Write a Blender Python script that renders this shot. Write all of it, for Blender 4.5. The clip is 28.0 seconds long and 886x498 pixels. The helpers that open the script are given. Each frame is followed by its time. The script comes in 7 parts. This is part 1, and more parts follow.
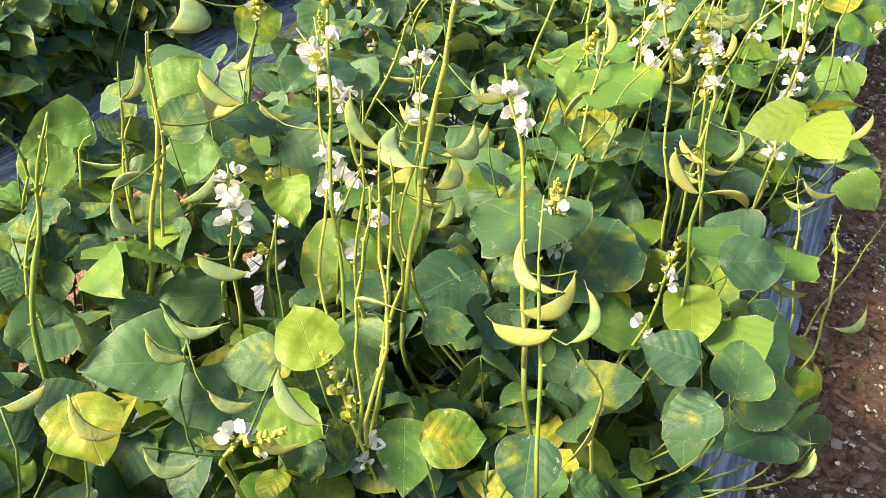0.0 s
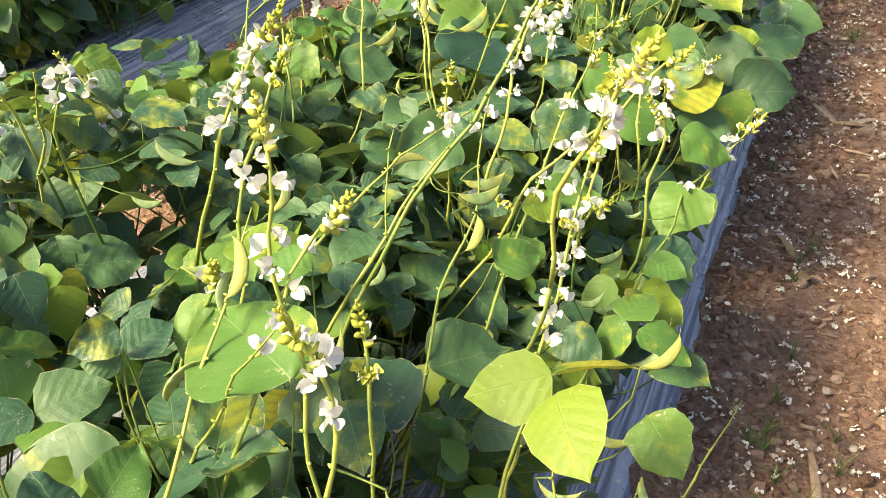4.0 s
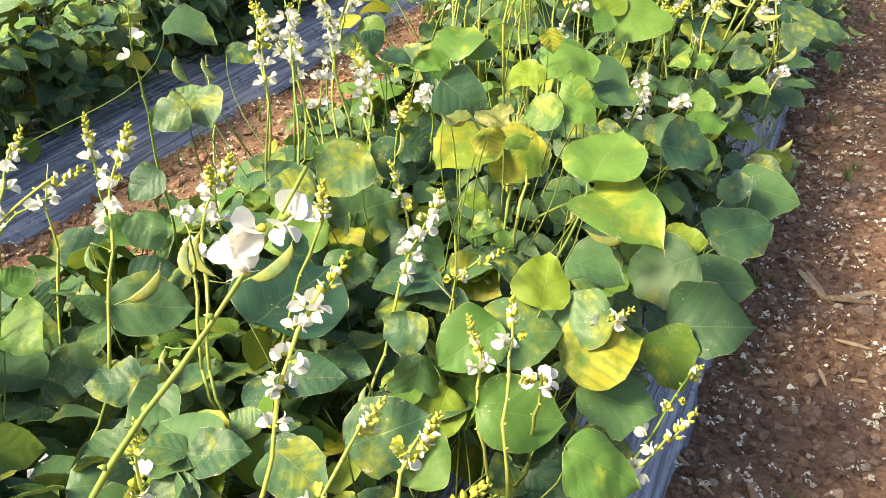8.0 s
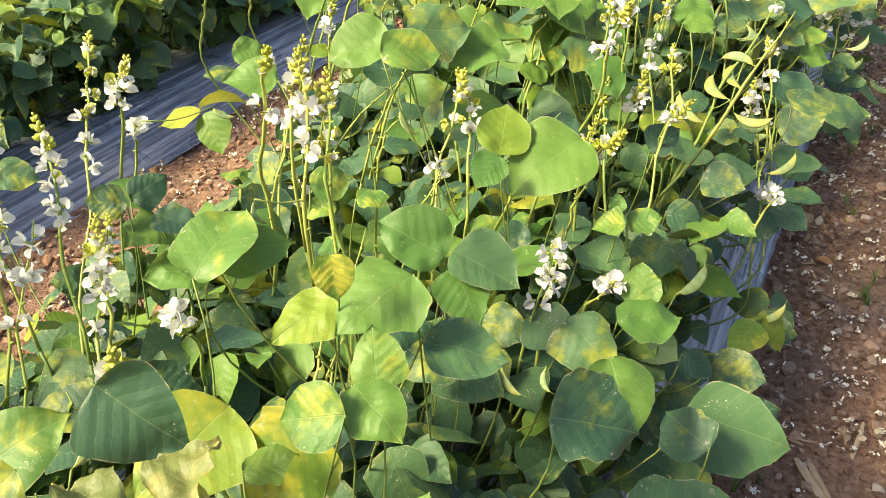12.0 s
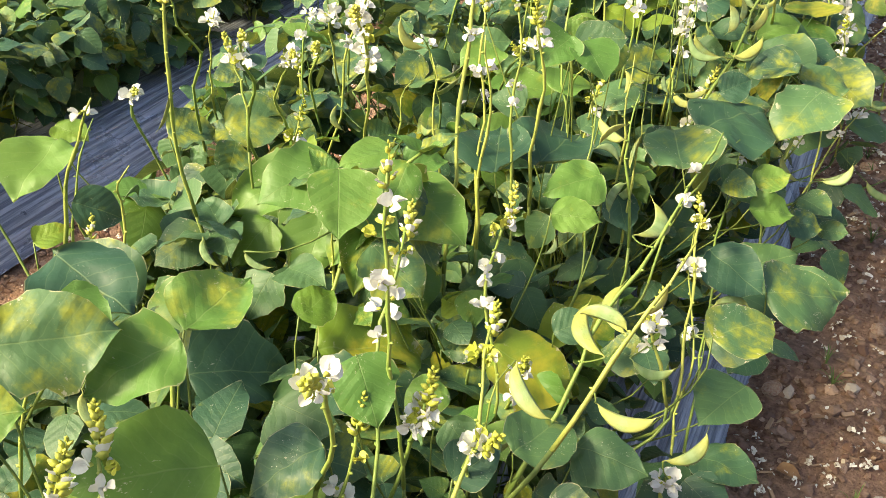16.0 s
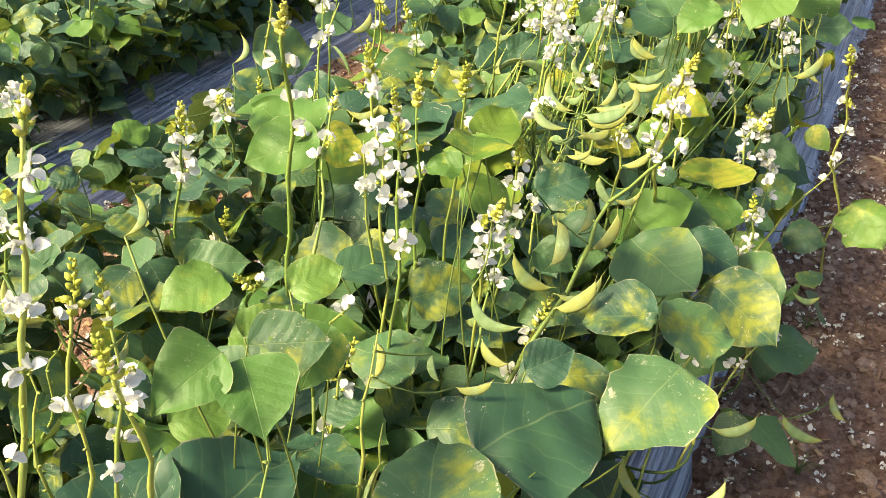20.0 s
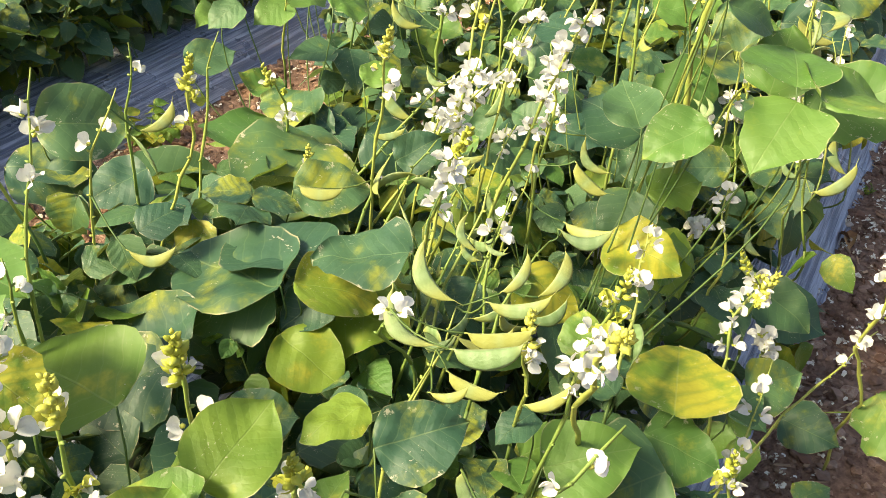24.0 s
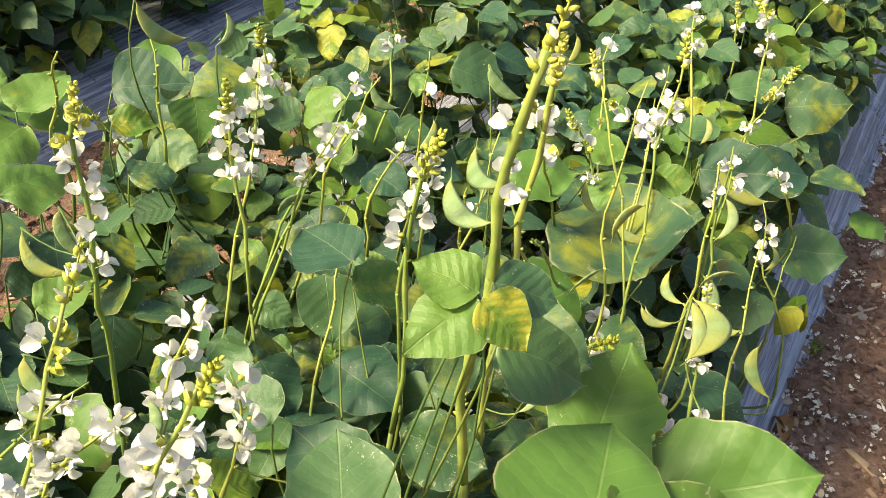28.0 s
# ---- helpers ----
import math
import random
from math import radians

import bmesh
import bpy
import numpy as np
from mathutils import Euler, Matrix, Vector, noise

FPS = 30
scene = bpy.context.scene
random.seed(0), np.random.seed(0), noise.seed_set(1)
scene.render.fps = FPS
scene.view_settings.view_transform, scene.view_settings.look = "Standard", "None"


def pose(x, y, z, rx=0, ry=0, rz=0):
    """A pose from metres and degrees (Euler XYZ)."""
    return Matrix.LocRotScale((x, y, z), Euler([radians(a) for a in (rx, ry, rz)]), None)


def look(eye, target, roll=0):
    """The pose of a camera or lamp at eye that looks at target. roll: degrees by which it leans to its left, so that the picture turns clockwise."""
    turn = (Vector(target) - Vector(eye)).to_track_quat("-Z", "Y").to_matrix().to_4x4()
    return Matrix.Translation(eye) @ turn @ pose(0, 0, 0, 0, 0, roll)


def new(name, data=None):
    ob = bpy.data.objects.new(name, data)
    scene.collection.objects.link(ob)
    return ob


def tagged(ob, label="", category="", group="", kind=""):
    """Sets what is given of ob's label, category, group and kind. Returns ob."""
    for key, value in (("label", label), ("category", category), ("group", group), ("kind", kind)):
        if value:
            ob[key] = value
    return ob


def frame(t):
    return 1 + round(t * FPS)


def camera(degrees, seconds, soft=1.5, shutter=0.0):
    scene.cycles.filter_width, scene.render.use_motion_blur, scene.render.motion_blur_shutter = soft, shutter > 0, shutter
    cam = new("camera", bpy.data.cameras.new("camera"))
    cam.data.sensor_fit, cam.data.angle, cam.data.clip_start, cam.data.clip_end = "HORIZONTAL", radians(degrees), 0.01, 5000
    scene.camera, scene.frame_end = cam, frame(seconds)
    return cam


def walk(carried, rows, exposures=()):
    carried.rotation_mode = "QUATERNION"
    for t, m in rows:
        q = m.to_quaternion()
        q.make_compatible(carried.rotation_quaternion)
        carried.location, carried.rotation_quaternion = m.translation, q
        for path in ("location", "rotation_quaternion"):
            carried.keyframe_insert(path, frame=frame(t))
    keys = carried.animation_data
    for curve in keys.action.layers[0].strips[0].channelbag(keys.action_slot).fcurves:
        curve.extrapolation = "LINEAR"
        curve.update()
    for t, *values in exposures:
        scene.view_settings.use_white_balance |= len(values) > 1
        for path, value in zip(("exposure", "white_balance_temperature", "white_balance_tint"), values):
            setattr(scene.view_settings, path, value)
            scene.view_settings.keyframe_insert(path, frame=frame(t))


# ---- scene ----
cam = camera(50.5, 28.0, soft=0.6)
METRES, EYE, TILT, LEAN, TURN = 5.0, 1.13, -32.6, 0.0, 25.5
ROWS = [
    (0.0, 0.0, 0.0, 0.0, -0.0, 0.0, 0.0),
    (0.5, 0.0061, 0.0065, 0.0053, -0.7, 0.49, 0.44),
    (1.0, 0.0166, 0.0168, 0.0142, -1.51, 0.41, 1.21),
    (1.5, 0.0305, 0.0276, 0.0235, -1.99, 0.24, 1.29),
    (2.0, 0.0436, 0.0366, 0.0299, -2.16, -0.01, 1.21),
    (2.5, 0.0514, 0.0442, 0.0344, -2.3, -0.43, 1.03),
    (3.0, 0.0585, 0.0596, 0.0412, -2.52, -0.68, 1.03),
    (3.5, 0.0668, 0.0815, 0.0552, -2.66, -0.91, 1.01),
    (5.5, 0.0901, 0.1221, 0.0819, -2.32, -0.72, 1.17),
    (6.0, 0.1061, 0.1361, 0.0952, -2.11, -0.49, 1.21),
    (6.5, 0.1187, 0.1484, 0.1038, -1.62, 0.13, 1.31),
    (7.0, 0.1232, 0.1552, 0.1082, -1.5, 0.9, 1.27),
    (7.5, 0.1282, 0.1691, 0.1157, -1.55, 1.96, 1.21),
    (8.0, 0.1333, 0.1913, 0.1287, -1.79, 2.53, 1.04),
    (8.5, 0.1371, 0.2112, 0.1407, -2.22, 2.58, 0.9),
    (9.0, 0.1413, 0.2206, 0.1478, -2.83, 2.53, 0.87),
    (9.5, 0.1486, 0.2321, 0.1559, -2.96, 2.27, 0.97),
    (10.0, 0.1603, 0.2407, 0.164, -2.71, 2.07, 1.03),
    (10.5, 0.1746, 0.2514, 0.1708, -1.46, 1.88, 0.96),
    (11.0, 0.1809, 0.2596, 0.1775, -0.91, 1.72, 0.8),
    (11.5, 0.1837, 0.2773, 0.1862, -0.56, 1.69, 0.86),
    (12.0, 0.19, 0.3045, 0.2002, -0.7, 1.6, 0.83),
    (12.5, 0.1931, 0.3163, 0.2089, -1.01, 1.44, 0.88),
    (13.0, 0.2013, 0.3292, 0.2159, -1.3, 1.21, 1.31),
    (13.5, 0.2164, 0.3445, 0.2283, -1.33, 0.77, 1.78),
    (15.5, 0.256, 0.3951, 0.2749, 1.57, -0.79, 1.51),
    (16.0, 0.2608, 0.4114, 0.2849, 1.25, -0.75, 0.94),
    (16.5, 0.2651, 0.4212, 0.2901, 0.73, -0.61, 0.89),
    (17.0, 0.2742, 0.4363, 0.2996, 0.37, -0.55, 0.81),
    (17.5, 0.2893, 0.4556, 0.3131, 0.27, -0.48, 0.83),
    (18.0, 0.3018, 0.4682, 0.3214, 0.36, -0.32, 0.86),
    (18.5, 0.3079, 0.4751, 0.3263, 0.73, 0.01, 0.73),
    (19.0, 0.3152, 0.4919, 0.3374, 1.23, 0.41, 0.5),
    (19.5, 0.3258, 0.5098, 0.3489, 1.31, 0.35, 0.35),
    (20.0, 0.3333, 0.5183, 0.3571, 1.29, 0.27, 0.31),
    (20.5, 0.3436, 0.5387, 0.3698, 1.55, 0.25, 0.48),
    (21.0, 0.3551, 0.5559, 0.3816, 2.03, 0.14, 0.65),
    (21.5, 0.3606, 0.5647, 0.3879, 2.49, 0.14, 0.46),
    (23.5, 0.3633, 0.6176, 0.4132, 1.72, -0.42, -2.88),
    (24.0, 0.3685, 0.6279, 0.4183, 1.57, -2.4, -3.57),
    (24.5, 0.3803, 0.6414, 0.4285, 1.59, -3.13, -3.58),
    (25.0, 0.3955, 0.6577, 0.4385, 2.68, -3.35, -3.71),
    (25.5, 0.4018, 0.6658, 0.4428, 5.05, -3.98, -4.23),
    (26.0, 0.4027, 0.6751, 0.4484, 6.09, -4.4, -4.71),
    (26.5, 0.4067, 0.6942, 0.4607, 6.55, -4.39, -5.37),
    (27.0, 0.4096, 0.7149, 0.4767, 6.37, -4.17, -5.52),
    (27.5, 0.4124, 0.7236, 0.485, 5.0, -4.06, -5.73),
    (28.0, 0.4187, 0.7279, 0.4898, 1.02, -3.66, -5.78),
]
walk(cam, [(t, pose(0, 0, EYE, TILT, LEAN, TURN) @ pose(METRES * x, METRES * y, METRES * z, 90 + pitch, roll, yaw)) for t, x, y, z, yaw, pitch, roll in ROWS], exposures=[(0.0, 0.89), (14.0, 0.84), (24.0, 0.75), (28.0, 0.58)])

# ---- light ----
SUN_TURN, SUN_HEIGHT = -134.0, 43.0
world = bpy.data.worlds.new("sky")
scene.world = world
world.use_nodes = True
wn = world.node_tree.nodes
sky = wn.new("ShaderNodeTexSky")
sky.sky_type, sky.sun_disc = "NISHITA", False
sky.sun_elevation, sky.sun_rotation = radians(SUN_HEIGHT), radians(SUN_TURN)
sky.air_density, sky.dust_density = 1.0, 5.0
world.node_tree.links.new(sky.outputs[0], wn["Background"].inputs[0])
wn["Background"].inputs[1].default_value = 0.142
sun_data = bpy.data.lights.new("sun", "SUN")
sun_data.energy, sun_data.angle, sun_data.color = 5.9, radians(15), (1.0, 0.855, 0.51)
sun = new("sun", sun_data)
a, h = radians(SUN_TURN), radians(SUN_HEIGHT)
sun.matrix_world = look((math.sin(a) * math.cos(h) * 20, math.cos(a) * math.cos(h) * 20, math.sin(h) * 20), (0, 0, 0))


# ---- materials ----
class Shader:
    """A short way to write node materials."""

    def __init__(self, name):
        self.mat = bpy.data.materials.new(name)
        self.mat.use_nodes = True
        self.tree = self.mat.node_tree
        self.bsdf = self.tree.nodes["Principled BSDF"]
        self.out = self.tree.nodes["Material Output"]

    def node(self, kind, **inputs):
        n = self.tree.nodes.new(kind)
        for key, value in inputs.items():
            self.put(n.inputs[int(key[1:])] if key[0] == "i" and key[1:].isdigit() else n.inputs[key.replace("_", " ")], value)
        return n

    def put(self, socket, value):
        if isinstance(value, bpy.types.NodeSocket):
            self.tree.links.new(value, socket)
        else:
            socket.default_value = value

    def math(self, op, a, b=0.0, c=0.0):
        n = self.node("ShaderNodeMath", i0=a, i1=b, i2=c)
        n.operation = op
        return n.outputs[0]

    def vmath(self, op, a, b):
        n = self.node("ShaderNodeVectorMath", i0=a, i1=b)
        n.operation = op
        return n.outputs[0]

    def noise(self, where, scale, detail=3.0, rough=0.55):
        return self.node("ShaderNodeTexNoise", Vector=where, Scale=scale, Detail=detail, Roughness=rough).outputs[0]

    def step(self, value, low, high, to_low=0.0, to_high=1.0):
        n = self.node("ShaderNodeMapRange", i0=value, i1=low, i2=high, i3=to_low, i4=to_high)
        n.interpolation_type = "SMOOTHSTEP"
        return n.outputs[0]

    def mix(self, factor, one, two):
        n = self.tree.nodes.new("ShaderNodeMix")
        n.data_type = "RGBA"
        self.put(n.inputs[0], factor)
        self.put(n.inputs[6], one if isinstance(one, bpy.types.NodeSocket) else (*one, 1))
        self.put(n.inputs[7], two if isinstance(two, bpy.types.NodeSocket) else (*two, 1))
        return n.outputs[2]

    def coords(self, which="Object"):
        return self.tree.nodes.new("ShaderNodeTexCoord").outputs[which]

    def chance(self):
        return self.tree.nodes.new("ShaderNodeObjectInfo").outputs["Random"]

    def island(self):
        return self.tree.nodes.new("ShaderNodeNewGeometry").outputs["Random Per Island"]

    def place(self):
        return self.tree.nodes.new("ShaderNodeNewGeometry").outputs["Position"]

    def split(self, v):
        return self.node("ShaderNodeSeparateXYZ", Vector=v).outputs

    def bump(self, height, distance, strength=1.0):
        self.put(self.bsdf.inputs["Normal"], self.node("ShaderNodeBump", Height=height, Distance=distance, Strength=strength).outputs[0])

    def set(self, **inputs):
        for key, value in inputs.items():
            socket = self.bsdf.inputs[key.replace("_", " ")]
            self.put(socket, (*value, 1) if isinstance(value, tuple) and len(value) == 3 else value)

    def translucent(self, colour, share):
        t = self.node("ShaderNodeBsdfTranslucent")
        self.put(t.inputs[0], colour if isinstance(colour, bpy.types.NodeSocket) else (*colour, 1))
        m = self.node("ShaderNodeMixShader", i0=share, i1=self.bsdf.outputs[0], i2=t.outputs[0])
        self.put(self.out.inputs[0], m.outputs[0])


def leaf_material(name, dark, light, yellow, patch, thin):
    """A bean leaf: pale veins, quilted blade, uneven yellowing and painted sun patches, a few bleached scars."""
    s = Shader(name)
    obj = s.node("ShaderNodeAttribute")
    obj.attribute_name = "blade"
    obj = obj.outputs["Vector"]
    r = s.math("FRACT", s.math("ADD", s.chance(), s.island()))
    x, y, rim = s.split(obj)
    ax = s.math("ABSOLUTE", x)
    shift = s.node("ShaderNodeCombineXYZ", X=s.math("MULTIPLY", r, 91.0), Y=s.math("MULTIPLY", r, 37.0), Z=s.math("MULTIPLY", r, 13.0)).outputs[0]
    here = s.vmath("ADD", s.vmath("MULTIPLY", obj, (1.0, 1.0, 0.0)), shift)
    broad, fine, patchy = s.noise(here, 2.4, 2.0), s.noise(here, 26.0, 3.0), s.noise(s.vmath("ADD", here, (3.0, 9.0, 5.0)), 2.3, 7.0, 0.62)
    # side veins run forward from the midrib
    wobble = s.math("MULTIPLY", s.noise(here, 5.0, 1.0), 0.10)
    along = s.math("ADD", s.math("SUBTRACT", y, s.math("MULTIPLY", ax, 0.75)), wobble)
    saw = s.math("ABSOLUTE", s.math("SUBTRACT", s.math("FRACT", s.math("MULTIPLY", along, 6.0)), 0.5))
    side = s.step(saw, 0.0, 0.06, 1.0, 0.0)
    mid = s.step(ax, 0.003, 0.011, 1.0, 0.0)
    vein = s.math("MAXIMUM", s.math("MULTIPLY", side, 0.55), mid)
    green = s.mix(s.step(s.math("ADD", s.math("MULTIPLY", r, 0.6), s.math("MULTIPLY", broad, 0.4)), 0.2, 0.85), dark, light)
    # yellowing between the veins and at the rim, plus sunlit patches painted in yellow
    age = s.math("FRACT", s.math("MULTIPLY", r, 7.31))
    worn_sunlit = s.step(s.math("ADD", patchy, s.math("MULTIPLY", age, patch)), 0.66, 0.86)
    worn_sunlit = s.math("MULTIPLY", worn_sunlit, s.step(saw, 0.0, 0.3, 0.55, 1.0))
    col = s.mix(worn_sunlit, green, yellow)
    cells = s.node("ShaderNodeTexVoronoi", Vector=s.vmath("ADD", here, s.vmath("MULTIPLY", s.node("ShaderNodeTexNoise", Vector=here, Scale=9.0).outputs[1], (0.07, 0.07, 0.0))), Scale=13.0)
    cells.feature = "DISTANCE_TO_EDGE"
    pillow = s.step(cells.outputs[0], 0.0, 0.32)
    col = s.mix(s.math("MULTIPLY", vein, 0.26), col, (0.30, 0.38, 0.14))
    col = s.mix(s.step(pillow, 0.0, 0.35, 0.06, 0.0), col, dark)
    mottle = s.step(s.noise(here, 14.0, 5.0, 0.65), 0.42, 0.66)
    col = s.mix(s.math("MULTIPLY", mottle, 0.22), col, s.mix(0.5, col, dark))
    scar = s.step(s.noise(s.vmath("MULTIPLY", here, (1.0, 0.55, 1.0)), 42.0, 4.0, 0.7), 0.615, 0.645)
    where = s.step(s.noise(s.vmath("ADD", here, (7.0, 3.0, 1.0)), 3.0, 2.0), 0.59, 0.64)
    scar = s.math("MULTIPLY", scar, where)
    bleach = s.math("MULTIPLY", s.step(rim, 0.55, 0.95), s.step(s.noise(s.vmath("ADD", here, (2.0, 8.0, 4.0)), 9.0, 5.0, 0.7), 0.60, 0.66))
    scar = s.math("MAXIMUM", scar, s.math("MULTIPLY", bleach, s.step(age, 0.45, 0.6)))
    col = s.mix(s.math("MULTIPLY", scar, 0.8), col, (0.55, 0.50, 0.36))
    dry = s.math("MULTIPLY", s.step(rim, 0.965, 0.992), s.step(s.noise(here, 7.0, 2.0), 0.44, 0.60))
    col = s.mix(s.math("MULTIPLY", dry, 0.6), col, (0.52, 0.46, 0.26))
    speck = s.step(s.noise(here, 60.0, 2.0), 0.70, 0.76)
    col = s.mix(s.math("MULTIPLY", speck, 0.35), col, (0.28, 0.30, 0.10))
    s.set(Base_Color=col, Roughness=s.step(fine, 0.3, 0.7, 0.47, 0.60), Specular_IOR_Level=0.42)
    quilt = s.math("ADD", s.math("MULTIPLY", saw, 0.36), s.math("ADD", s.math("MULTIPLY", fine, 0.06), s.math("ADD", s.math("MULTIPLY", pillow, 0.05), s.math("MULTIPLY", s.noise(here, 5.0, 2.0), 0.30))))
    s.bump(s.math("SUBTRACT", quilt, s.math("MULTIPLY", mid, 0.12)), 0.0042, 0.5)
    back = s.mix(0.5, col, yellow)
    s.translucent(back, thin)
    return s.mat


LEAF_GREEN = leaf_material("leaf_green", (0.030, 0.085, 0.050), (0.080, 0.164, 0.060), (0.27, 0.30, 0.030), 0.24, 0.20)
LEAF_PALE = leaf_material("leaf_pale", (0.077, 0.182, 0.036), (0.128, 0.236, 0.040), (0.32, 0.36, 0.045), 0.20, 0.28)
LEAF_YELLOW = leaf_material("leaf_yellow", (0.085, 0.185, 0.022), (0.20, 0.285, 0.028), (0.40, 0.38, 0.035), 0.34, 0.30)
LEAF_DRY = leaf_material("leaf_withered", (0.075, 0.125, 0.03), (0.16, 0.18, 0.05), (0.34, 0.29, 0.09), 0.4, 0.2)


def plant_material(name, low, high, rough=0.5, scale=60.0, share=0.0, tip=None):
    s = Shader(name)
    obj = s.coords()
    r = s.chance()
    n = s.noise(s.vmath("ADD", s.place(), (0.3, 0.7, 0.1)), scale, 3.0)
    f = s.step(s.math("ADD", s.math("MULTIPLY", n, 0.6), s.math("MULTIPLY", r, 0.4)), 0.25, 0.75)
    col = s.mix(f, low, high)
    if tip:
        edge = s.step(s.math("ADD", s.noise(obj, 2.0, 2.0), s.math("MULTIPLY", r, 0.35)), 0.58, 0.80)
        col = s.mix(edge, col, tip)
    s.set(Base_Color=col, Roughness=rough, Specular_IOR_Level=0.35)
    s.bump(n, 0.002, 0.4)
    if share:
        s.translucent(col, share)
    return s.mat


STEM = plant_material("stem_green", (0.07, 0.13, 0.032), (0.18, 0.23, 0.05))
STALK = plant_material("stalk_green", (0.17, 0.25, 0.05), (0.36, 0.39, 0.085))
PETAL = plant_material("petal_white", (0.70, 0.70, 0.65), (0.79, 0.79, 0.75), 0.6, 300.0, 0.25)
BUD = plant_material("bud_yellow_green", (0.38, 0.42, 0.05), (0.56, 0.56, 0.11), 0.5, 200.0, 0.15)
STRAW = plant_material("dry_straw", (0.26, 0.17, 0.10), (0.46, 0.35, 0.23), 0.85, 70.0)
DRY_LEAF = plant_material("dry_leaf", (0.25, 0.13, 0.06), (0.44, 0.27, 0.12), 0.75, 60.0)
GRASS = plant_material("grass_blade", (0.07, 0.13, 0.03), (0.16, 0.23, 0.06), 0.6, 40.0, 0.2)


def pod_material():
    """A bean pod: pale bluish green, yellowing towards its ends, light seams, darker between the seeds."""
    s = Shader("pod_green")
    blade = s.node("ShaderNodeAttribute")
    blade.attribute_name = "blade"
    across, along, seed = s.split(blade.outputs["Vector"])
    r = s.chance()
    n, fine = s.noise(s.place(), 45.0, 3.0), s.noise(s.place(), 300.0, 3.0)
    col = s.mix(s.step(s.math("ADD", s.math("MULTIPLY", r, 0.6), s.math("MULTIPLY", n, 0.4)), 0.2, 0.8), (0.15, 0.24, 0.09), (0.26, 0.35, 0.15))
    col = s.mix(s.math("MULTIPLY", s.step(seed, 0.2, 0.9), 0.22), col, (0.34, 0.44, 0.24))
    ripe = s.step(s.math("ADD", s.math("MULTIPLY", s.math("ABSOLUTE", s.math("SUBTRACT", along, 0.45)), 0.9), s.math("MULTIPLY", s.math("FRACT", s.math("MULTIPLY", r, 5.7)), 0.5)), 0.24, 0.62)
    col = s.mix(s.math("MULTIPLY", ripe, 0.7), col, (0.37, 0.36, 0.065))
    seam = s.step(s.math("ABSOLUTE", across), 0.8, 1.0)
    col = s.mix(s.math("MULTIPLY", seam, 0.5), col, (0.44, 0.47, 0.22))
    s.set(Base_Color=col, Roughness=0.5, Specular_IOR_Level=0.35)
    s.bump(s.math("ADD", fine, s.math("MULTIPLY", seed, 0.6)), 0.0015, 0.5)
    s.translucent(col, 0.15)
    return s.mat


POD = pod_material()


def soil_material(name, by_island, low=(0.12, 0.064, 0.042), high=(0.38, 0.235, 0.16)):
    s = Shader(name)
    p = s.place()
    broad, grit, fine = s.noise(p, 3.5, 4.0), s.noise(p, 60.0, 6.0, 0.7), s.noise(p, 260.0, 3.0)
    r = s.island() if by_island else s.noise(p, 75.0, 2.0)
    col = s.mix(s.step(s.math("ADD", s.math("MULTIPLY", grit, 0.6), s.math("MULTIPLY", r, 0.4)), 0.30, 0.72), low, high)
    col = s.mix(s.step(broad, 0.38, 0.68, 0.0, 0.35), col, (0.33, 0.23, 0.18))
    pale = s.step(s.math("ADD", s.math("MULTIPLY", fine, 0.5), s.math("MULTIPLY", r, 0.5)), 0.66, 0.80, 0.0, 0.7)
    col = s.mix(pale, col, (0.46, 0.36, 0.28))
    s.set(Base_Color=col, Roughness=0.92, Specular_IOR_Level=0.2)
    s.bump(s.math("ADD", grit, s.math("MULTIPLY", fine, 0.5)), 0.012, 0.9)
    return s.mat


def pebble_material():
    s = Shader("pebble")
    r, p = s.island(), s.place()
    n, fine = s.noise(p, 90.0, 4.0, 0.65), s.noise(p, 400.0, 2.0)
    hue = s.math("FRACT", s.math("MULTIPLY", r, 13.7))
    col = s.mix(s.step(hue, 0.15, 0.85), (0.20, 0.108, 0.072), (0.37, 0.255, 0.19))
    col = s.mix(s.step(s.math("ADD", s.math("MULTIPLY", n, 0.7), s.math("MULTIPLY", r, 0.3)), 0.3, 0.75), s.mix(0.55, col, (0.10, 0.065, 0.05)), col)
    col = s.mix(s.step(r, 0.94, 0.98, 0.0, 0.8), col, (0.45, 0.40, 0.34))
    s.set(Base_Color=col, Roughness=0.9, Specular_IOR_Level=0.2)
    s.bump(s.math("ADD", n, s.math("MULTIPLY", fine, 0.4)), 0.004, 0.7)
    return s.mat


PEBBLE = pebble_material()
SOIL, CLOD = soil_material("red_soil", False), soil_material("soil_clod", True)
# the clod soil again, warm sunlight put into its colours for the left furrow
SUNLIT_CLOD = soil_material("sunlit_clod", True, (0.16, 0.085, 0.05), (0.50, 0.29, 0.17))


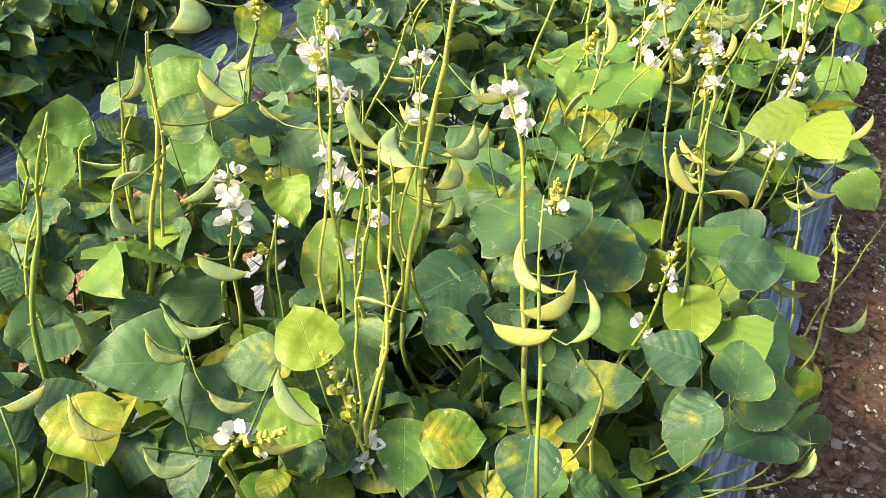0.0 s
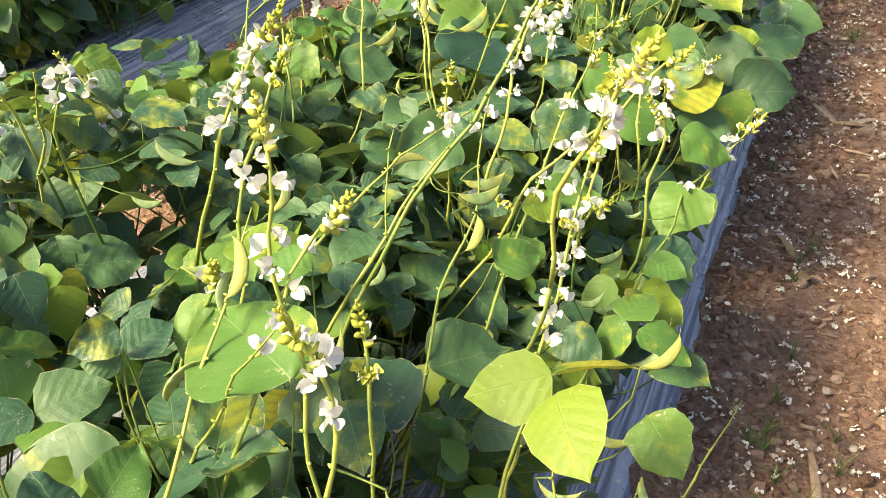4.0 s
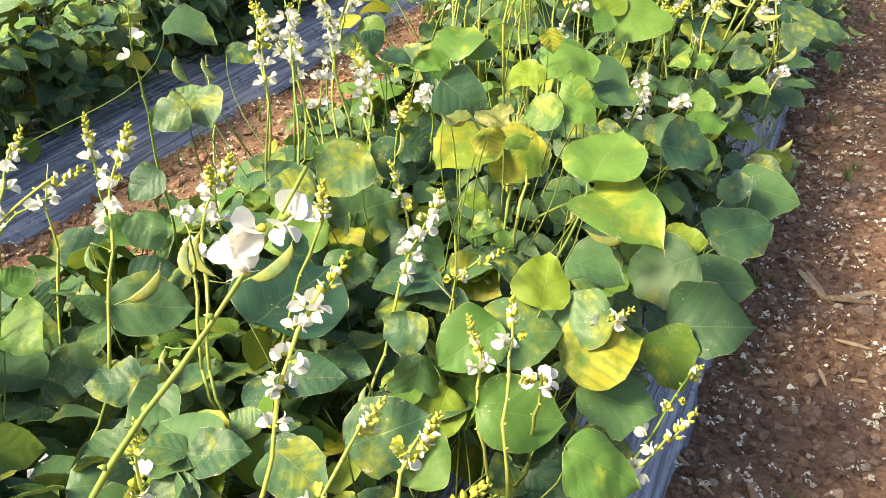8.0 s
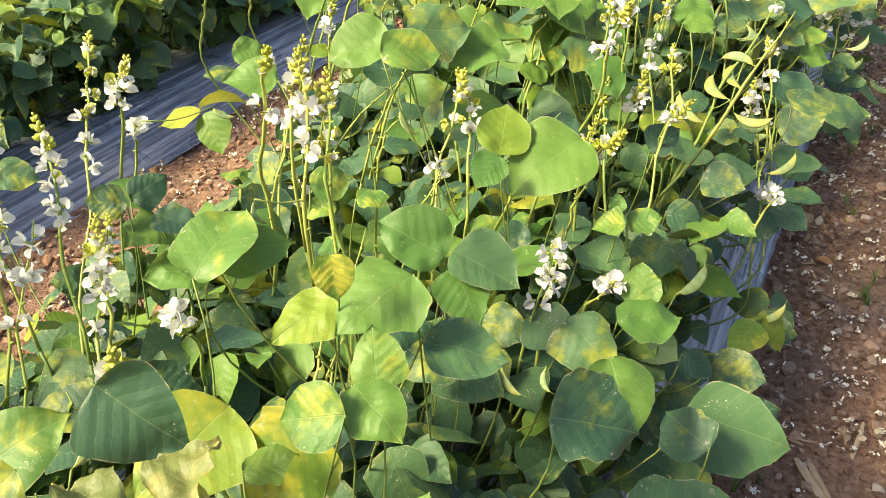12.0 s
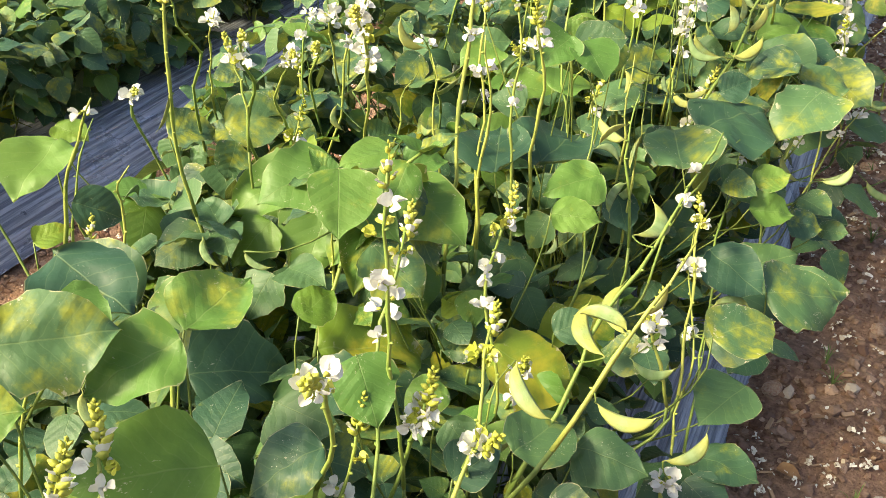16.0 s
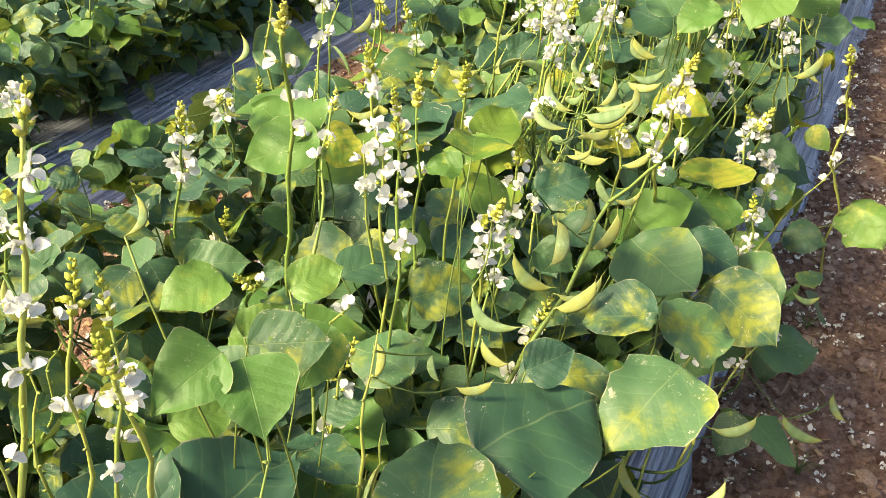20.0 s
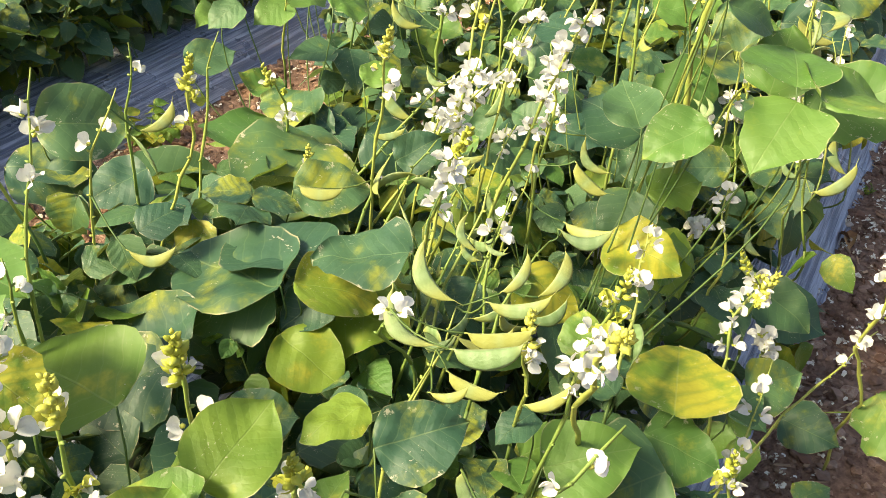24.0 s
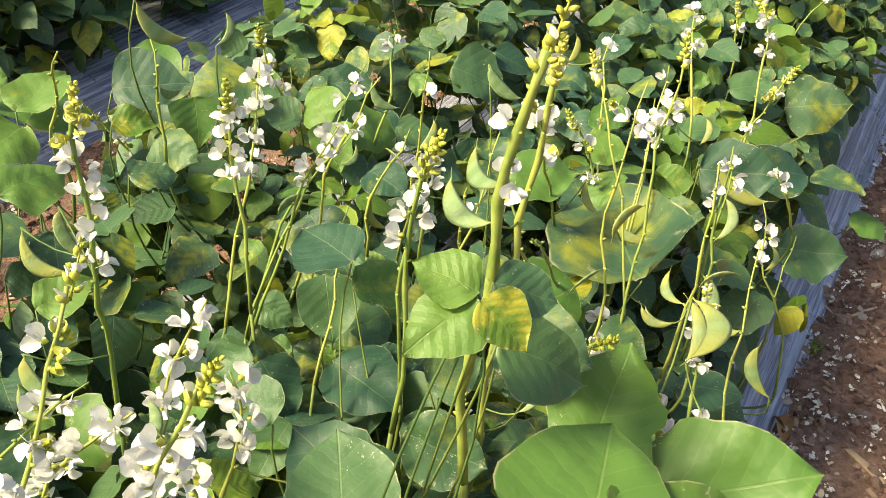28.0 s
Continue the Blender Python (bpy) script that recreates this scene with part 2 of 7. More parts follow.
def mulch_material():
    s = Shader("plastic_mulch")
    p = s.place()
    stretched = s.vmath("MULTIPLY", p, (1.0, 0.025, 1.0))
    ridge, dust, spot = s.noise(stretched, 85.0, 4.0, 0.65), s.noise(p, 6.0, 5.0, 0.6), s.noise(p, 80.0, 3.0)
    # sky sheen along the wrinkles, painted into the colour as dark and bright streaks
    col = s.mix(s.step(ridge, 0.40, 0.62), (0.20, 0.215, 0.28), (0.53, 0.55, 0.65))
    film = s.step(s.math("ADD", s.math("MULTIPLY", dust, 0.7), s.math("MULTIPLY", spot, 0.3)), 0.52, 0.78, 0.0, 0.4)
    col = s.mix(film, col, (0.20, 0.15, 0.13))
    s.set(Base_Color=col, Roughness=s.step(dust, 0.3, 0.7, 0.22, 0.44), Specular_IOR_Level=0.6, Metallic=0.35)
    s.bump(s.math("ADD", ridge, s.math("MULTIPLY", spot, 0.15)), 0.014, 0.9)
    return s.mat


MULCH = mulch_material()


def litter_material():
    s = Shader("fallen_petal")
    r = s.island()
    col = s.mix(s.step(r, 0.1, 0.6), (0.50, 0.42, 0.30), (0.78, 0.75, 0.66))
    s.set(Base_Color=col, Roughness=0.7)
    return s.mat


LITTER = litter_material()


def chip_material():
    s = Shader("wood_chip")
    r = s.island()
    n = s.noise(s.vmath("MULTIPLY", s.place(), (1.0, 1.0, 1.0)), 140.0, 3.0)
    col = s.mix(s.math("ADD", s.math("MULTIPLY", r, 0.7), s.math("MULTIPLY", n, 0.3)), (0.16, 0.085, 0.05), (0.46, 0.32, 0.20))
    s.set(Base_Color=col, Roughness=0.85)
    return s.mat


CHIP = chip_material()


# ---- mesh helpers ----
def mesh_of(name, verts, faces, *mats, smooth=True, slots=None):
    me = bpy.data.meshes.new(name)
    me.from_pydata([tuple(v) for v in verts], [], faces)
    for m in mats:
        me.materials.append(m)
    if slots:
        me.polygons.foreach_set("material_index", slots)
    if smooth:
        me.polygons.foreach_set("use_smooth", [True] * len(me.polygons))
    me.update()
    return me


def piece(name, mesh, parent, m=None, label=""):
    """One mesh object as a part of a thing or of a part."""
    ob = new(name, mesh)
    ob.parent = parent
    if m is not None:
        ob.matrix_basis = m
    return tagged(ob, label)


def tube(verts, faces, points, radii, sides=5):
    """Adds a tapered tube along the points."""
    start, n = len(verts), len(points)
    prev = Vector((0.37, 0.91, 0.13))
    for i, p in enumerate(points):
        way = (points[min(i + 1, n - 1)] - points[max(i - 1, 0)]).normalized()
        u = prev - way * prev.dot(way)
        u = u.normalized() if u.length > 1e-6 else way.orthogonal().normalized()
        v = way.cross(u)
        prev = u
        for k in range(sides):
            c, s = math.cos(2 * math.pi * k / sides), math.sin(2 * math.pi * k / sides)
            verts.append(p + (u * c + v * s) * radii[i])
    for i in range(n - 1):
        for k in range(sides):
            a0, a1 = start + i * sides + k, start + i * sides + (k + 1) % sides
            faces.append((a0, a1, a1 + sides, a0 + sides))
    faces.append(tuple(start + k for k in reversed(range(sides))))
    faces.append(tuple(start + (n - 1) * sides + k for k in range(sides)))


def bow(p, q, lift, steps, rng, sway=0.0):
    """Points of a bent line from p to q, bulging by lift upwards and sway sideways."""
    side = Vector((rng.uniform(-1, 1), rng.uniform(-1, 1), 0)) * sway
    return [p.lerp(q, k / steps) + (Vector((0, 0, lift)) + side) * math.sin(math.pi * k / steps) for k in range(steps + 1)]


# ---- ground ----
def lines(parts):
    out = []
    for start, end, step in parts:
        n = max(1, round((end - start) / step))
        out += [start + (end - start) * k / n for k in range(n)]
    return out + [parts[-1][1]]


BED_EDGE, BED_WIDTH, NEXT_EDGE = 0.0, 1.14, -1.635


def soil_height(x, y):
    if not (-3.5 < x < 1.5 and -3 < y < 12):
        return 0.0
    return 0.022 * noise.noise((x * 3.1, y * 3.1, 0)) + 0.012 * noise.noise((x * 11, y * 11, 4)) + 0.007 * noise.noise((x * 31, y * 31, 9))


gx = lines([(-400, -40, 90), (-40, -4, 6), (-4, -1.72, 0.12), (-1.72, -1.05, 0.018), (-1.05, -0.1, 0.12), (-0.1, 0.55, 0.018), (0.55, 4, 0.3), (4, 40, 6), (40, 400, 90)])
gy = lines([(-400, -40, 90), (-40, -2, 6), (-2, 0.4, 0.2), (0.4, 8.8, 0.022), (8.8, 12, 0.2), (12, 40, 4), (40, 400, 90)])
gv = [(x, y, soil_height(x, y) - (0.03 if (-1.1 < x < -0.12 or -2.7 < x < -1.75) and -0.5 < y < 9.4 else 0)) for y in gy for x in gx]
gf = [(j * len(gx) + i, j * len(gx) + i + 1, (j + 1) * len(gx) + i + 1, (j + 1) * len(gx) + i) for j in range(len(gy) - 1) for i in range(len(gx) - 1)]
tagged(new("ground", mesh_of("ground", gv, gf, SOIL)), "bare reddish-brown garden soil, crumbly and littered with petals", "ground", kind="structure")


def film_height(u):
    """Height of a bed's film above the furrow, u across it from 0 to 1."""
    e = min(u, 1 - u) * BED_WIDTH
    return 0.10 * (1 - math.exp(-(e / 0.11) ** 1.3)) + 0.02 * math.sin(math.pi * u) - 0.004


def mulch_bed(name, edge, label):
    """Wrinkled plastic film drawn over a raised bed."""
    us = lines([(0, 0.22, 0.008), (0.22, 0.8, 0.03), (0.8, 1.0, 0.01)])
    ys = lines([(-0.6, 9.5, 0.03)])
    verts = []
    for y in ys:
        wander = (0.042 * min(1.0, max(0.0, (y - 5.4) / 0.6)) if edge == BED_EDGE else 0.0) + 0.014 * noise.noise((edge, y * 0.8, 2)) + 0.003 * noise.noise((edge, y * 4, 7))
        for u in us:
            x = edge - u * BED_WIDTH + wander
            ripple = 0.0075 * noise.noise(((x - wander) * 75, y * 0.7, 1)) + 0.007 * noise.noise((x * 14, y * 1.4, 5)) + 0.004 * noise.noise((x * 9, y * 9, 8))
            verts.append((x, y, film_height(u) + ripple * min(1, u * 25 + 0.4)))
    n = len(us)
    faces = [(j * n + i, (j + 1) * n + i, (j + 1) * n + i + 1, j * n + i + 1) for j in range(len(ys) - 1) for i in range(n - 1)]
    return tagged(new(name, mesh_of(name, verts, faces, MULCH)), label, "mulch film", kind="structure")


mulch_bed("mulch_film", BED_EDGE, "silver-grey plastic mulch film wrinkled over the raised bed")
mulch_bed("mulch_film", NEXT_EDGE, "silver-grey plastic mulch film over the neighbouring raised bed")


def bed_top(x, y):
    for edge in (BED_EDGE, NEXT_EDGE):
        u = (edge - x) / BED_WIDTH
        if 0 <= u <= 1:
            return film_height(u)
    return soil_height(x, y)


# ---- plant organs ----
def leaf_form(seed, skew=0.0, ragged=0.0, rows=18, cols=8, crumple=1.0):
    """A bean leaflet one unit long, its base at the origin, its tip along y, its upper face along z: places, flat places and faces."""
    rng = random.Random(seed)
    fold, droop, wave, ph = rng.uniform(-0.05, 0.40), rng.uniform(-0.02, 0.38), rng.uniform(0.01, 0.05), rng.uniform(0, 6)
    plump, taper, dome = rng.uniform(0.40, 0.48), rng.uniform(1.45, 2.5), rng.uniform(-0.20, 0.40)
    curl, widest = rng.uniform(-0.25, 0.30), rng.uniform(0.32, 0.45)
    verts, flat, faces = [], [], []
    for j in range(rows + 1):
        v = 0.5 - 0.5 * math.cos(math.pi * (0.04 + 0.96 * j / rows))
        if v < widest:
            half = plump * math.sin(0.5 * math.pi * v / widest) ** 0.55
        else:
            half = plump * (1 - ((v - widest) / (1 - widest)) ** taper) * (1 - 0.4 * max(0.0, v - 0.86) / 0.14)
        half = max(half, 0.004)
        for i in range(cols + 1):
            u = 2 * i / cols - 1
            w = half * (1 + skew * (1 if u > 0 else -1))
            w *= 1 + ragged * noise.noise((v * 6, u * 2 + seed, seed)) * abs(u)
            x = u * w
            back = -0.07 * abs(u) ** 1.5 * math.sin(math.pi * min(1, v * 1.6)) if v < 0.6 else 0
            z = fold * abs(x) - droop * (v - 0.2) ** 2 - dome * abs(x) ** 2
            z += curl * max(0.0, abs(u) - 0.45) ** 2 * half * (1 if u * ph > 3 * u else -0.6)
            z += crumple * wave * math.sin(v * 9 + ph + 2 * u) * abs(u) ** 2 + crumple * 0.052 * noise.noise((x * 4, v * 4, seed * 3.7)) + 0.012 * noise.noise((x * 11, v * 11, seed * 1.7))
            verts.append(Vector((x, v + back, z)))
            flat.append((x, v + back, max(abs(u), 2 * abs(v - 0.5))))
    n = cols + 1
    for j in range(rows):
        for i in range(cols):
            faces.append((j * n + i, j * n + i + 1, (j + 1) * n + i + 1, (j + 1) * n + i))
    return verts, flat, faces


def leaf_mesh(name, verts, flat, faces, mats, slots=None):
    me = mesh_of(name, verts, faces, *mats, slots=slots)
    blade = me.attributes.new("blade", "FLOAT_VECTOR", "POINT")
    blade.data.foreach_set("vector", [c for p in flat for c in p])
    return me


KINDS = ("green", "pale", "yellow", "withered")
LEAF_MATS = (LEAF_GREEN, LEAF_PALE, LEAF_YELLOW, LEAF_DRY)
FORMS = [leaf_form(11 + 7 * k, (0.0, 0.14, -0.14, 0.05, 0.1, -0.08, 0.0, 0.04)[k % 8], 0.07 + 0.10 * (k % 3), crumple=(1.0, 1.9, 0.8, 1.4)[k % 4]) for k in range(14)]
DRY_FORMS = [leaf_form(211 + 7 * k, 0.1 - 0.05 * k, 0.55, crumple=3.6) for k in range(14)]
LOW_FORMS = [leaf_form(3 + 5 * k, (0.0, 0.14, -0.14)[k % 3], 0.1, 6, 4) for k in range(6)]
LEAVES = {kind: [leaf_mesh("leaf", *form, (mat,)) for form in (DRY_FORMS if kind == "withered" else FORMS)] for kind, mat in zip(KINDS, LEAF_MATS)}


def leaf_pose(p, heading, drop, lean, size):
    return Matrix.Translation(p) @ pose(0, 0, 0, 0, 0, heading) @ pose(0, 0, 0, -drop) @ pose(0, 0, 0, 0, lean) @ Matrix.Scale(size, 4)


def pod_shape(seed, bend, plump):
    """A flat half-moon bean pod one unit long: nearly straight upper seam, bulging lower seam, hooked beak, seeds that swell its sides."""
    rng = random.Random(seed)
    n, sides = 20, 8
    verts, faces, flat = [], [], []
    high = rng.uniform(0.46, 0.6)
    for i in range(n + 1):
        v = i / n
        body = max(0.0, min(1.0, (v - 0.05) / 0.83))
        full = math.sin(math.pi * body ** (math.log(0.5) / math.log(high))) ** 0.42 if 0 < body < 1 else 0.0
        inner = -bend * math.sin(math.pi * min(1, v / 0.88)) * 0.5
        outer = inner - plump * full
        hook = 0.10 * max(0.0, (v - 0.84) / 0.16) ** 1.6
        mid, half = (inner + outer) / 2 + hook, max((inner - outer) / 2, 0.011 - 0.006 * v)
        deep = max(half * 0.26 * (1 + 0.22 * math.cos((body - 0.5) * 4 * 2 * math.pi)), 0.008 - 0.004 * v)
        for k in range(sides):
            c, s = math.cos(2 * math.pi * k / sides), math.sin(2 * math.pi * k / sides)
            verts.append((-(mid + half * c), v, deep * s * (1 - 0.25 * c)))
            flat.append((c, v, 0.5 + 0.5 * math.cos((body - 0.5) * 4 * 2 * math.pi)))
    for i in range(n):
        for k in range(sides):
            a0, a1 = i * sides + k, i * sides + (k + 1) % sides
            faces.append((a1, a0, a0 + sides, a1 + sides))
    faces.append(tuple(range(sides)))
    faces.append(tuple(n * sides + k for k in reversed(range(sides))))
    return leaf_mesh("pod", verts, flat, faces, (POD,))


PODS = [pod_shape(k, (0.14, 0.08, 0.26, 0.12, 0.04, 0.34)[k], (0.24, 0.23, 0.23, 0.21, 0.26, 0.20)[k]) for k in range(6)]


def petal(verts, faces, slots, m, wide, long, cup, slot, notch=0.0):
    """A cupped oval petal on the base m."""
    start, rows, cols = len(verts), 4, 4
    for j in range(rows + 1):
        v = j / rows
        half = wide * (0.25 + 0.75 * math.sin(math.pi * min(1, v * 0.78 + 0.1)) ** 0.8) * (0.55 if j == rows else 1)
        for i in range(cols + 1):
            u = 2 * i / cols - 1
            verts.append(m @ Vector((u * half, v * long - notch * (1 - abs(u)) * (v > 0.9), cup * (u * u * half * 1.4 - long * v * v * 0.5))))
    n = cols + 1
    for j in range(rows):
        for i in range(cols):
            faces.append((start + j * n + i, start + j * n + i + 1, start + (j + 1) * n + i + 1, start + (j + 1) * n + i))
            slots.append(slot)


def blob(verts, faces, slots, m, wide, long, slot, sides=5):
    """A small bud: a tapered closed bulb along y of the base m."""
    start = len(verts)
    prof = ((0.0, 0.25), (0.3, 0.95), (0.65, 0.85), (1.0, 0.15))
    for v, r in prof:
        for k in range(sides):
            c, s = math.cos(2 * math.pi * k / sides), math.sin(2 * math.pi * k / sides)
            verts.append(m @ Vector((wide * r * c, long * v, wide * r * s * 0.75)))
    for i in range(len(prof) - 1):
        for k in range(sides):
            a0, a1 = start + i * sides + k, start + i * sides + (k + 1) % sides
            faces.append((a0, a1, a1 + sides, a0 + sides))
            slots.append(slot)
    faces.append(tuple(start + k for k in reversed(range(sides))))
    faces.append(tuple(start + (len(prof) - 1) * sides + k for k in range(sides)))
    slots += [slot, slot]


def flower_shape(seed):
    """A white pea flower, 17 mm, pointing along y from its stalk: raised standard, two spread wings, keel and green calyx."""
    rng = random.Random(seed)
    verts, faces, slots = [], [], []
    blob(verts, faces, slots, pose(0, -0.001, 0), 0.0026, 0.006, 1)
    back = rng.uniform(50, 85)
    petal(verts, faces, slots, pose(0, 0.004, 0.001, back), 0.0088, 0.0130, 0.35, 0, 0.002)
    for side in (-1, 1):
        petal(verts, faces, slots, pose(side * 0.001, 0.004, 0, rng.uniform(-25, 10), side * rng.uniform(30, 60), -side * rng.uniform(18, 40)), 0.0058, 0.0122, 0.5, 0)
    blob(verts, faces, slots, pose(0, 0.004, 0.0005, 12), 0.0024, 0.009, 0)
    return mesh_of("flower", verts, faces, PETAL, BUD, slots=slots)


def bud_shape(seed, count):
    """The tip of a flower stalk: yellow-green buds round a short axis along z, the lowest about to open white."""
    rng = random.Random(seed)
    verts, faces, slots = [], [], []
    tube(verts, faces, [Vector((0, 0, 0.042 * k / 4)) for k in range(5)], [0.0013, 0.0012, 0.0011, 0.0009, 0.0006], 4)
    slots += [0] * len(faces)
    for k in range(count):
        f = k / count
        z = 0.044 * f ** 0.8
        turn = k * 137.5 + rng.uniform(-25, 25)
        size = 0.0115 * (1 - 0.62 * f) * rng.uniform(0.75, 1.25)
        m = pose(0, 0, z, 0, 0, turn) @ pose(0, 0.001, 0, rng.uniform(0, 45) + 35 * f)
        blob(verts, faces, slots, m, size * 0.42, size, 0)
        if f < 0.3 and rng.random() < 0.7:
            petal(verts, faces, slots, m @ pose(0, size * 0.6, 0, rng.uniform(10, 50)), size * 0.4, size * 0.8, 0.4, 1)
    return mesh_of("stalk_tip", verts, faces, BUD, PETAL, slots=slots)


def closed_flower(seed):
    """One to three closed yellow-green flowers side by side, some with a white lip, pointing along y."""
    rng = random.Random(seed)
    verts, faces, slots = [], [], []
    for k in range(1 + seed % 3):
        size = rng.uniform(0.009, 0.014)
        m = pose(0, 0, 0, 0, 0, (k - 0.5 * (seed % 3)) * 55 + rng.uniform(-12, 12)) @ pose(0, 0.001, 0, rng.uniform(-25, 35))
        blob(verts, faces, slots, m, size * 0.24, size * 0.5, 0)
        petal(verts, faces, slots, m @ pose(0, size * 0.3, 0, rng.uniform(15, 40)), size * 0.42, size * 0.75, 0.8, 0)
        petal(verts, faces, slots, m @ pose(0, size * 0.3, 0, rng.uniform(-35, -5), 180), size * 0.34, size * 0.7, 0.8, 1 if rng.random() < 0.35 else 0)
    return mesh_of("flower_bud", verts, faces, BUD, PETAL, slots=slots)


FLOWERS = [flower_shape(k) for k in range(5)]
CLOSED = [closed_flower(k) for k in range(6)]
BUDS = [bud_shape(k, (14, 18, 22, 11)[k]) for k in range(4)]


# ---- plants ----
class Bean:
    """One bean plant, gathered first and built at the end."""

    def __init__(self, x, y, label):
        self.base = Vector((x, y, bed_top(x, y) - 0.01))
        self.label = label
        self.leaves, self.low_leaves, self.stalks, self.twigs, self.pods, self.joins = [], [], [], [], [], []


PLANTS = []


def nearest(x, y):
    return min(PLANTS, key=lambda b: (b.base.x - x) ** 2 + (b.base.y - y) ** 2)


def leaf(x, y, z, heading, drop, size, lean=0.0, kind="green", shape=None, plant=None, stem=True):
    """A leaflet whose base is at x, y, z; heading is the way its tip points, in degrees from +y to the left; drop how far the tip hangs."""
    b = plant or nearest(x, y)
    b.leaves.append((Vector((x, y, z)), heading, drop, lean, size, kind, shape))
    if stem:
        b.twigs.append((Vector((x, y, z)), 0.0012))


def trifoliate(b, p, heading, size, kind, rng, tilt=20.0, low=False):
    """Three leaflets at the end of a petiole."""
    for turn, ahead, s, shape in ((0, 0.028, 1.0, 0), (95, 0.004, 0.92, 1), (-95, 0.004, 0.92, 2)):
        h = heading + turn + rng.uniform(-14, 14)
        a = radians(heading)
        q = p + Vector((-math.sin(a), math.cos(a), 0)) * ahead
        (b.low_leaves if low else b.leaves).append((q, h, tilt + rng.uniform(-40, 45), rng.uniform(-45, 45), size * s * rng.uniform(0.88, 1.08), kind, shape + rng.choice((0, 3, 8, 11))))
    if not low:
        b.twigs.append((p, 0.0012))


def stalk(x0, y0, z0, x1, y1, z1, flowers=6, pods=0, buds=1, bare=0.35, lift=0.02, plant=None, seed=0, thick=1.0, bloom=1.0):
    """A flower stalk from its foot to its tip; flowers sit on its upper part, pods below them."""
    b = plant or nearest(x0, y0)
    b.stalks.append((Vector((x0, y0, z0)), Vector((x1, y1, z1)), flowers, pods, buds, bare, lift, seed, thick, bloom))


def pod(x, y, z, heading, drop, roll, size, shape=0, plant=None):
    """A pod whose stalk end is at x, y, z and whose tip points along heading and drop."""
    b = plant or nearest(x, y)
    b.pods.append((Vector((x, y, z)), heading, drop, roll, size, shape))


def arch(q, steps, rng, way=None):
    """Points of a shoot that leaves the ground near the plant's foot, climbs and bends into q, along way if that is given."""
    start = Vector((rng.uniform(-0.05, 0.05), rng.uniform(-0.05, 0.05), 0))
    side = Vector((rng.uniform(-1, 1), rng.uniform(-1, 1), 0)) * 0.07
    one = start.lerp(Vector((q.x, q.y, 0)), rng.uniform(0.05, 0.3)) + side + Vector((0, 0, max(0.03, q.z * rng.uniform(0.35, 0.6))))
    if way is None:
        two = one.lerp(q, 0.6) + side * 0.5
    else:
        two = q - way * (q - start).length * 0.30
        two.z = max(two.z, q.z * 0.45)
    out = []
    for k in range(steps + 1):
        f = k / steps
        g = 1 - f
        out.append(start * g ** 3 + one * 3 * g * g * f + two * 3 * g * f * f + q * f ** 3)
    return out


def stalk_points(p, q, lift, seed):
    """The line of a flower stalk, bowed and a little uneven."""
    r = random.Random(seed * 31 + int(p.y * 1000))
    n = max(8, int((q - p).length / 0.03))
    pts = bow(p, q, lift, n, r, 0.012)
    for i in range(1, n):
        bend = math.sin(math.pi * i / n)
        drift = Vector((noise.noise((i * 0.22, seed, 1)), noise.noise((i * 0.22, seed, 5)), 0)) * 0.022 * bend
        pts[i] = pts[i] + drift + Vector((r.uniform(-1, 1), r.uniform(-1, 1), r.uniform(-1, 1))) * 0.0018
    return pts, r


def join_pods():
    """Ties each single pod to the nearest flower stalk, or else to its plant."""
    knots = [(pt, b) for b in PLANTS for p, q, flowers, pods, buds, bare, lift, seed, thick, bloom in b.stalks for pt in stalk_points(p, q, lift, seed)[0][1:]]
    for b in PLANTS:
        for p, heading, drop, roll, size, shape in b.pods:
            at = min(knots, key=lambda k: (k[0] - p).length_squared)[0]
            if (at - p).length < 0.11:
                b.joins.append((at, p))
            else:
                b.twigs.append((p, 0.0014))


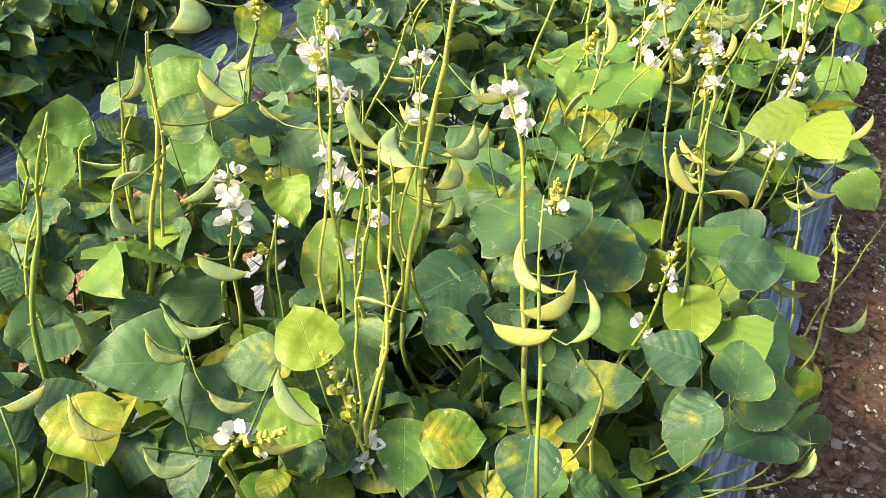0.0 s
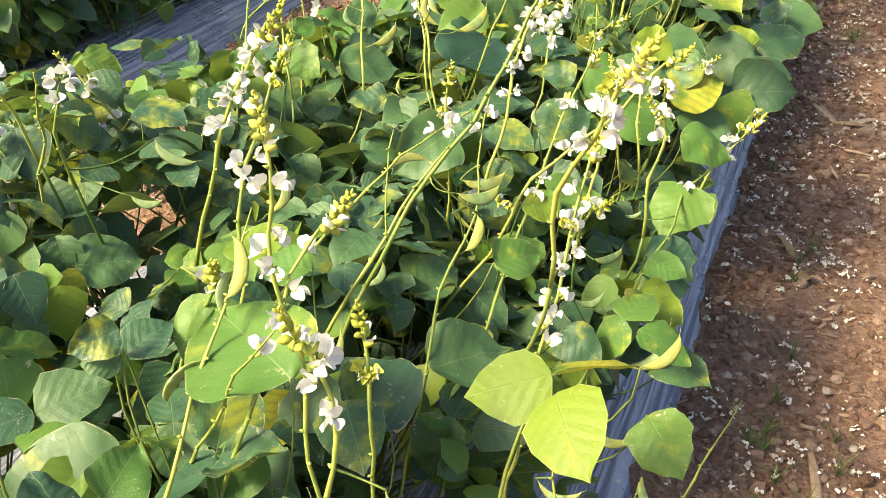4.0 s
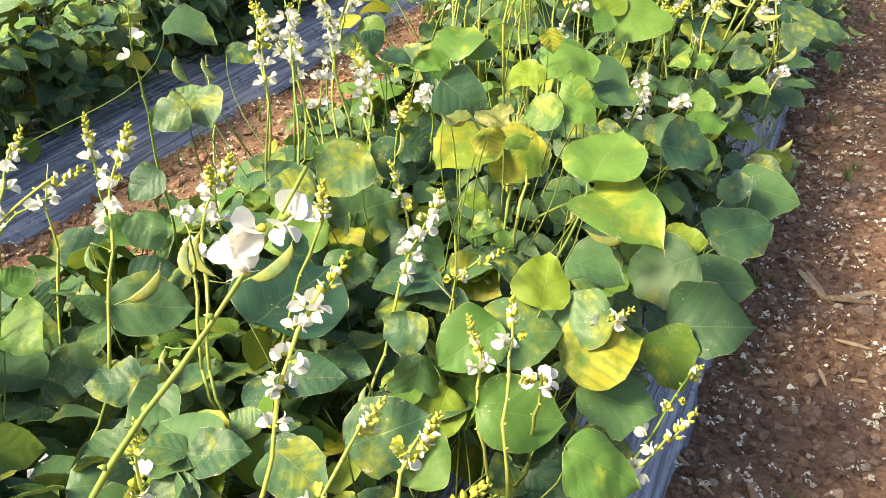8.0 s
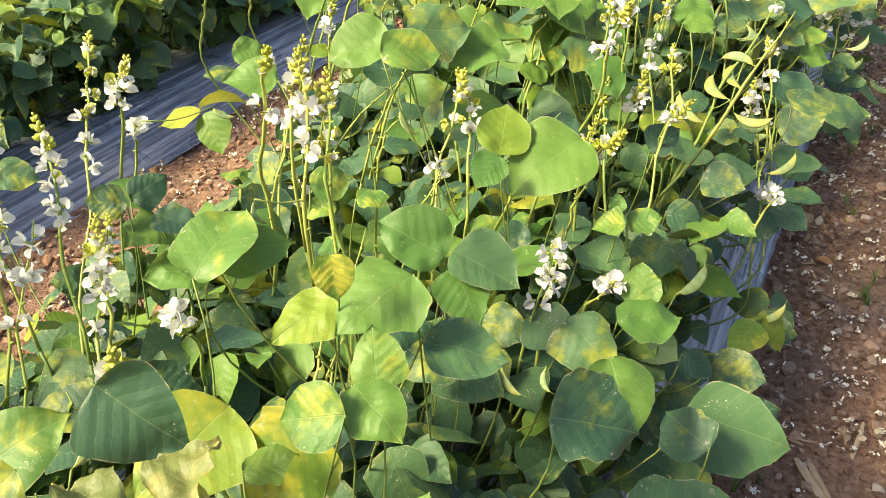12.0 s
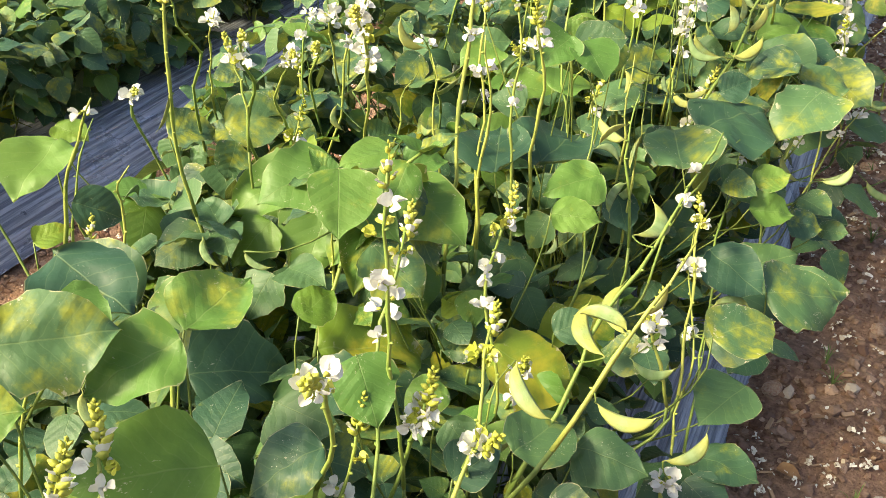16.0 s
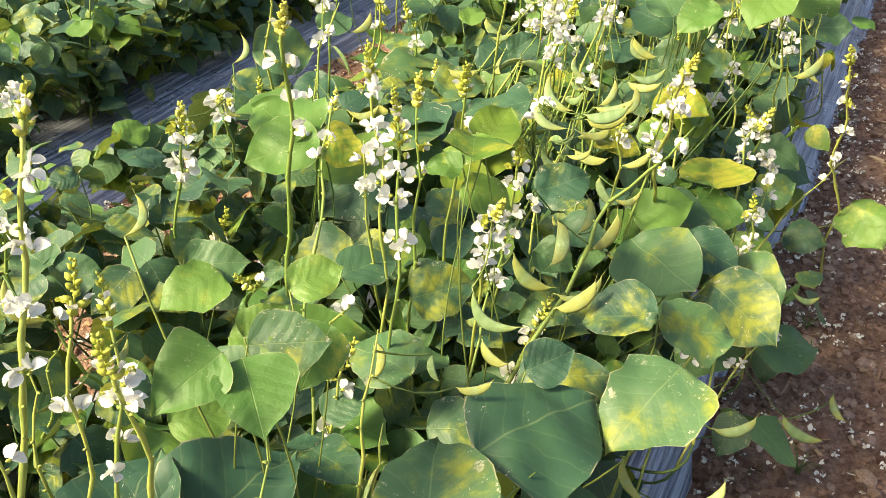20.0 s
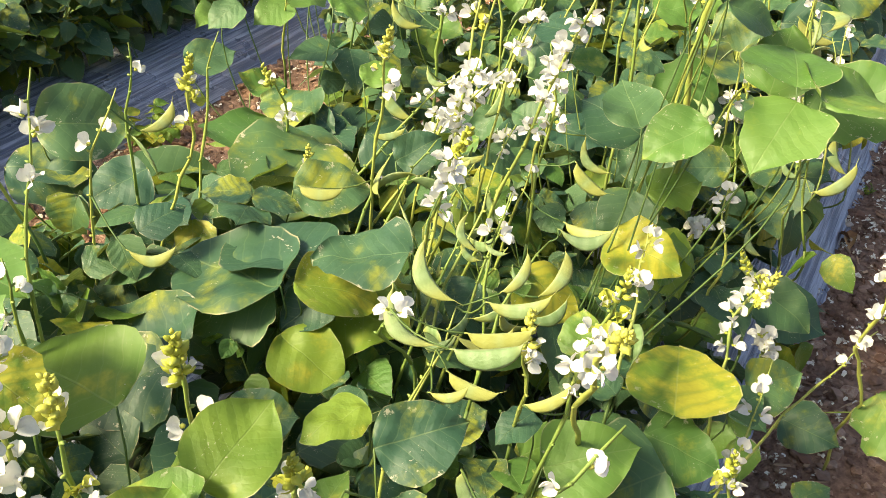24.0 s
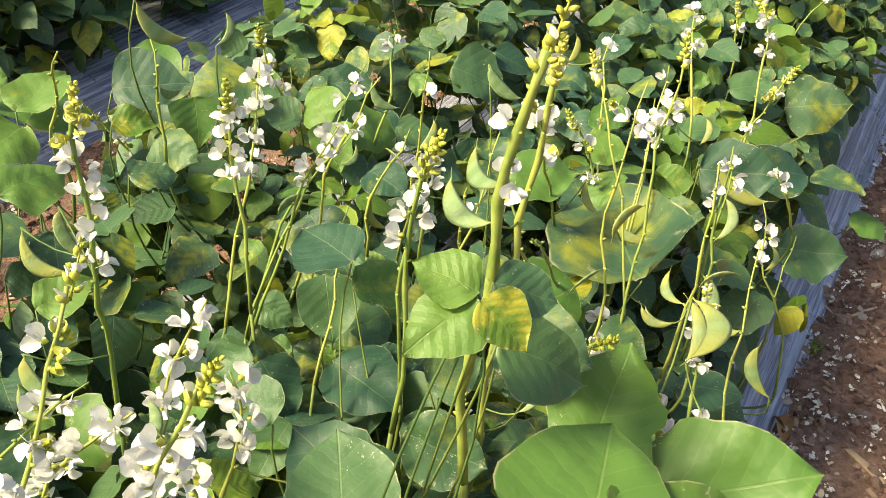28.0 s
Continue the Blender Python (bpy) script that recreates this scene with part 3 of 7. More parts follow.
def build(b, rng):
    root = new("bean_plant")
    root.location = b.base
    tagged(root, b.label, "bean plant", "bean plants on the beds")
    # stem: a few leaning branches, petioles and flower-stalk feet growing from them
    verts, faces, knots = [], [], []
    for k in range(rng.randint(3, 4)):
        a = rng.uniform(0, 2 * math.pi)
        reach, high = rng.uniform(0.05, 0.17), rng.uniform(0.22, 0.36)
        tip = Vector((math.cos(a) * reach, math.sin(a) * reach, high))
        pts = bow(Vector((0, 0, -0.02)), tip, 0.02, 6, rng, 0.02)
        tube(verts, faces, pts, [0.0042 - 0.0004 * i for i in range(7)])
        knots += pts[2:]
    for p, r in b.twigs:
        tube(verts, faces, arch(p - b.base, 11, rng, Vector((rng.uniform(-0.35, 0.35), rng.uniform(-0.35, 0.35), 1.0)).normalized()), [r * (1.5 - 0.05 * i) for i in range(12)], 4)
    for p, q, flowers, pods, buds, bare, lift, seed, thick, bloom in b.stalks:
        pts = stalk_points(p, q, lift, seed)[0]
        if (p - b.base).z > 0.05:
            tube(verts, faces, arch(p - b.base, 12, rng, (pts[1] - pts[0]).normalized()), [0.0022 * thick] * 13, 5)
    for p, q in b.joins:
        pts = bow(p - b.base, q - b.base, -0.1 * (q - p).length, 4, rng, 0.006)
        tube(verts, faces, pts, [0.0013, 0.0011, 0.0010, 0.0010, 0.0013], 4)
    piece("stem", mesh_of("stem", verts, faces, STEM), root)
    for p, heading, drop, lean, size, kind, shape in b.leaves:
        me = LEAVES[kind][shape if shape is not None else rng.randrange(14)]
        piece("leaf", me, root, leaf_pose(p - b.base, heading, drop, lean, size))
    # the leaves deep in the shade, too many to count
    verts, flat, faces, slots = [], [], [], []
    for p, heading, drop, lean, size, kind, shape in b.low_leaves:
        vs, fl, fs = LOW_FORMS[shape % 6]
        m, s = leaf_pose(p - b.base, heading, drop, lean, size), len(verts)
        verts += [m @ v for v in vs]
        flat += fl
        faces += [tuple(s + i for i in f) for f in fs]
        slots += [KINDS.index(kind)] * len(fs)
    tagged(piece("lower_foliage", leaf_mesh("lower_foliage", verts, flat, faces, LEAF_MATS, slots), root), kind="stuff")
    for p, heading, drop, roll, size, shape in b.pods:
        piece("pod", PODS[shape], root, Matrix.Translation(p - b.base) @ pose(0, 0, 0, 0, 0, heading) @ pose(0, 0, 0, -drop) @ pose(0, 0, 0, 0, roll) @ Matrix.Scale(size, 4))
    for p, q, flowers, pods, buds, bare, lift, seed, thick, bloom in b.stalks:
        pts, r = stalk_points(p, q, lift, seed)
        pts = [pt - b.base for pt in pts]
        n = len(pts) - 1
        radii = [(0.0024 - (0.0011 if buds else 0.0017) * i / n) * thick * (1.35 if i % 2 and i > n * bare else 1) for i in range(n + 1)]
        verts, faces = [], []
        tube(verts, faces, pts, radii, 5)
        # swollen nodes
        slots = []
        for i in range(int(n * bare), n):
            way = r.uniform(0, 360)
            blob(verts, faces, slots, Matrix.Translation(pts[i]) @ pose(0, 0, 0, 20, 0, way), 0.0024, 0.0055, 0, 4)
        st = piece("flower_stalk", mesh_of("flower_stalk", verts, faces, STALK), root)
        up = (pts[-1] - pts[-2]).normalized().to_track_quat("Z", "Y").to_matrix().to_4x4()
        if buds:
            piece("stalk_tip", BUDS[r.randrange(4)], st, Matrix.Translation(pts[-1] - Vector((0, 0, 0.012))) @ up @ Matrix.Scale(r.uniform(0.8, 1.1) * (1 if buds == 1 else buds), 4))
        whorls = max(1, (flowers + 1) // 3)
        for k in range(flowers):
            ring = k % whorls
            f = min(0.96, 0.95 - 0.44 * bloom * (ring + r.uniform(0.1, 0.6)) / whorls)
            i = min(n - 1, int(f * n))
            at = pts[i].lerp(pts[i + 1], f * n - i)
            way = ring * 70 + (k // whorls) * 125 + r.uniform(-30, 30)
            m = Matrix.Translation(at) @ pose(0, 0, 0, 0, 0, way) @ pose(0, 0.005, 0, r.uniform(-20, 40)) @ pose(0, 0, 0, 0, r.uniform(-40, 40))
            if buds and r.random() < (f - 0.68) * 2.2:
                piece("flower_bud", CLOSED[r.randrange(6)], st, m @ Matrix.Scale(r.uniform(0.8, 1.1), 4))
            else:
                piece("flower", FLOWERS[r.randrange(5)], st, m @ Matrix.Scale(r.uniform(0.78, 1.1), 4))
        for k in range(pods):
            f = bare + (0.55 - bare if flowers else 0.9 - bare) * (k + r.uniform(0.2, 0.8)) / pods
            at = pts[min(n, int(f * n))]
            m = Matrix.Translation(at) @ pose(0, 0, 0, 0, 0, r.uniform(0, 360)) @ pose(0, 0.003, 0, r.uniform(-70, 35)) @ pose(0, 0, 0, 0, r.choice((-90, 90)) + r.uniform(-50, 50))
            piece("pod", PODS[r.randrange(6)], st, m @ Matrix.Scale(r.uniform(0.048, 0.066), 4))


rng = random.Random(5)
FRONT = "bushy green bean plant with white flowers and pale green pods"
BACK = "leafy bean plant with few flowers on the neighbouring bed"
y = 0.18
while y < 8.9:
    for x in (-0.29, -0.72):
        PLANTS.append(Bean(x + rng.uniform(-0.06, 0.06), y + rng.uniform(-0.06, 0.06), FRONT))
    y += 0.325
front_count = len(PLANTS)
y = 0.3
while y < 8.8:
    for x in (-1.94, -2.36):
        PLANTS.append(Bean(x + rng.uniform(-0.06, 0.06), y + rng.uniform(-0.08, 0.08), BACK))
    y += 0.36

# along the bed near y = 0.8
leaf(-0.080, 0.751, 0.544, 96, -10, 0.063, -36, "green")
leaf(-0.044, 0.783, 0.485, 5, -24, 0.075, 13, "green")
leaf(-0.052, 0.731, 0.513, 126, 25, 0.064, -11, "green")
leaf(-0.052, 0.826, 0.452, -72, 2, 0.077, 43, "green")
leaf(0.009, 0.835, 0.415, 139, -7, 0.081, -6, "green")
leaf(-0.468, 0.633, 0.714, -130, 31, 0.053, 18, "yellow")
leaf(-0.232, 0.446, 0.643, -59, 2, 0.051, 37, "yellow")
leaf(-0.512, 0.511, 0.569, 135, -13, 0.093, -32, "green")
leaf(-0.447, 0.576, 0.551, 120, 3, 0.064, -33, "green")
leaf(-0.400, 0.563, 0.562, 49, -29, 0.075, -5, "yellow")
leaf(-0.743, 0.863, 0.712, 171, 13, 0.099, -17, "green")
leaf(-0.422, 0.509, 0.550, -95, 0, 0.064, 16, "yellow")
leaf(-0.202, 0.614, 0.516, -165, 29, 0.065, -5, "green")
leaf(-0.761, 0.625, 0.506, -35, 11, 0.066, 22, "green")
leaf(-0.610, 0.696, 0.499, 126, -2, 0.082, -40, "green")
leaf(-0.105, 0.978, 0.518, -64, -3, 0.086, 35, "green")
leaf(-0.378, 0.737, 0.498, -66, -5, 0.059, 15, "green")
leaf(-0.371, 0.864, 0.499, 154, -1, 0.105, -24, "green")
leaf(-0.074, 1.071, 0.501, 64, 1, 0.083, -25, "green")
leaf(-0.396, 1.211, 0.589, -57, -16, 0.081, 41, "pale")
leaf(-0.529, 0.400, 0.610, -122, 11, 0.072, 5, "yellow")
leaf(-0.904, 0.695, 0.607, -56, 11, 0.071, 48, "pale")
leaf(-0.747, 0.583, 0.514, 169, 19, 0.086, -42, "green")
leaf(-0.881, 0.800, 0.624, 157, 5, 0.089, -37, "pale")
leaf(-0.740, 1.360, 0.505, -88, 9, 0.065, 3, "green")
leaf(-0.561, 0.959, 0.522, -119, 22, 0.116, 24, "yellow")
leaf(-0.827, 0.658, 0.555, 141, 10, 0.053, -17, "pale")
stalk(-0.400, 0.735, 0.500, -0.335, 0.785, 0.935, 9, 1, 1, seed=0, thick=1.4, bloom=0.45)
stalk(-0.250, 0.720, 0.500, -0.300, 0.760, 0.810, 6, 1, 0, seed=1, thick=1.4, bloom=0.6)
stalk(-0.175, 0.559, 0.500, -0.222, 0.664, 0.740, 0, 0, 0, seed=2)
stalk(-0.749, 0.524, 0.350, -0.726, 0.608, 0.740, 0, 0, 0, seed=3)
stalk(-0.705, 0.701, 0.500, -0.548, 0.575, 0.860, 0, 1, 0, seed=4)
stalk(-0.744, 0.710, 0.500, -0.642, 0.630, 0.800, 0, 1, 0, seed=5)
stalk(-0.549, 0.641, 0.500, -0.512, 0.611, 0.730, 8, 0, 0, seed=6)
stalk(-0.421, 0.621, 0.350, -0.494, 0.746, 0.830, 6, 0, 0, seed=7)
stalk(-0.426, 0.691, 0.400, -0.363, 0.610, 0.830, 0, 0, 0, seed=8)
stalk(-0.418, 0.745, 0.600, -0.508, 0.735, 0.820, 6, 0, 0, seed=9)
stalk(-0.418, 0.650, 0.500, -0.450, 0.704, 0.870, 3, 0, 1, seed=10)
stalk(-0.147, 1.083, 0.500, -0.179, 1.091, 0.750, 5, 2, 1, seed=11)
stalk(-0.166, 0.715, 0.350, -0.169, 0.624, 0.620, 0, 1, 0, seed=12)
stalk(-0.465, 0.901, 0.500, -0.474, 0.920, 0.760, 3, 2, 0, seed=13)
stalk(-0.424, 0.674, 0.380, -0.379, 0.646, 0.720, 3, 0, 0, seed=14)
stalk(-0.310, 1.141, 0.500, -0.280, 1.300, 0.700, 3, 0, 1, seed=15)
stalk(-0.558, 0.549, 0.400, -0.483, 0.491, 0.620, 0, 0, 0, seed=16)
stalk(-0.409, 0.447, 0.500, -0.364, 0.416, 0.620, 2, 0, 1, seed=17)
stalk(-0.492, 0.751, 0.500, -0.424, 0.674, 0.720, 5, 0, 0, seed=18)
stalk(-0.885, 0.669, 0.550, -0.793, 0.610, 0.720, 0, 0, 0, seed=19)
stalk(0.028, 1.188, 0.300, 0.016, 1.287, 0.450, 0, 1, 0, seed=20)
stalk(-0.325, 1.063, 0.500, -0.352, 1.293, 0.700, 0, 2, 0, seed=21)
stalk(-0.735, 0.938, 0.620, -0.620, 0.825, 0.800, 0, 1, 1, seed=22)
pod(-0.183, 0.605, 0.650, 105, 0, 125, 0.061, 4)
pod(-0.167, 0.582, 0.656, -16, -61, 14, 0.055, 5)
pod(-0.198, 0.668, 0.643, 65, -27, 141, 0.073, 5)
pod(-0.343, 0.558, 0.851, -101, 54, 50, 0.052, 3)
pod(-0.574, 0.722, 0.732, 94, -35, 136, 0.064, 4)
pod(-0.609, 0.561, 0.703, -73, 60, 38, 0.055, 2)
pod(-0.525, 0.510, 0.633, -68, 23, 59, 0.064, 5)
pod(-0.529, 0.489, 0.618, -68, 42, 57, 0.053, 2)
pod(-0.450, 0.469, 0.591, -55, 29, 46, 0.047, 0)
pod(-0.373, 0.471, 0.643, -98, 44, 32, 0.066, 3)
pod(-0.377, 0.436, 0.610, -72, 25, 55, 0.047, 5)
pod(-0.437, 0.376, 0.612, -58, 28, 46, 0.051, 5)
pod(-0.586, 0.372, 0.597, -27, -7, 46, 0.042, 4)
pod(-0.383, 0.791, 0.684, -45, -36, 45, 0.054, 2)
pod(-0.440, 0.793, 0.694, -106, 39, 50, 0.045, 0)
pod(-0.458, 0.846, 0.709, -89, 22, 58, 0.047, 2)
pod(-0.379, 0.810, 0.676, 166, 49, 147, 0.043, 3)
pod(-0.178, 0.993, 0.646, -105, 51, 50, 0.067, 1)
pod(-0.120, 1.089, 0.636, 164, 44, 148, 0.045, 2)
pod(-0.691, 0.706, 0.771, 177, 52, 129, 0.053, 0)
pod(-0.569, 0.740, 0.730, -59, 27, 64, 0.044, 3)
pod(0.003, 0.868, 0.406, -111, 14, 53, 0.048, 3)
pod(0.044, 0.821, 0.417, 141, 54, 160, 0.043, 3)
pod(-0.008, 1.485, 0.475, -66, -50, 54, 0.064, 3)
pod(-0.570, 0.612, 0.614, -61, 26, 42, 0.063, 4)
pod(-0.556, 0.591, 0.690, -25, -25, 55, 0.046, 3)
pod(-0.505, 0.377, 0.638, -80, 39, 23, 0.056, 2)
pod(-0.381, 0.822, 0.618, 149, 58, 141, 0.043, 1)
pod(-0.069, 1.311, 0.449, -92, -2, 65, 0.052, 5)
pod(-0.054, 1.123, 0.423, -104, 5, 47, 0.059, 3)
pod(0.041, 1.249, 0.282, -64, -36, 36, 0.062, 5)
leaf(-0.714, 0.739, 0.696, -26, -38, 0.079, 33, "pale")
leaf(-0.670, 0.710, 0.679, -15, -43, 0.061, 40, "green")
leaf(-0.795, 0.626, 0.639, -19, -24, 0.056, 48, "pale")
leaf(-0.793, 0.578, 0.593, -16, -15, 0.051, 10, "green")
leaf(-0.720, 0.688, 0.619, -32, -2, 0.066, 30, "green")
leaf(-0.779, 0.988, 0.691, -30, -15, 0.072, 48, "yellow")
leaf(-0.706, 1.061, 0.620, -28, 1, 0.076, 18, "green")
leaf(-0.650, 0.889, 0.601, -86, 2, 0.073, 39, "green")
leaf(-0.704, 0.823, 0.619, 159, 28, 0.078, -26, "pale")
stalk(-0.368, 0.577, 0.400, -0.334, 0.600, 0.780, 0, 0, 0, seed=23, thick=1.2)
stalk(-0.356, 0.574, 0.400, -0.336, 0.588, 0.800, 0, 0, 0, seed=24, thick=1.1)
stalk(-0.369, 0.564, 0.420, -0.344, 0.582, 0.760, 0, 1, 0, seed=25)
stalk(-0.372, 0.618, 0.450, -0.334, 0.607, 0.750, 0, 0, 0, seed=26)
stalk(-0.427, 0.649, 0.450, -0.396, 0.660, 0.750, 0, 1, 0, seed=27)
# along the bed near y = 1.3
leaf(-0.329, 1.030, 0.593, 3, -15, 0.055, 28, "pale")
leaf(-0.422, 1.173, 0.624, 143, 10, 0.048, -46, "green")
leaf(-0.417, 1.164, 0.599, 125, -3, 0.038, -40, "green")
leaf(-0.423, 1.176, 0.592, -19, -18, 0.052, 11, "green")
leaf(-0.002, 1.632, 0.372, -118, -12, 0.076, 10, "green")
leaf(0.010, 1.464, 0.430, -137, 15, 0.078, 21, "pale")
leaf(-0.903, 1.529, 0.561, -44, 19, 0.070, 46, "green")
leaf(-0.730, 1.593, 0.605, -90, 7, 0.076, 9, "green")
leaf(-0.343, 1.762, 0.569, 146, 21, 0.106, -39, "green")
leaf(-0.665, 1.364, 0.506, -38, 9, 0.084, 37, "green")
leaf(-0.759, 1.471, 0.510, 132, 14, 0.082, -20, "green")
leaf(-0.877, 1.323, 0.543, -50, -10, 0.084, 19, "green")
leaf(-0.290, 1.183, 0.512, 147, 22, 0.065, -30, "pale")
leaf(-0.199, 1.638, 0.555, -86, 12, 0.048, 18, "yellow")
leaf(-0.282, 1.968, 0.488, -50, -14, 0.097, 48, "green")
leaf(-0.043, 2.479, 0.384, -91, -15, 0.122, 57, "green")
leaf(-0.030, 2.756, 0.389, -51, -10, 0.128, 22, "green")
leaf(-0.225, 2.199, 0.490, -61, -10, 0.107, 26, "green")
leaf(-0.339, 1.922, 0.507, -108, 10, 0.079, 10, "green")
leaf(-0.346, 1.294, 0.551, -88, 2, 0.058, 11, "pale")
leaf(-0.118, 1.576, 0.429, -114, 16, 0.064, 34, "green")
leaf(-0.249, 1.180, 0.462, 132, 22, 0.065, -36, "green")
stalk(-0.201, 1.126, 0.400, -0.249, 1.174, 0.850, 8, 0, 1, seed=28)
stalk(-0.382, 1.256, 0.500, -0.377, 1.398, 0.800, 6, 0, 1, seed=29)
stalk(-0.422, 1.180, 0.350, -0.224, 1.126, 0.720, 1, 0, 0, seed=30)
stalk(-0.114, 1.272, 0.300, -0.095, 1.524, 0.700, 14, 0, 1, seed=31)
stalk(-0.109, 1.326, 0.350, -0.085, 1.385, 0.500, 4, 0, 0, seed=32)
stalk(-0.201, 1.398, 0.300, -0.172, 1.812, 0.680, 6, 0, 1, seed=33)
stalk(-0.233, 1.333, 0.300, -0.252, 1.673, 0.700, 2, 0, 0, seed=34)
stalk(-0.328, 1.348, 0.500, -0.234, 1.482, 0.700, 0, 0, 0, seed=35)
stalk(-0.014, 1.235, 0.300, -0.055, 1.318, 0.500, 0, 1, 0, seed=36)
stalk(-0.092, 1.513, 0.350, 0.017, 2.334, 0.420, 5, 0, 1, seed=37)
stalk(0.003, 1.440, 0.100, 0.106, 1.827, 0.180, 0, 0, 0, seed=38)
stalk(-0.754, 1.420, 0.500, -0.565, 1.280, 0.800, 0, 0, 0, seed=39)
stalk(-0.735, 1.413, 0.600, -0.705, 1.349, 0.760, 3, 0, 0, seed=40)
stalk(-0.659, 1.387, 0.600, -0.613, 1.367, 0.760, 5, 0, 0, seed=41)
stalk(-0.571, 1.033, 0.500, -0.512, 1.064, 0.680, 0, 1, 0, seed=42)
stalk(-0.593, 1.006, 0.600, -0.476, 0.963, 0.800, 0, 0, 0, seed=43)
stalk(-0.194, 1.197, 0.400, -0.189, 1.194, 0.680, 3, 0, 1, seed=44)
stalk(-0.429, 1.236, 0.500, -0.361, 1.236, 0.660, 0, 0, 1, seed=45)
stalk(-0.147, 1.759, 0.500, -0.155, 1.881, 0.620, 3, 0, 1, seed=46)
stalk(-0.128, 2.118, 0.400, -0.117, 2.075, 0.560, 4, 0, 1, seed=47)
stalk(-0.104, 2.275, 0.400, -0.079, 2.277, 0.520, 3, 0, 1, seed=48)
pod(-0.423, 0.964, 0.677, -46, -6, 57, 0.066, 1)
pod(-0.427, 1.020, 0.645, 58, -48, 162, 0.040, 3)
pod(-0.488, 0.946, 0.674, -90, 41, 26, 0.043, 5)
pod(-0.425, 1.024, 0.616, 158, 36, 126, 0.056, 1)
pod(-0.331, 1.209, 0.656, 16, -47, 3, 0.065, 3)
pod(-0.392, 1.371, 0.638, -3, -55, 28, 0.053, 5)
pod(-0.231, 1.177, 0.647, -46, -40, 54, 0.041, 5)
pod(-0.608, 1.471, 0.635, -75, 29, 51, 0.061, 3)
pod(-0.263, 1.589, 0.597, -58, -6, 59, 0.060, 0)
pod(-0.185, 1.057, 0.632, -111, 29, 34, 0.051, 3)
pod(-0.183, 1.041, 0.612, -106, 30, 39, 0.048, 2)
pod(-0.052, 1.460, 0.408, -91, 15, 39, 0.062, 5)
pod(-0.045, 1.599, 0.374, -49, -37, 41, 0.086, 2)
pod(0.014, 1.485, 0.315, -132, 37, 24, 0.049, 1)
pod(-0.020, 1.447, 0.261, -120, 30, 24, 0.045, 5)
pod(-0.121, 1.622, 0.442, -76, -21, 65, 0.045, 5)
pod(-0.072, 1.593, 0.382, -51, -49, 40, 0.047, 2)
pod(-0.461, 0.932, 0.609, -81, 47, 36, 0.024, 4)
pod(-0.588, 1.393, 0.604, -62, 12, 61, 0.040, 0)
pod(-0.109, 1.391, 0.486, 40, -47, 153, 0.039, 3)
pod(-0.456, 1.305, 0.598, -55, -5, 64, 0.041, 3)
pod(-0.517, 0.967, 0.613, -125, 52, -2, 0.034, 0)
# along the bed near y = 1.8
leaf(-0.217, 1.985, 0.442, -4, -44, 0.080, 2, "pale")
leaf(-0.318, 1.864, 0.463, -72, 19, 0.079, 45, "green")
leaf(-0.165, 2.256, 0.516, 10, -35, 0.085, 16, "yellow")
leaf(-0.203, 2.211, 0.516, 144, 20, 0.095, -33, "pale")
leaf(-0.079, 2.279, 0.510, 103, 13, 0.089, -39, "green")
leaf(-0.128, 2.233, 0.461, -61, -21, 0.105, 36, "yellow")
leaf(-0.192, 2.109, 0.462, -73, 3, 0.106, 36, "pale")
leaf(-0.106, 2.233, 0.430, -79, 11, 0.107, 19, "green")
leaf(-0.099, 2.061, 0.378, -131, 33, 0.101, 20, "green")
leaf(-0.108, 1.976, 0.293, -103, -8, 0.103, 10, "green")
leaf(-0.116, 1.823, 0.325, -92, -7, 0.081, 37, "pale")
leaf(-0.084, 1.817, 0.304, -101, 5, 0.090, -3, "yellow")
leaf(-0.090, 1.699, 0.346, -46, -7, 0.060, 32, "pale")
leaf(-0.225, 1.747, 0.502, -109, 4, 0.054, 13, "yellow")
leaf(-0.472, 1.378, 0.512, -51, 21, 0.071, 5, "green")
leaf(-0.490, 1.418, 0.558, -119, 11, 0.076, 9, "pale")
leaf(-0.120, 2.712, 0.558, -66, 10, 0.095, 40, "green")
leaf(-0.024, 2.965, 0.398, -85, 7, 0.128, 33, "green")
leaf(-0.054, 2.664, 0.367, -74, 6, 0.128, 20, "green")
leaf(-0.026, 2.590, 0.444, 115, 23, 0.122, -43, "green")
leaf(-0.033, 2.537, 0.314, -47, -8, 0.086, 8, "green")
leaf(-0.818, 1.971, 0.427, -67, 8, 0.100, 9, "green")
leaf(-0.738, 2.026, 0.437, -82, 24, 0.084, 17, "green")
leaf(-0.695, 2.085, 0.492, -55, 12, 0.112, 24, "green")
leaf(-0.404, 2.297, 0.493, -99, -7, 0.100, 9, "green")
leaf(-0.379, 2.537, 0.514, -101, 19, 0.089, 32, "green")
leaf(-0.588, 2.456, 0.531, -39, -24, 0.095, 33, "pale")
leaf(-0.745, 1.786, 0.556, -101, 16, 0.047, 8, "green")
leaf(-0.696, 2.230, 0.614, 147, 27, 0.060, -34, "green")
leaf(-0.835, 2.134, 0.498, -44, -2, 0.096, 33, "green")
leaf(-0.626, 2.366, 0.515, -89, 18, 0.092, 57, "pale")
stalk(-0.300, 1.408, 0.550, -0.100, 1.650, 0.980, 5, 0, 0, seed=49, thick=1.15, bloom=0.2)
stalk(-0.315, 1.816, 0.450, -0.283, 1.953, 0.700, 14, 0, 1, seed=50, thick=1.2, bloom=1.3)
stalk(-0.283, 1.582, 0.400, -0.057, 1.708, 0.740, 7, 0, 1, seed=51)
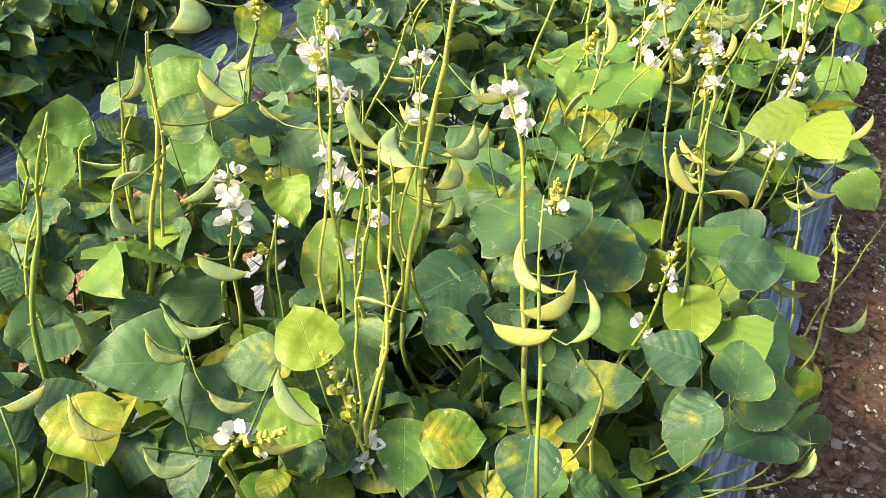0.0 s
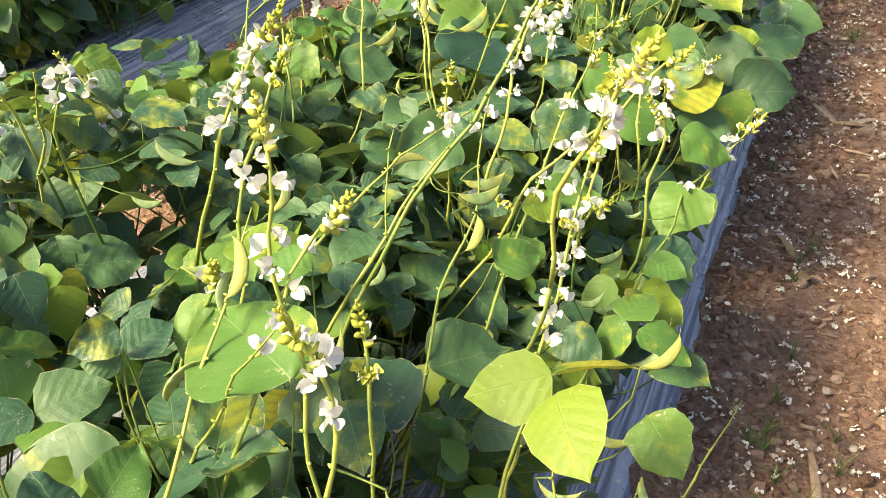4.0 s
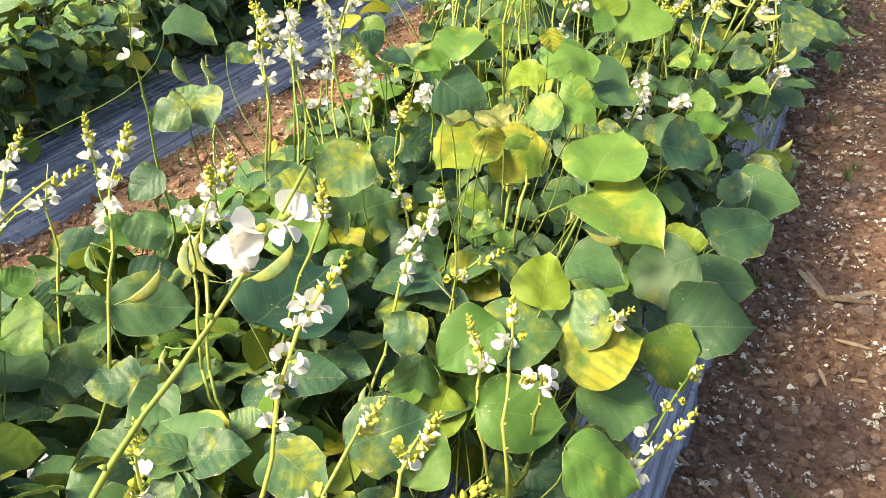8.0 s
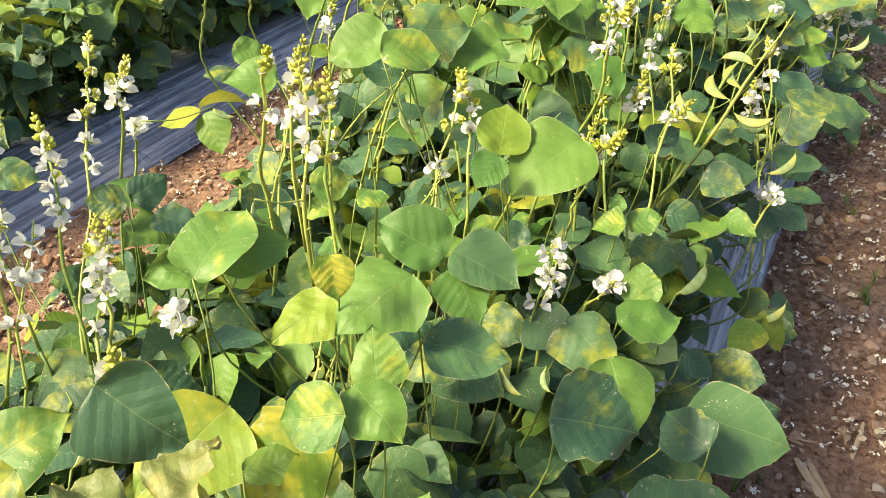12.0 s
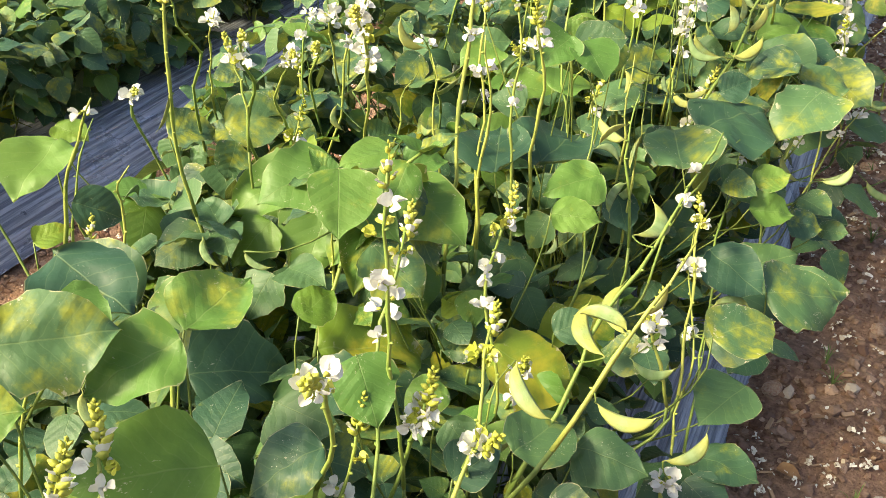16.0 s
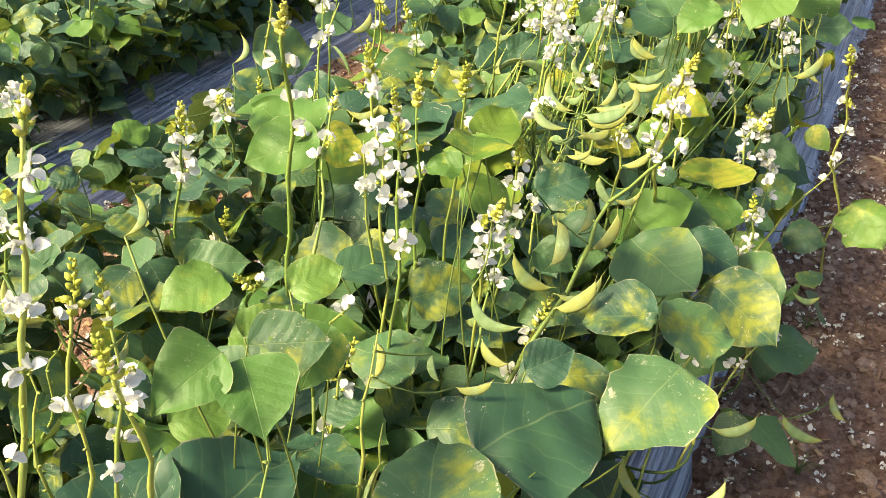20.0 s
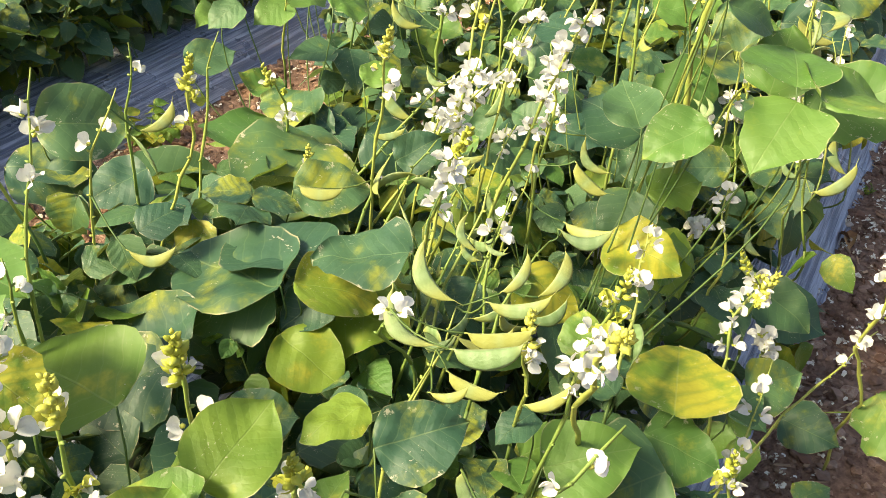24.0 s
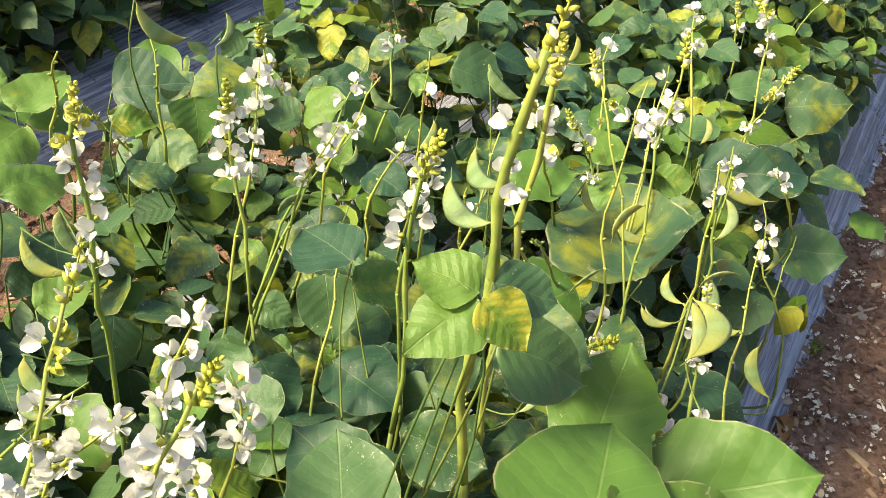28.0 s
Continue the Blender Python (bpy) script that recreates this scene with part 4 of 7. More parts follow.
stalk(-0.080, 2.012, 0.250, 0.022, 2.147, 0.470, 4, 0, 1, seed=52)
stalk(-0.299, 2.242, 0.400, -0.239, 2.242, 0.580, 4, 0, 1, seed=53)
stalk(-0.337, 2.094, 0.400, -0.367, 2.385, 0.560, 11, 0, 1, seed=54)
stalk(-0.585, 1.965, 0.500, -0.666, 2.132, 0.700, 9, 0, 1, seed=55)
stalk(-0.488, 2.007, 0.500, -0.555, 2.098, 0.650, 6, 0, 0, seed=56)
stalk(-0.718, 1.810, 0.550, -0.801, 2.055, 0.710, 12, 0, 0, seed=57)
stalk(-0.802, 1.909, 0.500, -0.620, 1.981, 0.730, 2, 0, 1, seed=58)
stalk(-0.677, 1.890, 0.500, -0.763, 2.058, 0.710, 9, 0, 1, seed=59)
stalk(-0.453, 2.100, 0.450, -0.384, 2.123, 0.680, 2, 0, 1, seed=60)
stalk(-0.480, 2.010, 0.500, -0.561, 2.179, 0.660, 3, 0, 1, seed=61)
stalk(-0.414, 1.413, 0.500, -0.304, 1.724, 0.620, 3, 0, 0, seed=62)
stalk(-0.718, 1.643, 0.450, -0.679, 1.778, 0.600, 2, 0, 0, seed=63)
stalk(-0.337, 1.825, 0.400, -0.264, 1.731, 0.500, 2, 0, 1, seed=64)
stalk(-0.156, 1.763, 0.400, -0.124, 1.731, 0.520, 3, 0, 1, seed=65)
stalk(-0.130, 2.053, 0.400, -0.173, 2.172, 0.550, 3, 0, 1, seed=66)
pod(-0.512, 2.071, 0.647, -126, 58, 26, 0.064, 5)
pod(-0.466, 2.081, 0.584, -33, -26, 48, 0.074, 1)
pod(-0.589, 2.011, 0.564, -33, -31, 66, 0.060, 1)
pod(-0.540, 2.011, 0.514, -121, 44, 23, 0.041, 5)
pod(-0.222, 1.469, 0.652, -42, 4, 44, 0.058, 0)
pod(-0.204, 1.491, 0.619, 172, 53, 164, 0.047, 4)
pod(-0.120, 1.713, 0.445, -49, -12, 46, 0.048, 1)
pod(-0.690, 1.717, 0.495, -49, -11, 56, 0.050, 3)
pod(-0.180, 2.504, 0.499, -71, -2, 66, 0.072, 2)
pod(-0.717, 1.725, 0.562, -92, 35, 41, 0.042, 1)
pod(-0.120, 1.920, 0.397, -56, -14, 48, 0.029, 3)
pod(-0.115, 1.705, 0.394, -53, -24, 54, 0.031, 3)
pod(-0.310, 1.420, 0.540, -25, -33, 36, 0.039, 2)
pod(-0.849, 1.871, 0.553, -54, 7, 70, 0.046, 1)
# along the bed near y = 2.1
leaf(-0.499, 2.323, 0.528, 129, 9, 0.101, -46, "pale")
leaf(-0.477, 2.263, 0.489, -60, -16, 0.076, 35, "green")
leaf(-0.487, 2.425, 0.600, 152, 25, 0.095, -37, "green")
leaf(-0.655, 2.416, 0.525, -74, 7, 0.078, 46, "green")
leaf(-0.535, 2.393, 0.491, -40, -9, 0.121, 47, "green")
leaf(-0.362, 2.552, 0.613, 165, 14, 0.111, -24, "yellow")
leaf(-0.276, 2.561, 0.610, 142, 37, 0.099, -48, "yellow")
leaf(-0.809, 2.441, 0.613, 126, 21, 0.072, -53, "green")
leaf(-0.830, 2.484, 0.620, -126, 31, 0.076, 22, "green")
leaf(-0.715, 2.184, 0.568, -107, 33, 0.065, 22, "green")
leaf(-0.701, 2.137, 0.496, -46, -7, 0.063, 40, "green")
leaf(-0.183, 2.447, 0.469, -86, -1, 0.075, 41, "green")
leaf(-0.692, 1.937, 0.597, -19, -7, 0.044, 38, "pale")
leaf(-0.776, 2.064, 0.423, -79, 4, 0.082, 11, "green")
leaf(-0.644, 2.020, 0.421, -47, 1, 0.076, 30, "green")
leaf(-0.060, 2.451, 0.385, -123, 31, 0.093, 22, "yellow")
leaf(-0.036, 2.473, 0.347, -16, -15, 0.105, 10, "green")
leaf(-0.327, 2.177, 0.425, -84, 7, 0.075, 37, "green")
leaf(-0.419, 2.195, 0.422, -72, 3, 0.075, 26, "green")
leaf(-1.361, 3.064, 0.511, -72, 10, 0.128, 10, "green")
leaf(-1.113, 2.957, 0.508, -60, 12, 0.073, 30, "green")
leaf(-0.538, 2.615, 0.521, -60, 3, 0.066, 57, "green")
stalk(-0.721, 2.265, 0.450, -0.649, 2.163, 0.860, 2, 0, 0, seed=67)
stalk(-0.709, 2.647, 0.500, -0.806, 2.667, 0.690, 10, 0, 1, seed=68)
stalk(-0.638, 2.651, 0.500, -0.759, 2.764, 0.710, 14, 0, 1, seed=69)
stalk(-0.604, 2.639, 0.500, -0.638, 2.698, 0.630, 9, 0, 1, seed=70)
stalk(-0.300, 2.662, 0.400, -0.326, 2.740, 0.580, 0, 0, 0, seed=71)
stalk(-0.331, 2.667, 0.380, -0.326, 2.687, 0.550, 0, 0, 0, seed=72)
stalk(-0.167, 2.103, 0.350, -0.205, 2.144, 0.530, 4, 0, 1, seed=73)
stalk(-0.607, 2.234, 0.400, -0.539, 2.134, 0.680, 7, 0, 1, seed=74)
stalk(-0.760, 2.051, 0.400, -0.773, 2.113, 0.660, 3, 0, 0, seed=75)
stalk(-0.952, 2.147, 0.450, -0.799, 2.129, 0.600, 1, 0, 0, seed=76)
stalk(-0.714, 2.492, 0.500, -0.832, 2.674, 0.700, 5, 0, 1, seed=77)
stalk(-0.690, 2.573, 0.480, -0.756, 2.673, 0.660, 8, 0, 1, seed=78)
pod(-0.473, 2.002, 0.679, -142, 53, 2, 0.048, 0)
pod(-0.645, 2.033, 0.617, -111, 52, 34, 0.044, 5)
pod(-0.324, 2.097, 0.466, -140, 51, 7, 0.040, 2)
pod(-0.957, 2.601, 0.625, -82, 68, 52, 0.054, 4)
pod(-0.214, 2.521, 0.490, -12, -49, 9, 0.027, 0)
# along the bed near y = 2.5
leaf(-0.147, 2.362, 0.645, -7, -15, 0.120, 1, "pale")
leaf(-0.144, 2.374, 0.631, -119, 9, 0.128, 7, "pale")
leaf(-0.444, 2.623, 0.682, 1, -22, 0.097, -2, "pale")
leaf(-0.449, 2.663, 0.675, -40, -8, 0.081, 14, "pale")
leaf(-0.470, 2.678, 0.656, 137, -6, 0.065, -27, "pale")
leaf(-0.708, 2.828, 0.609, -33, -24, 0.054, 54, "green")
leaf(-0.693, 2.806, 0.616, 121, -9, 0.050, -59, "green")
leaf(-0.662, 2.817, 0.604, -83, 7, 0.061, 11, "green")
leaf(-0.226, 2.576, 0.657, 36, -56, 0.055, -10, "pale")
leaf(-0.243, 2.564, 0.667, -115, 12, 0.065, 16, "pale")
leaf(-0.231, 2.531, 0.666, 107, 11, 0.060, -45, "pale")
leaf(-0.285, 2.612, 0.754, -139, 47, 0.038, 3, "yellow")
leaf(-0.242, 2.678, 0.707, 156, 9, 0.088, -20, "pale")
leaf(-0.302, 2.640, 0.689, 146, 15, 0.067, -14, "yellow")
leaf(-0.375, 2.429, 0.724, -81, 35, 0.084, 50, "green")
leaf(-0.223, 2.656, 0.657, -76, 10, 0.079, 12, "green")
leaf(-0.342, 2.360, 0.698, -88, -5, 0.050, -2, "withered")
leaf(-0.283, 2.382, 0.692, -6, -14, 0.058, 0, "withered")
leaf(-0.305, 2.413, 0.671, -139, 26, 0.051, 11, "yellow")
leaf(-0.300, 3.032, 0.658, 12, -34, 0.078, 16, "yellow")
leaf(-0.287, 3.004, 0.671, 161, 27, 0.050, -32, "pale")
leaf(-0.219, 3.111, 0.663, 153, 12, 0.119, -20, "pale")
leaf(-0.107, 3.017, 0.499, 12, -49, 0.056, -1, "pale")
leaf(-0.121, 2.975, 0.498, -56, -3, 0.084, 18, "pale")
leaf(-0.104, 2.875, 0.520, -140, 25, 0.090, -4, "pale")
leaf(-0.173, 2.939, 0.512, -123, 15, 0.089, 24, "green")
leaf(0.015, 2.895, 0.413, 62, -11, 0.072, -39, "green")
leaf(-0.035, 2.612, 0.317, -82, -5, 0.074, 2, "green")
leaf(-0.551, 2.379, 0.542, 120, -11, 0.079, -29, "green")
leaf(-0.488, 2.441, 0.446, -51, -6, 0.068, 45, "yellow")
leaf(-0.318, 2.340, 0.476, -39, -7, 0.072, 15, "yellow")
leaf(-0.347, 2.481, 0.478, -69, -4, 0.057, 20, "green")
leaf(-0.342, 2.431, 0.555, -75, 13, 0.047, 17, "yellow")
leaf(-0.303, 2.487, 0.615, -48, -12, 0.046, 7, "yellow")
leaf(-0.275, 2.812, 0.502, -101, 3, 0.081, 22, "green")
leaf(-0.178, 2.406, 0.498, -91, -2, 0.084, 12, "green")
leaf(-0.083, 2.619, 0.445, -84, -9, 0.068, 33, "yellow")
leaf(-0.826, 2.497, 0.581, 96, -37, 0.063, -43, "green")
leaf(-0.126, 2.486, 0.409, -120, 16, 0.062, 33, "green")
leaf(-0.142, 2.563, 0.502, -50, 4, 0.060, 12, "green")
leaf(-0.505, 2.413, 0.418, -93, -3, 0.060, 17, "green")
stalk(-0.651, 2.476, 0.450, -0.778, 2.682, 0.790, 15, 0, 1, seed=79)
stalk(-0.716, 2.586, 0.500, -0.732, 2.676, 0.750, 8, 0, 1, seed=80)
stalk(-0.670, 2.664, 0.450, -0.874, 2.970, 0.730, 14, 0, 1, seed=81)
stalk(-0.547, 2.521, 0.450, -0.681, 2.756, 0.610, 11, 0, 1, seed=82)
stalk(-0.753, 2.557, 0.450, -0.767, 2.597, 0.690, 9, 0, 1, seed=83)
stalk(-0.404, 2.761, 0.600, -0.404, 2.774, 0.830, 5, 0, 1, seed=84)
stalk(-0.319, 2.699, 0.400, -0.362, 2.751, 0.830, 4, 0, 1, seed=85)
stalk(-0.355, 2.731, 0.450, -0.389, 2.781, 0.800, 2, 0, 1, seed=86)
stalk(-0.367, 3.084, 0.500, -0.411, 3.186, 0.670, 6, 0, 1, seed=87)
stalk(-0.211, 2.950, 0.420, -0.221, 3.063, 0.520, 6, 0, 0, seed=91)
stalk(-0.187, 3.001, 0.420, -0.146, 3.026, 0.520, 7, 0, 0, seed=92)
stalk(-0.020, 3.412, 0.380, -0.008, 3.498, 0.450, 6, 0, 0, seed=93)
stalk(-0.375, 2.614, 0.300, -0.382, 2.834, 0.600, 0, 0, 0, seed=94)
stalk(-0.366, 2.632, 0.300, -0.458, 2.971, 0.550, 0, 0, 0, seed=95)
stalk(-0.929, 2.628, 0.300, -1.054, 2.811, 0.550, 0, 0, 0, seed=96)
stalk(-0.589, 2.959, 0.500, -0.618, 3.073, 0.700, 1, 0, 0, seed=97)
stalk(-0.646, 2.526, 0.420, -0.698, 2.675, 0.660, 8, 0, 0, seed=98)
stalk(-0.477, 2.586, 0.350, -0.375, 2.474, 0.300, 0, 0, 0, seed=99)
stalk(-0.199, 2.478, 0.550, -0.368, 2.617, 0.300, 0, 0, 0, seed=100)
stalk(-0.520, 2.571, 0.500, -0.488, 2.551, 0.620, 2, 0, 1, seed=102)
pod(-0.078, 3.123, 0.459, -46, -45, 48, 0.060, 4)
pod(0.014, 3.296, 0.332, -72, -36, 53, 0.059, 3)
pod(-0.214, 2.828, 0.514, -118, 35, 49, 0.049, 3)
pod(-0.459, 2.455, 0.584, 2, -54, 41, 0.041, 0)
pod(-0.918, 2.624, 0.620, -73, 57, 41, 0.049, 1)
pod(-0.098, 3.696, 0.482, -85, 3, 67, 0.060, 2)
pod(-0.147, 2.638, 0.497, -64, -7, 50, 0.049, 4)
pod(-0.321, 2.525, 0.543, -58, -23, 58, 0.034, 4)
pod(-0.260, 3.102, 0.486, -49, -50, 47, 0.037, 4)
# along the bed near y = 3.0
leaf(-0.300, 2.875, 0.601, 101, -26, 0.088, -47, "pale")
leaf(-0.293, 2.877, 0.609, -95, 12, 0.087, 16, "green")
leaf(-0.284, 2.857, 0.600, -127, 33, 0.071, 8, "pale")
leaf(-0.383, 2.883, 0.495, -45, -9, 0.062, 19, "yellow")
leaf(-0.369, 2.845, 0.503, -64, 5, 0.061, 34, "green")
leaf(-0.328, 2.901, 0.486, -103, 11, 0.059, 18, "green")
leaf(-0.240, 2.780, 0.549, 136, -1, 0.070, -18, "green")
leaf(-0.479, 2.883, 0.647, -44, -7, 0.053, 48, "pale")
leaf(-0.426, 2.897, 0.637, -61, -8, 0.040, 9, "pale")
leaf(-0.454, 2.897, 0.625, 127, 14, 0.043, -25, "pale")
leaf(-0.494, 3.128, 0.751, 121, 14, 0.092, -41, "pale")
leaf(-0.492, 3.093, 0.742, -50, 2, 0.085, 31, "pale")
leaf(-0.506, 3.186, 0.743, -48, 3, 0.104, 42, "green")
leaf(-0.705, 2.866, 0.587, 105, -22, 0.070, -6, "pale")
leaf(-0.670, 2.844, 0.579, 172, -2, 0.070, -19, "pale")
leaf(-0.154, 3.072, 0.590, 31, -47, 0.027, -14, "pale")
leaf(-0.142, 3.061, 0.584, 107, 10, 0.043, -28, "pale")
leaf(-0.145, 3.080, 0.575, -70, -12, 0.046, 28, "pale")
leaf(-0.201, 3.082, 0.525, -112, 7, 0.081, 10, "green")
leaf(-0.149, 3.142, 0.510, -88, 16, 0.070, 44, "green")
leaf(0.019, 3.327, 0.291, -89, -17, 0.062, 30, "green")
leaf(-0.052, 3.068, 0.406, -105, 16, 0.047, 26, "green")
leaf(-0.018, 3.096, 0.376, -99, -7, 0.075, 34, "green")
leaf(0.009, 3.047, 0.347, -62, -4, 0.081, 23, "green")
leaf(-0.020, 4.064, 0.348, -47, -2, 0.128, 19, "green")
leaf(-0.049, 4.101, 0.362, -60, -19, 0.114, 32, "green")
leaf(-0.110, 3.434, 0.476, -98, -6, 0.071, 36, "green")
leaf(-0.338, 3.336, 0.557, -73, 10, 0.078, 21, "green")
leaf(-0.187, 3.387, 0.535, -47, -31, 0.059, 45, "green")
leaf(-0.931, 3.357, 0.606, -63, 11, 0.063, 46, "pale")
leaf(-0.784, 3.272, 0.594, 116, -7, 0.092, -32, "pale")
leaf(-0.408, 3.224, 0.595, 80, -11, 0.056, -40, "green")
leaf(-0.376, 3.369, 0.580, -96, 0, 0.080, 38, "green")
leaf(-0.660, 3.155, 0.620, -32, 0, 0.067, 32, "green")
leaf(-0.286, 3.121, 0.510, 139, 23, 0.051, -38, "green")
leaf(-0.144, 3.353, 0.454, -86, 7, 0.056, 46, "green")
leaf(-0.592, 2.679, 0.505, -120, 9, 0.065, 3, "green")
leaf(-0.550, 2.646, 0.491, -17, -21, 0.049, 28, "green")
leaf(-0.421, 2.891, 0.526, 145, 14, 0.048, -43, "green")
leaf(-0.595, 2.913, 0.572, -95, 37, 0.074, 15, "pale")
leaf(-0.062, 4.782, 0.281, -78, -19, 0.113, 14, "green")
leaf(0.064, 4.985, 0.296, 76, -3, 0.128, -17, "green")
stalk(-0.538, 2.872, 0.500, -0.418, 2.734, 0.860, 3, 0, 1, seed=103, thick=1.2)
stalk(-0.498, 2.891, 0.550, -0.469, 2.864, 0.810, 7, 0, 1, seed=104)
stalk(-0.456, 2.967, 0.400, -0.412, 2.910, 0.720, 0, 0, 0, seed=105)
stalk(-0.367, 2.949, 0.400, -0.394, 3.124, 0.690, 6, 0, 1, seed=106)
stalk(-0.681, 3.154, 0.600, -0.438, 2.916, 0.900, 0, 0, 0, seed=107)
stalk(-0.226, 3.284, 0.500, -0.306, 3.533, 0.710, 7, 0, 1, seed=108)
stalk(-0.156, 3.245, 0.450, -0.186, 3.477, 0.660, 3, 0, 1, seed=110)
stalk(-0.237, 2.934, 0.350, -0.218, 3.024, 0.560, 8, 0, 0, seed=111)
stalk(-0.241, 3.194, 0.450, -0.223, 3.158, 0.650, 6, 0, 1, seed=112)
stalk(-0.218, 3.209, 0.500, -0.182, 3.104, 0.670, 5, 0, 1, seed=113)
stalk(-0.498, 2.675, 0.500, -0.500, 2.654, 0.620, 6, 0, 0, seed=114)
stalk(-0.849, 2.959, 0.550, -0.728, 2.875, 0.760, 8, 0, 1, seed=115)
stalk(-0.873, 3.009, 0.500, -0.770, 2.938, 0.660, 6, 0, 0, seed=116)
stalk(-0.577, 3.203, 0.500, -0.512, 3.240, 0.700, 0, 0, 0, seed=117)
stalk(-0.575, 3.169, 0.500, -0.480, 3.151, 0.700, 0, 0, 0, seed=118)
stalk(-0.005, 3.631, 0.250, -0.094, 4.385, 0.500, 3, 2, 1, seed=119)
stalk(-0.015, 3.560, 0.200, -0.096, 4.015, 0.480, 5, 0, 0, seed=120)
stalk(-0.023, 3.635, 0.300, -0.014, 3.600, 0.400, 8, 0, 0, seed=121)
stalk(-1.029, 3.548, 0.600, -0.795, 3.295, 0.750, 5, 0, 0, seed=122)
stalk(-1.010, 3.368, 0.600, -0.818, 3.206, 0.780, 4, 0, 1, seed=123)
stalk(-0.704, 3.279, 0.550, -0.688, 3.301, 0.720, 3, 0, 1, seed=124)
pod(-0.197, 4.197, 0.479, -68, -41, 70, 0.064, 2)
pod(-0.234, 3.046, 0.536, -38, -51, 45, 0.035, 4)
pod(-0.445, 2.731, 0.713, -102, 55, 17, 0.031, 5)
pod(-0.130, 3.198, 0.529, -109, 39, 49, 0.028, 0)
pod(-0.701, 2.999, 0.668, -64, 27, 48, 0.035, 1)
pod(-0.173, 2.867, 0.491, -146, 39, 22, 0.033, 0)
# along the bed near y = 3.6
leaf(-0.627, 3.448, 0.568, 98, -32, 0.121, -38, "green")
leaf(-0.434, 3.501, 0.575, -15, -9, 0.060, 33, "yellow")
leaf(-0.357, 3.260, 0.601, 141, -16, 0.128, -17, "pale")
leaf(-0.290, 3.327, 0.593, 139, 18, 0.085, -11, "green")
leaf(-0.426, 3.599, 0.720, -151, 26, 0.090, -11, "pale")
leaf(-0.458, 3.639, 0.703, 154, 4, 0.102, -31, "pale")
leaf(-0.163, 4.356, 0.507, -68, -13, 0.114, 29, "green")
leaf(-0.271, 4.146, 0.702, 171, 41, 0.069, -26, "pale")
leaf(-0.369, 4.213, 0.671, -43, -16, 0.063, 30, "pale")
leaf(-0.053, 4.902, 0.466, 136, 14, 0.128, -37, "green")
leaf(-0.018, 4.846, 0.426, -125, 5, 0.128, 13, "green")
leaf(0.015, 4.094, 0.345, -76, -15, 0.119, 23, "green")
leaf(-0.038, 3.874, 0.399, -73, -26, 0.095, 44, "green")
leaf(-0.081, 4.187, 0.456, -43, 6, 0.123, 7, "green")
leaf(0.009, 4.320, 0.366, -70, 6, 0.106, 31, "green")
leaf(-0.009, 3.715, 0.346, -107, -5, 0.089, -2, "green")
leaf(-0.162, 4.528, 0.491, -51, -15, 0.074, 16, "green")
leaf(-0.883, 3.610, 0.660, -168, 10, 0.114, -11, "pale")
leaf(-1.024, 3.727, 0.604, -91, 8, 0.063, 11, "yellow")
leaf(-0.882, 3.604, 0.565, -54, 25, 0.074, 38, "green")
leaf(-0.862, 3.923, 0.546, -49, -4, 0.110, 40, "green")
leaf(-0.918, 3.849, 0.550, -33, 0, 0.082, 28, "green")
leaf(-0.584, 4.284, 0.595, -60, -7, 0.083, 37, "green")
leaf(-0.120, 3.566, 0.445, -98, -6, 0.086, 23, "green")
leaf(-0.841, 3.744, 0.498, 86, -3, 0.095, 4, "green")
leaf(-0.490, 3.898, 0.497, 98, -3, 0.092, -37, "yellow")
leaf(-0.339, 3.666, 0.435, -36, -23, 0.075, 33, "green")
leaf(-0.195, 3.693, 0.491, -52, -19, 0.053, 31, "green")
leaf(-0.262, 4.278, 0.545, 82, -6, 0.097, -16, "green")
leaf(-0.878, 3.523, 0.547, -30, -7, 0.055, 15, "yellow")
leaf(-0.088, 3.768, 0.425, 77, 7, 0.076, -19, "green")
leaf(-0.332, 4.408, 0.546, -46, -5, 0.092, 45, "green")
stalk(-0.241, 3.385, 0.500, -0.230, 3.375, 0.870, 7, 0, 1, seed=125)
stalk(-0.292, 3.311, 0.550, -0.203, 3.213, 0.800, 7, 0, 1, seed=126, thick=1.2)
stalk(-0.220, 3.558, 0.400, -0.238, 3.645, 0.690, 9, 0, 1, seed=127)
stalk(-0.247, 3.366, 0.500, -0.210, 3.381, 0.630, 10, 0, 1, seed=129)
stalk(-0.168, 3.410, 0.500, -0.149, 3.375, 0.610, 5, 0, 1, seed=130)
stalk(-0.622, 3.973, 0.500, -0.464, 3.722, 0.860, 17, 0, 1, seed=131, thick=1.2)
stalk(-0.773, 3.887, 0.500, -0.646, 3.733, 0.800, 4, 0, 1, seed=132, thick=1.3)
stalk(-0.882, 3.886, 0.550, -0.696, 3.673, 0.860, 0, 0, 0, seed=133, thick=1.2)
stalk(-0.749, 3.943, 0.550, -0.617, 3.797, 0.760, 5, 0, 1, seed=134)
stalk(-0.403, 3.892, 0.400, -0.416, 3.985, 0.790, 2, 0, 1, seed=135)
stalk(-0.937, 3.819, 0.550, -0.819, 3.701, 0.710, 4, 0, 1, seed=136)
stalk(-0.961, 3.649, 0.450, -0.904, 3.696, 0.650, 0, 0, 0, seed=137)
stalk(-0.752, 3.325, 0.400, -0.597, 3.395, 0.600, 0, 0, 0, seed=138)
stalk(-0.496, 3.654, 0.450, -0.433, 3.626, 0.650, 0, 0, 0, seed=139)
stalk(-0.170, 3.491, 0.420, -0.056, 3.876, 0.710, 3, 0, 0, seed=140, thick=1.4)
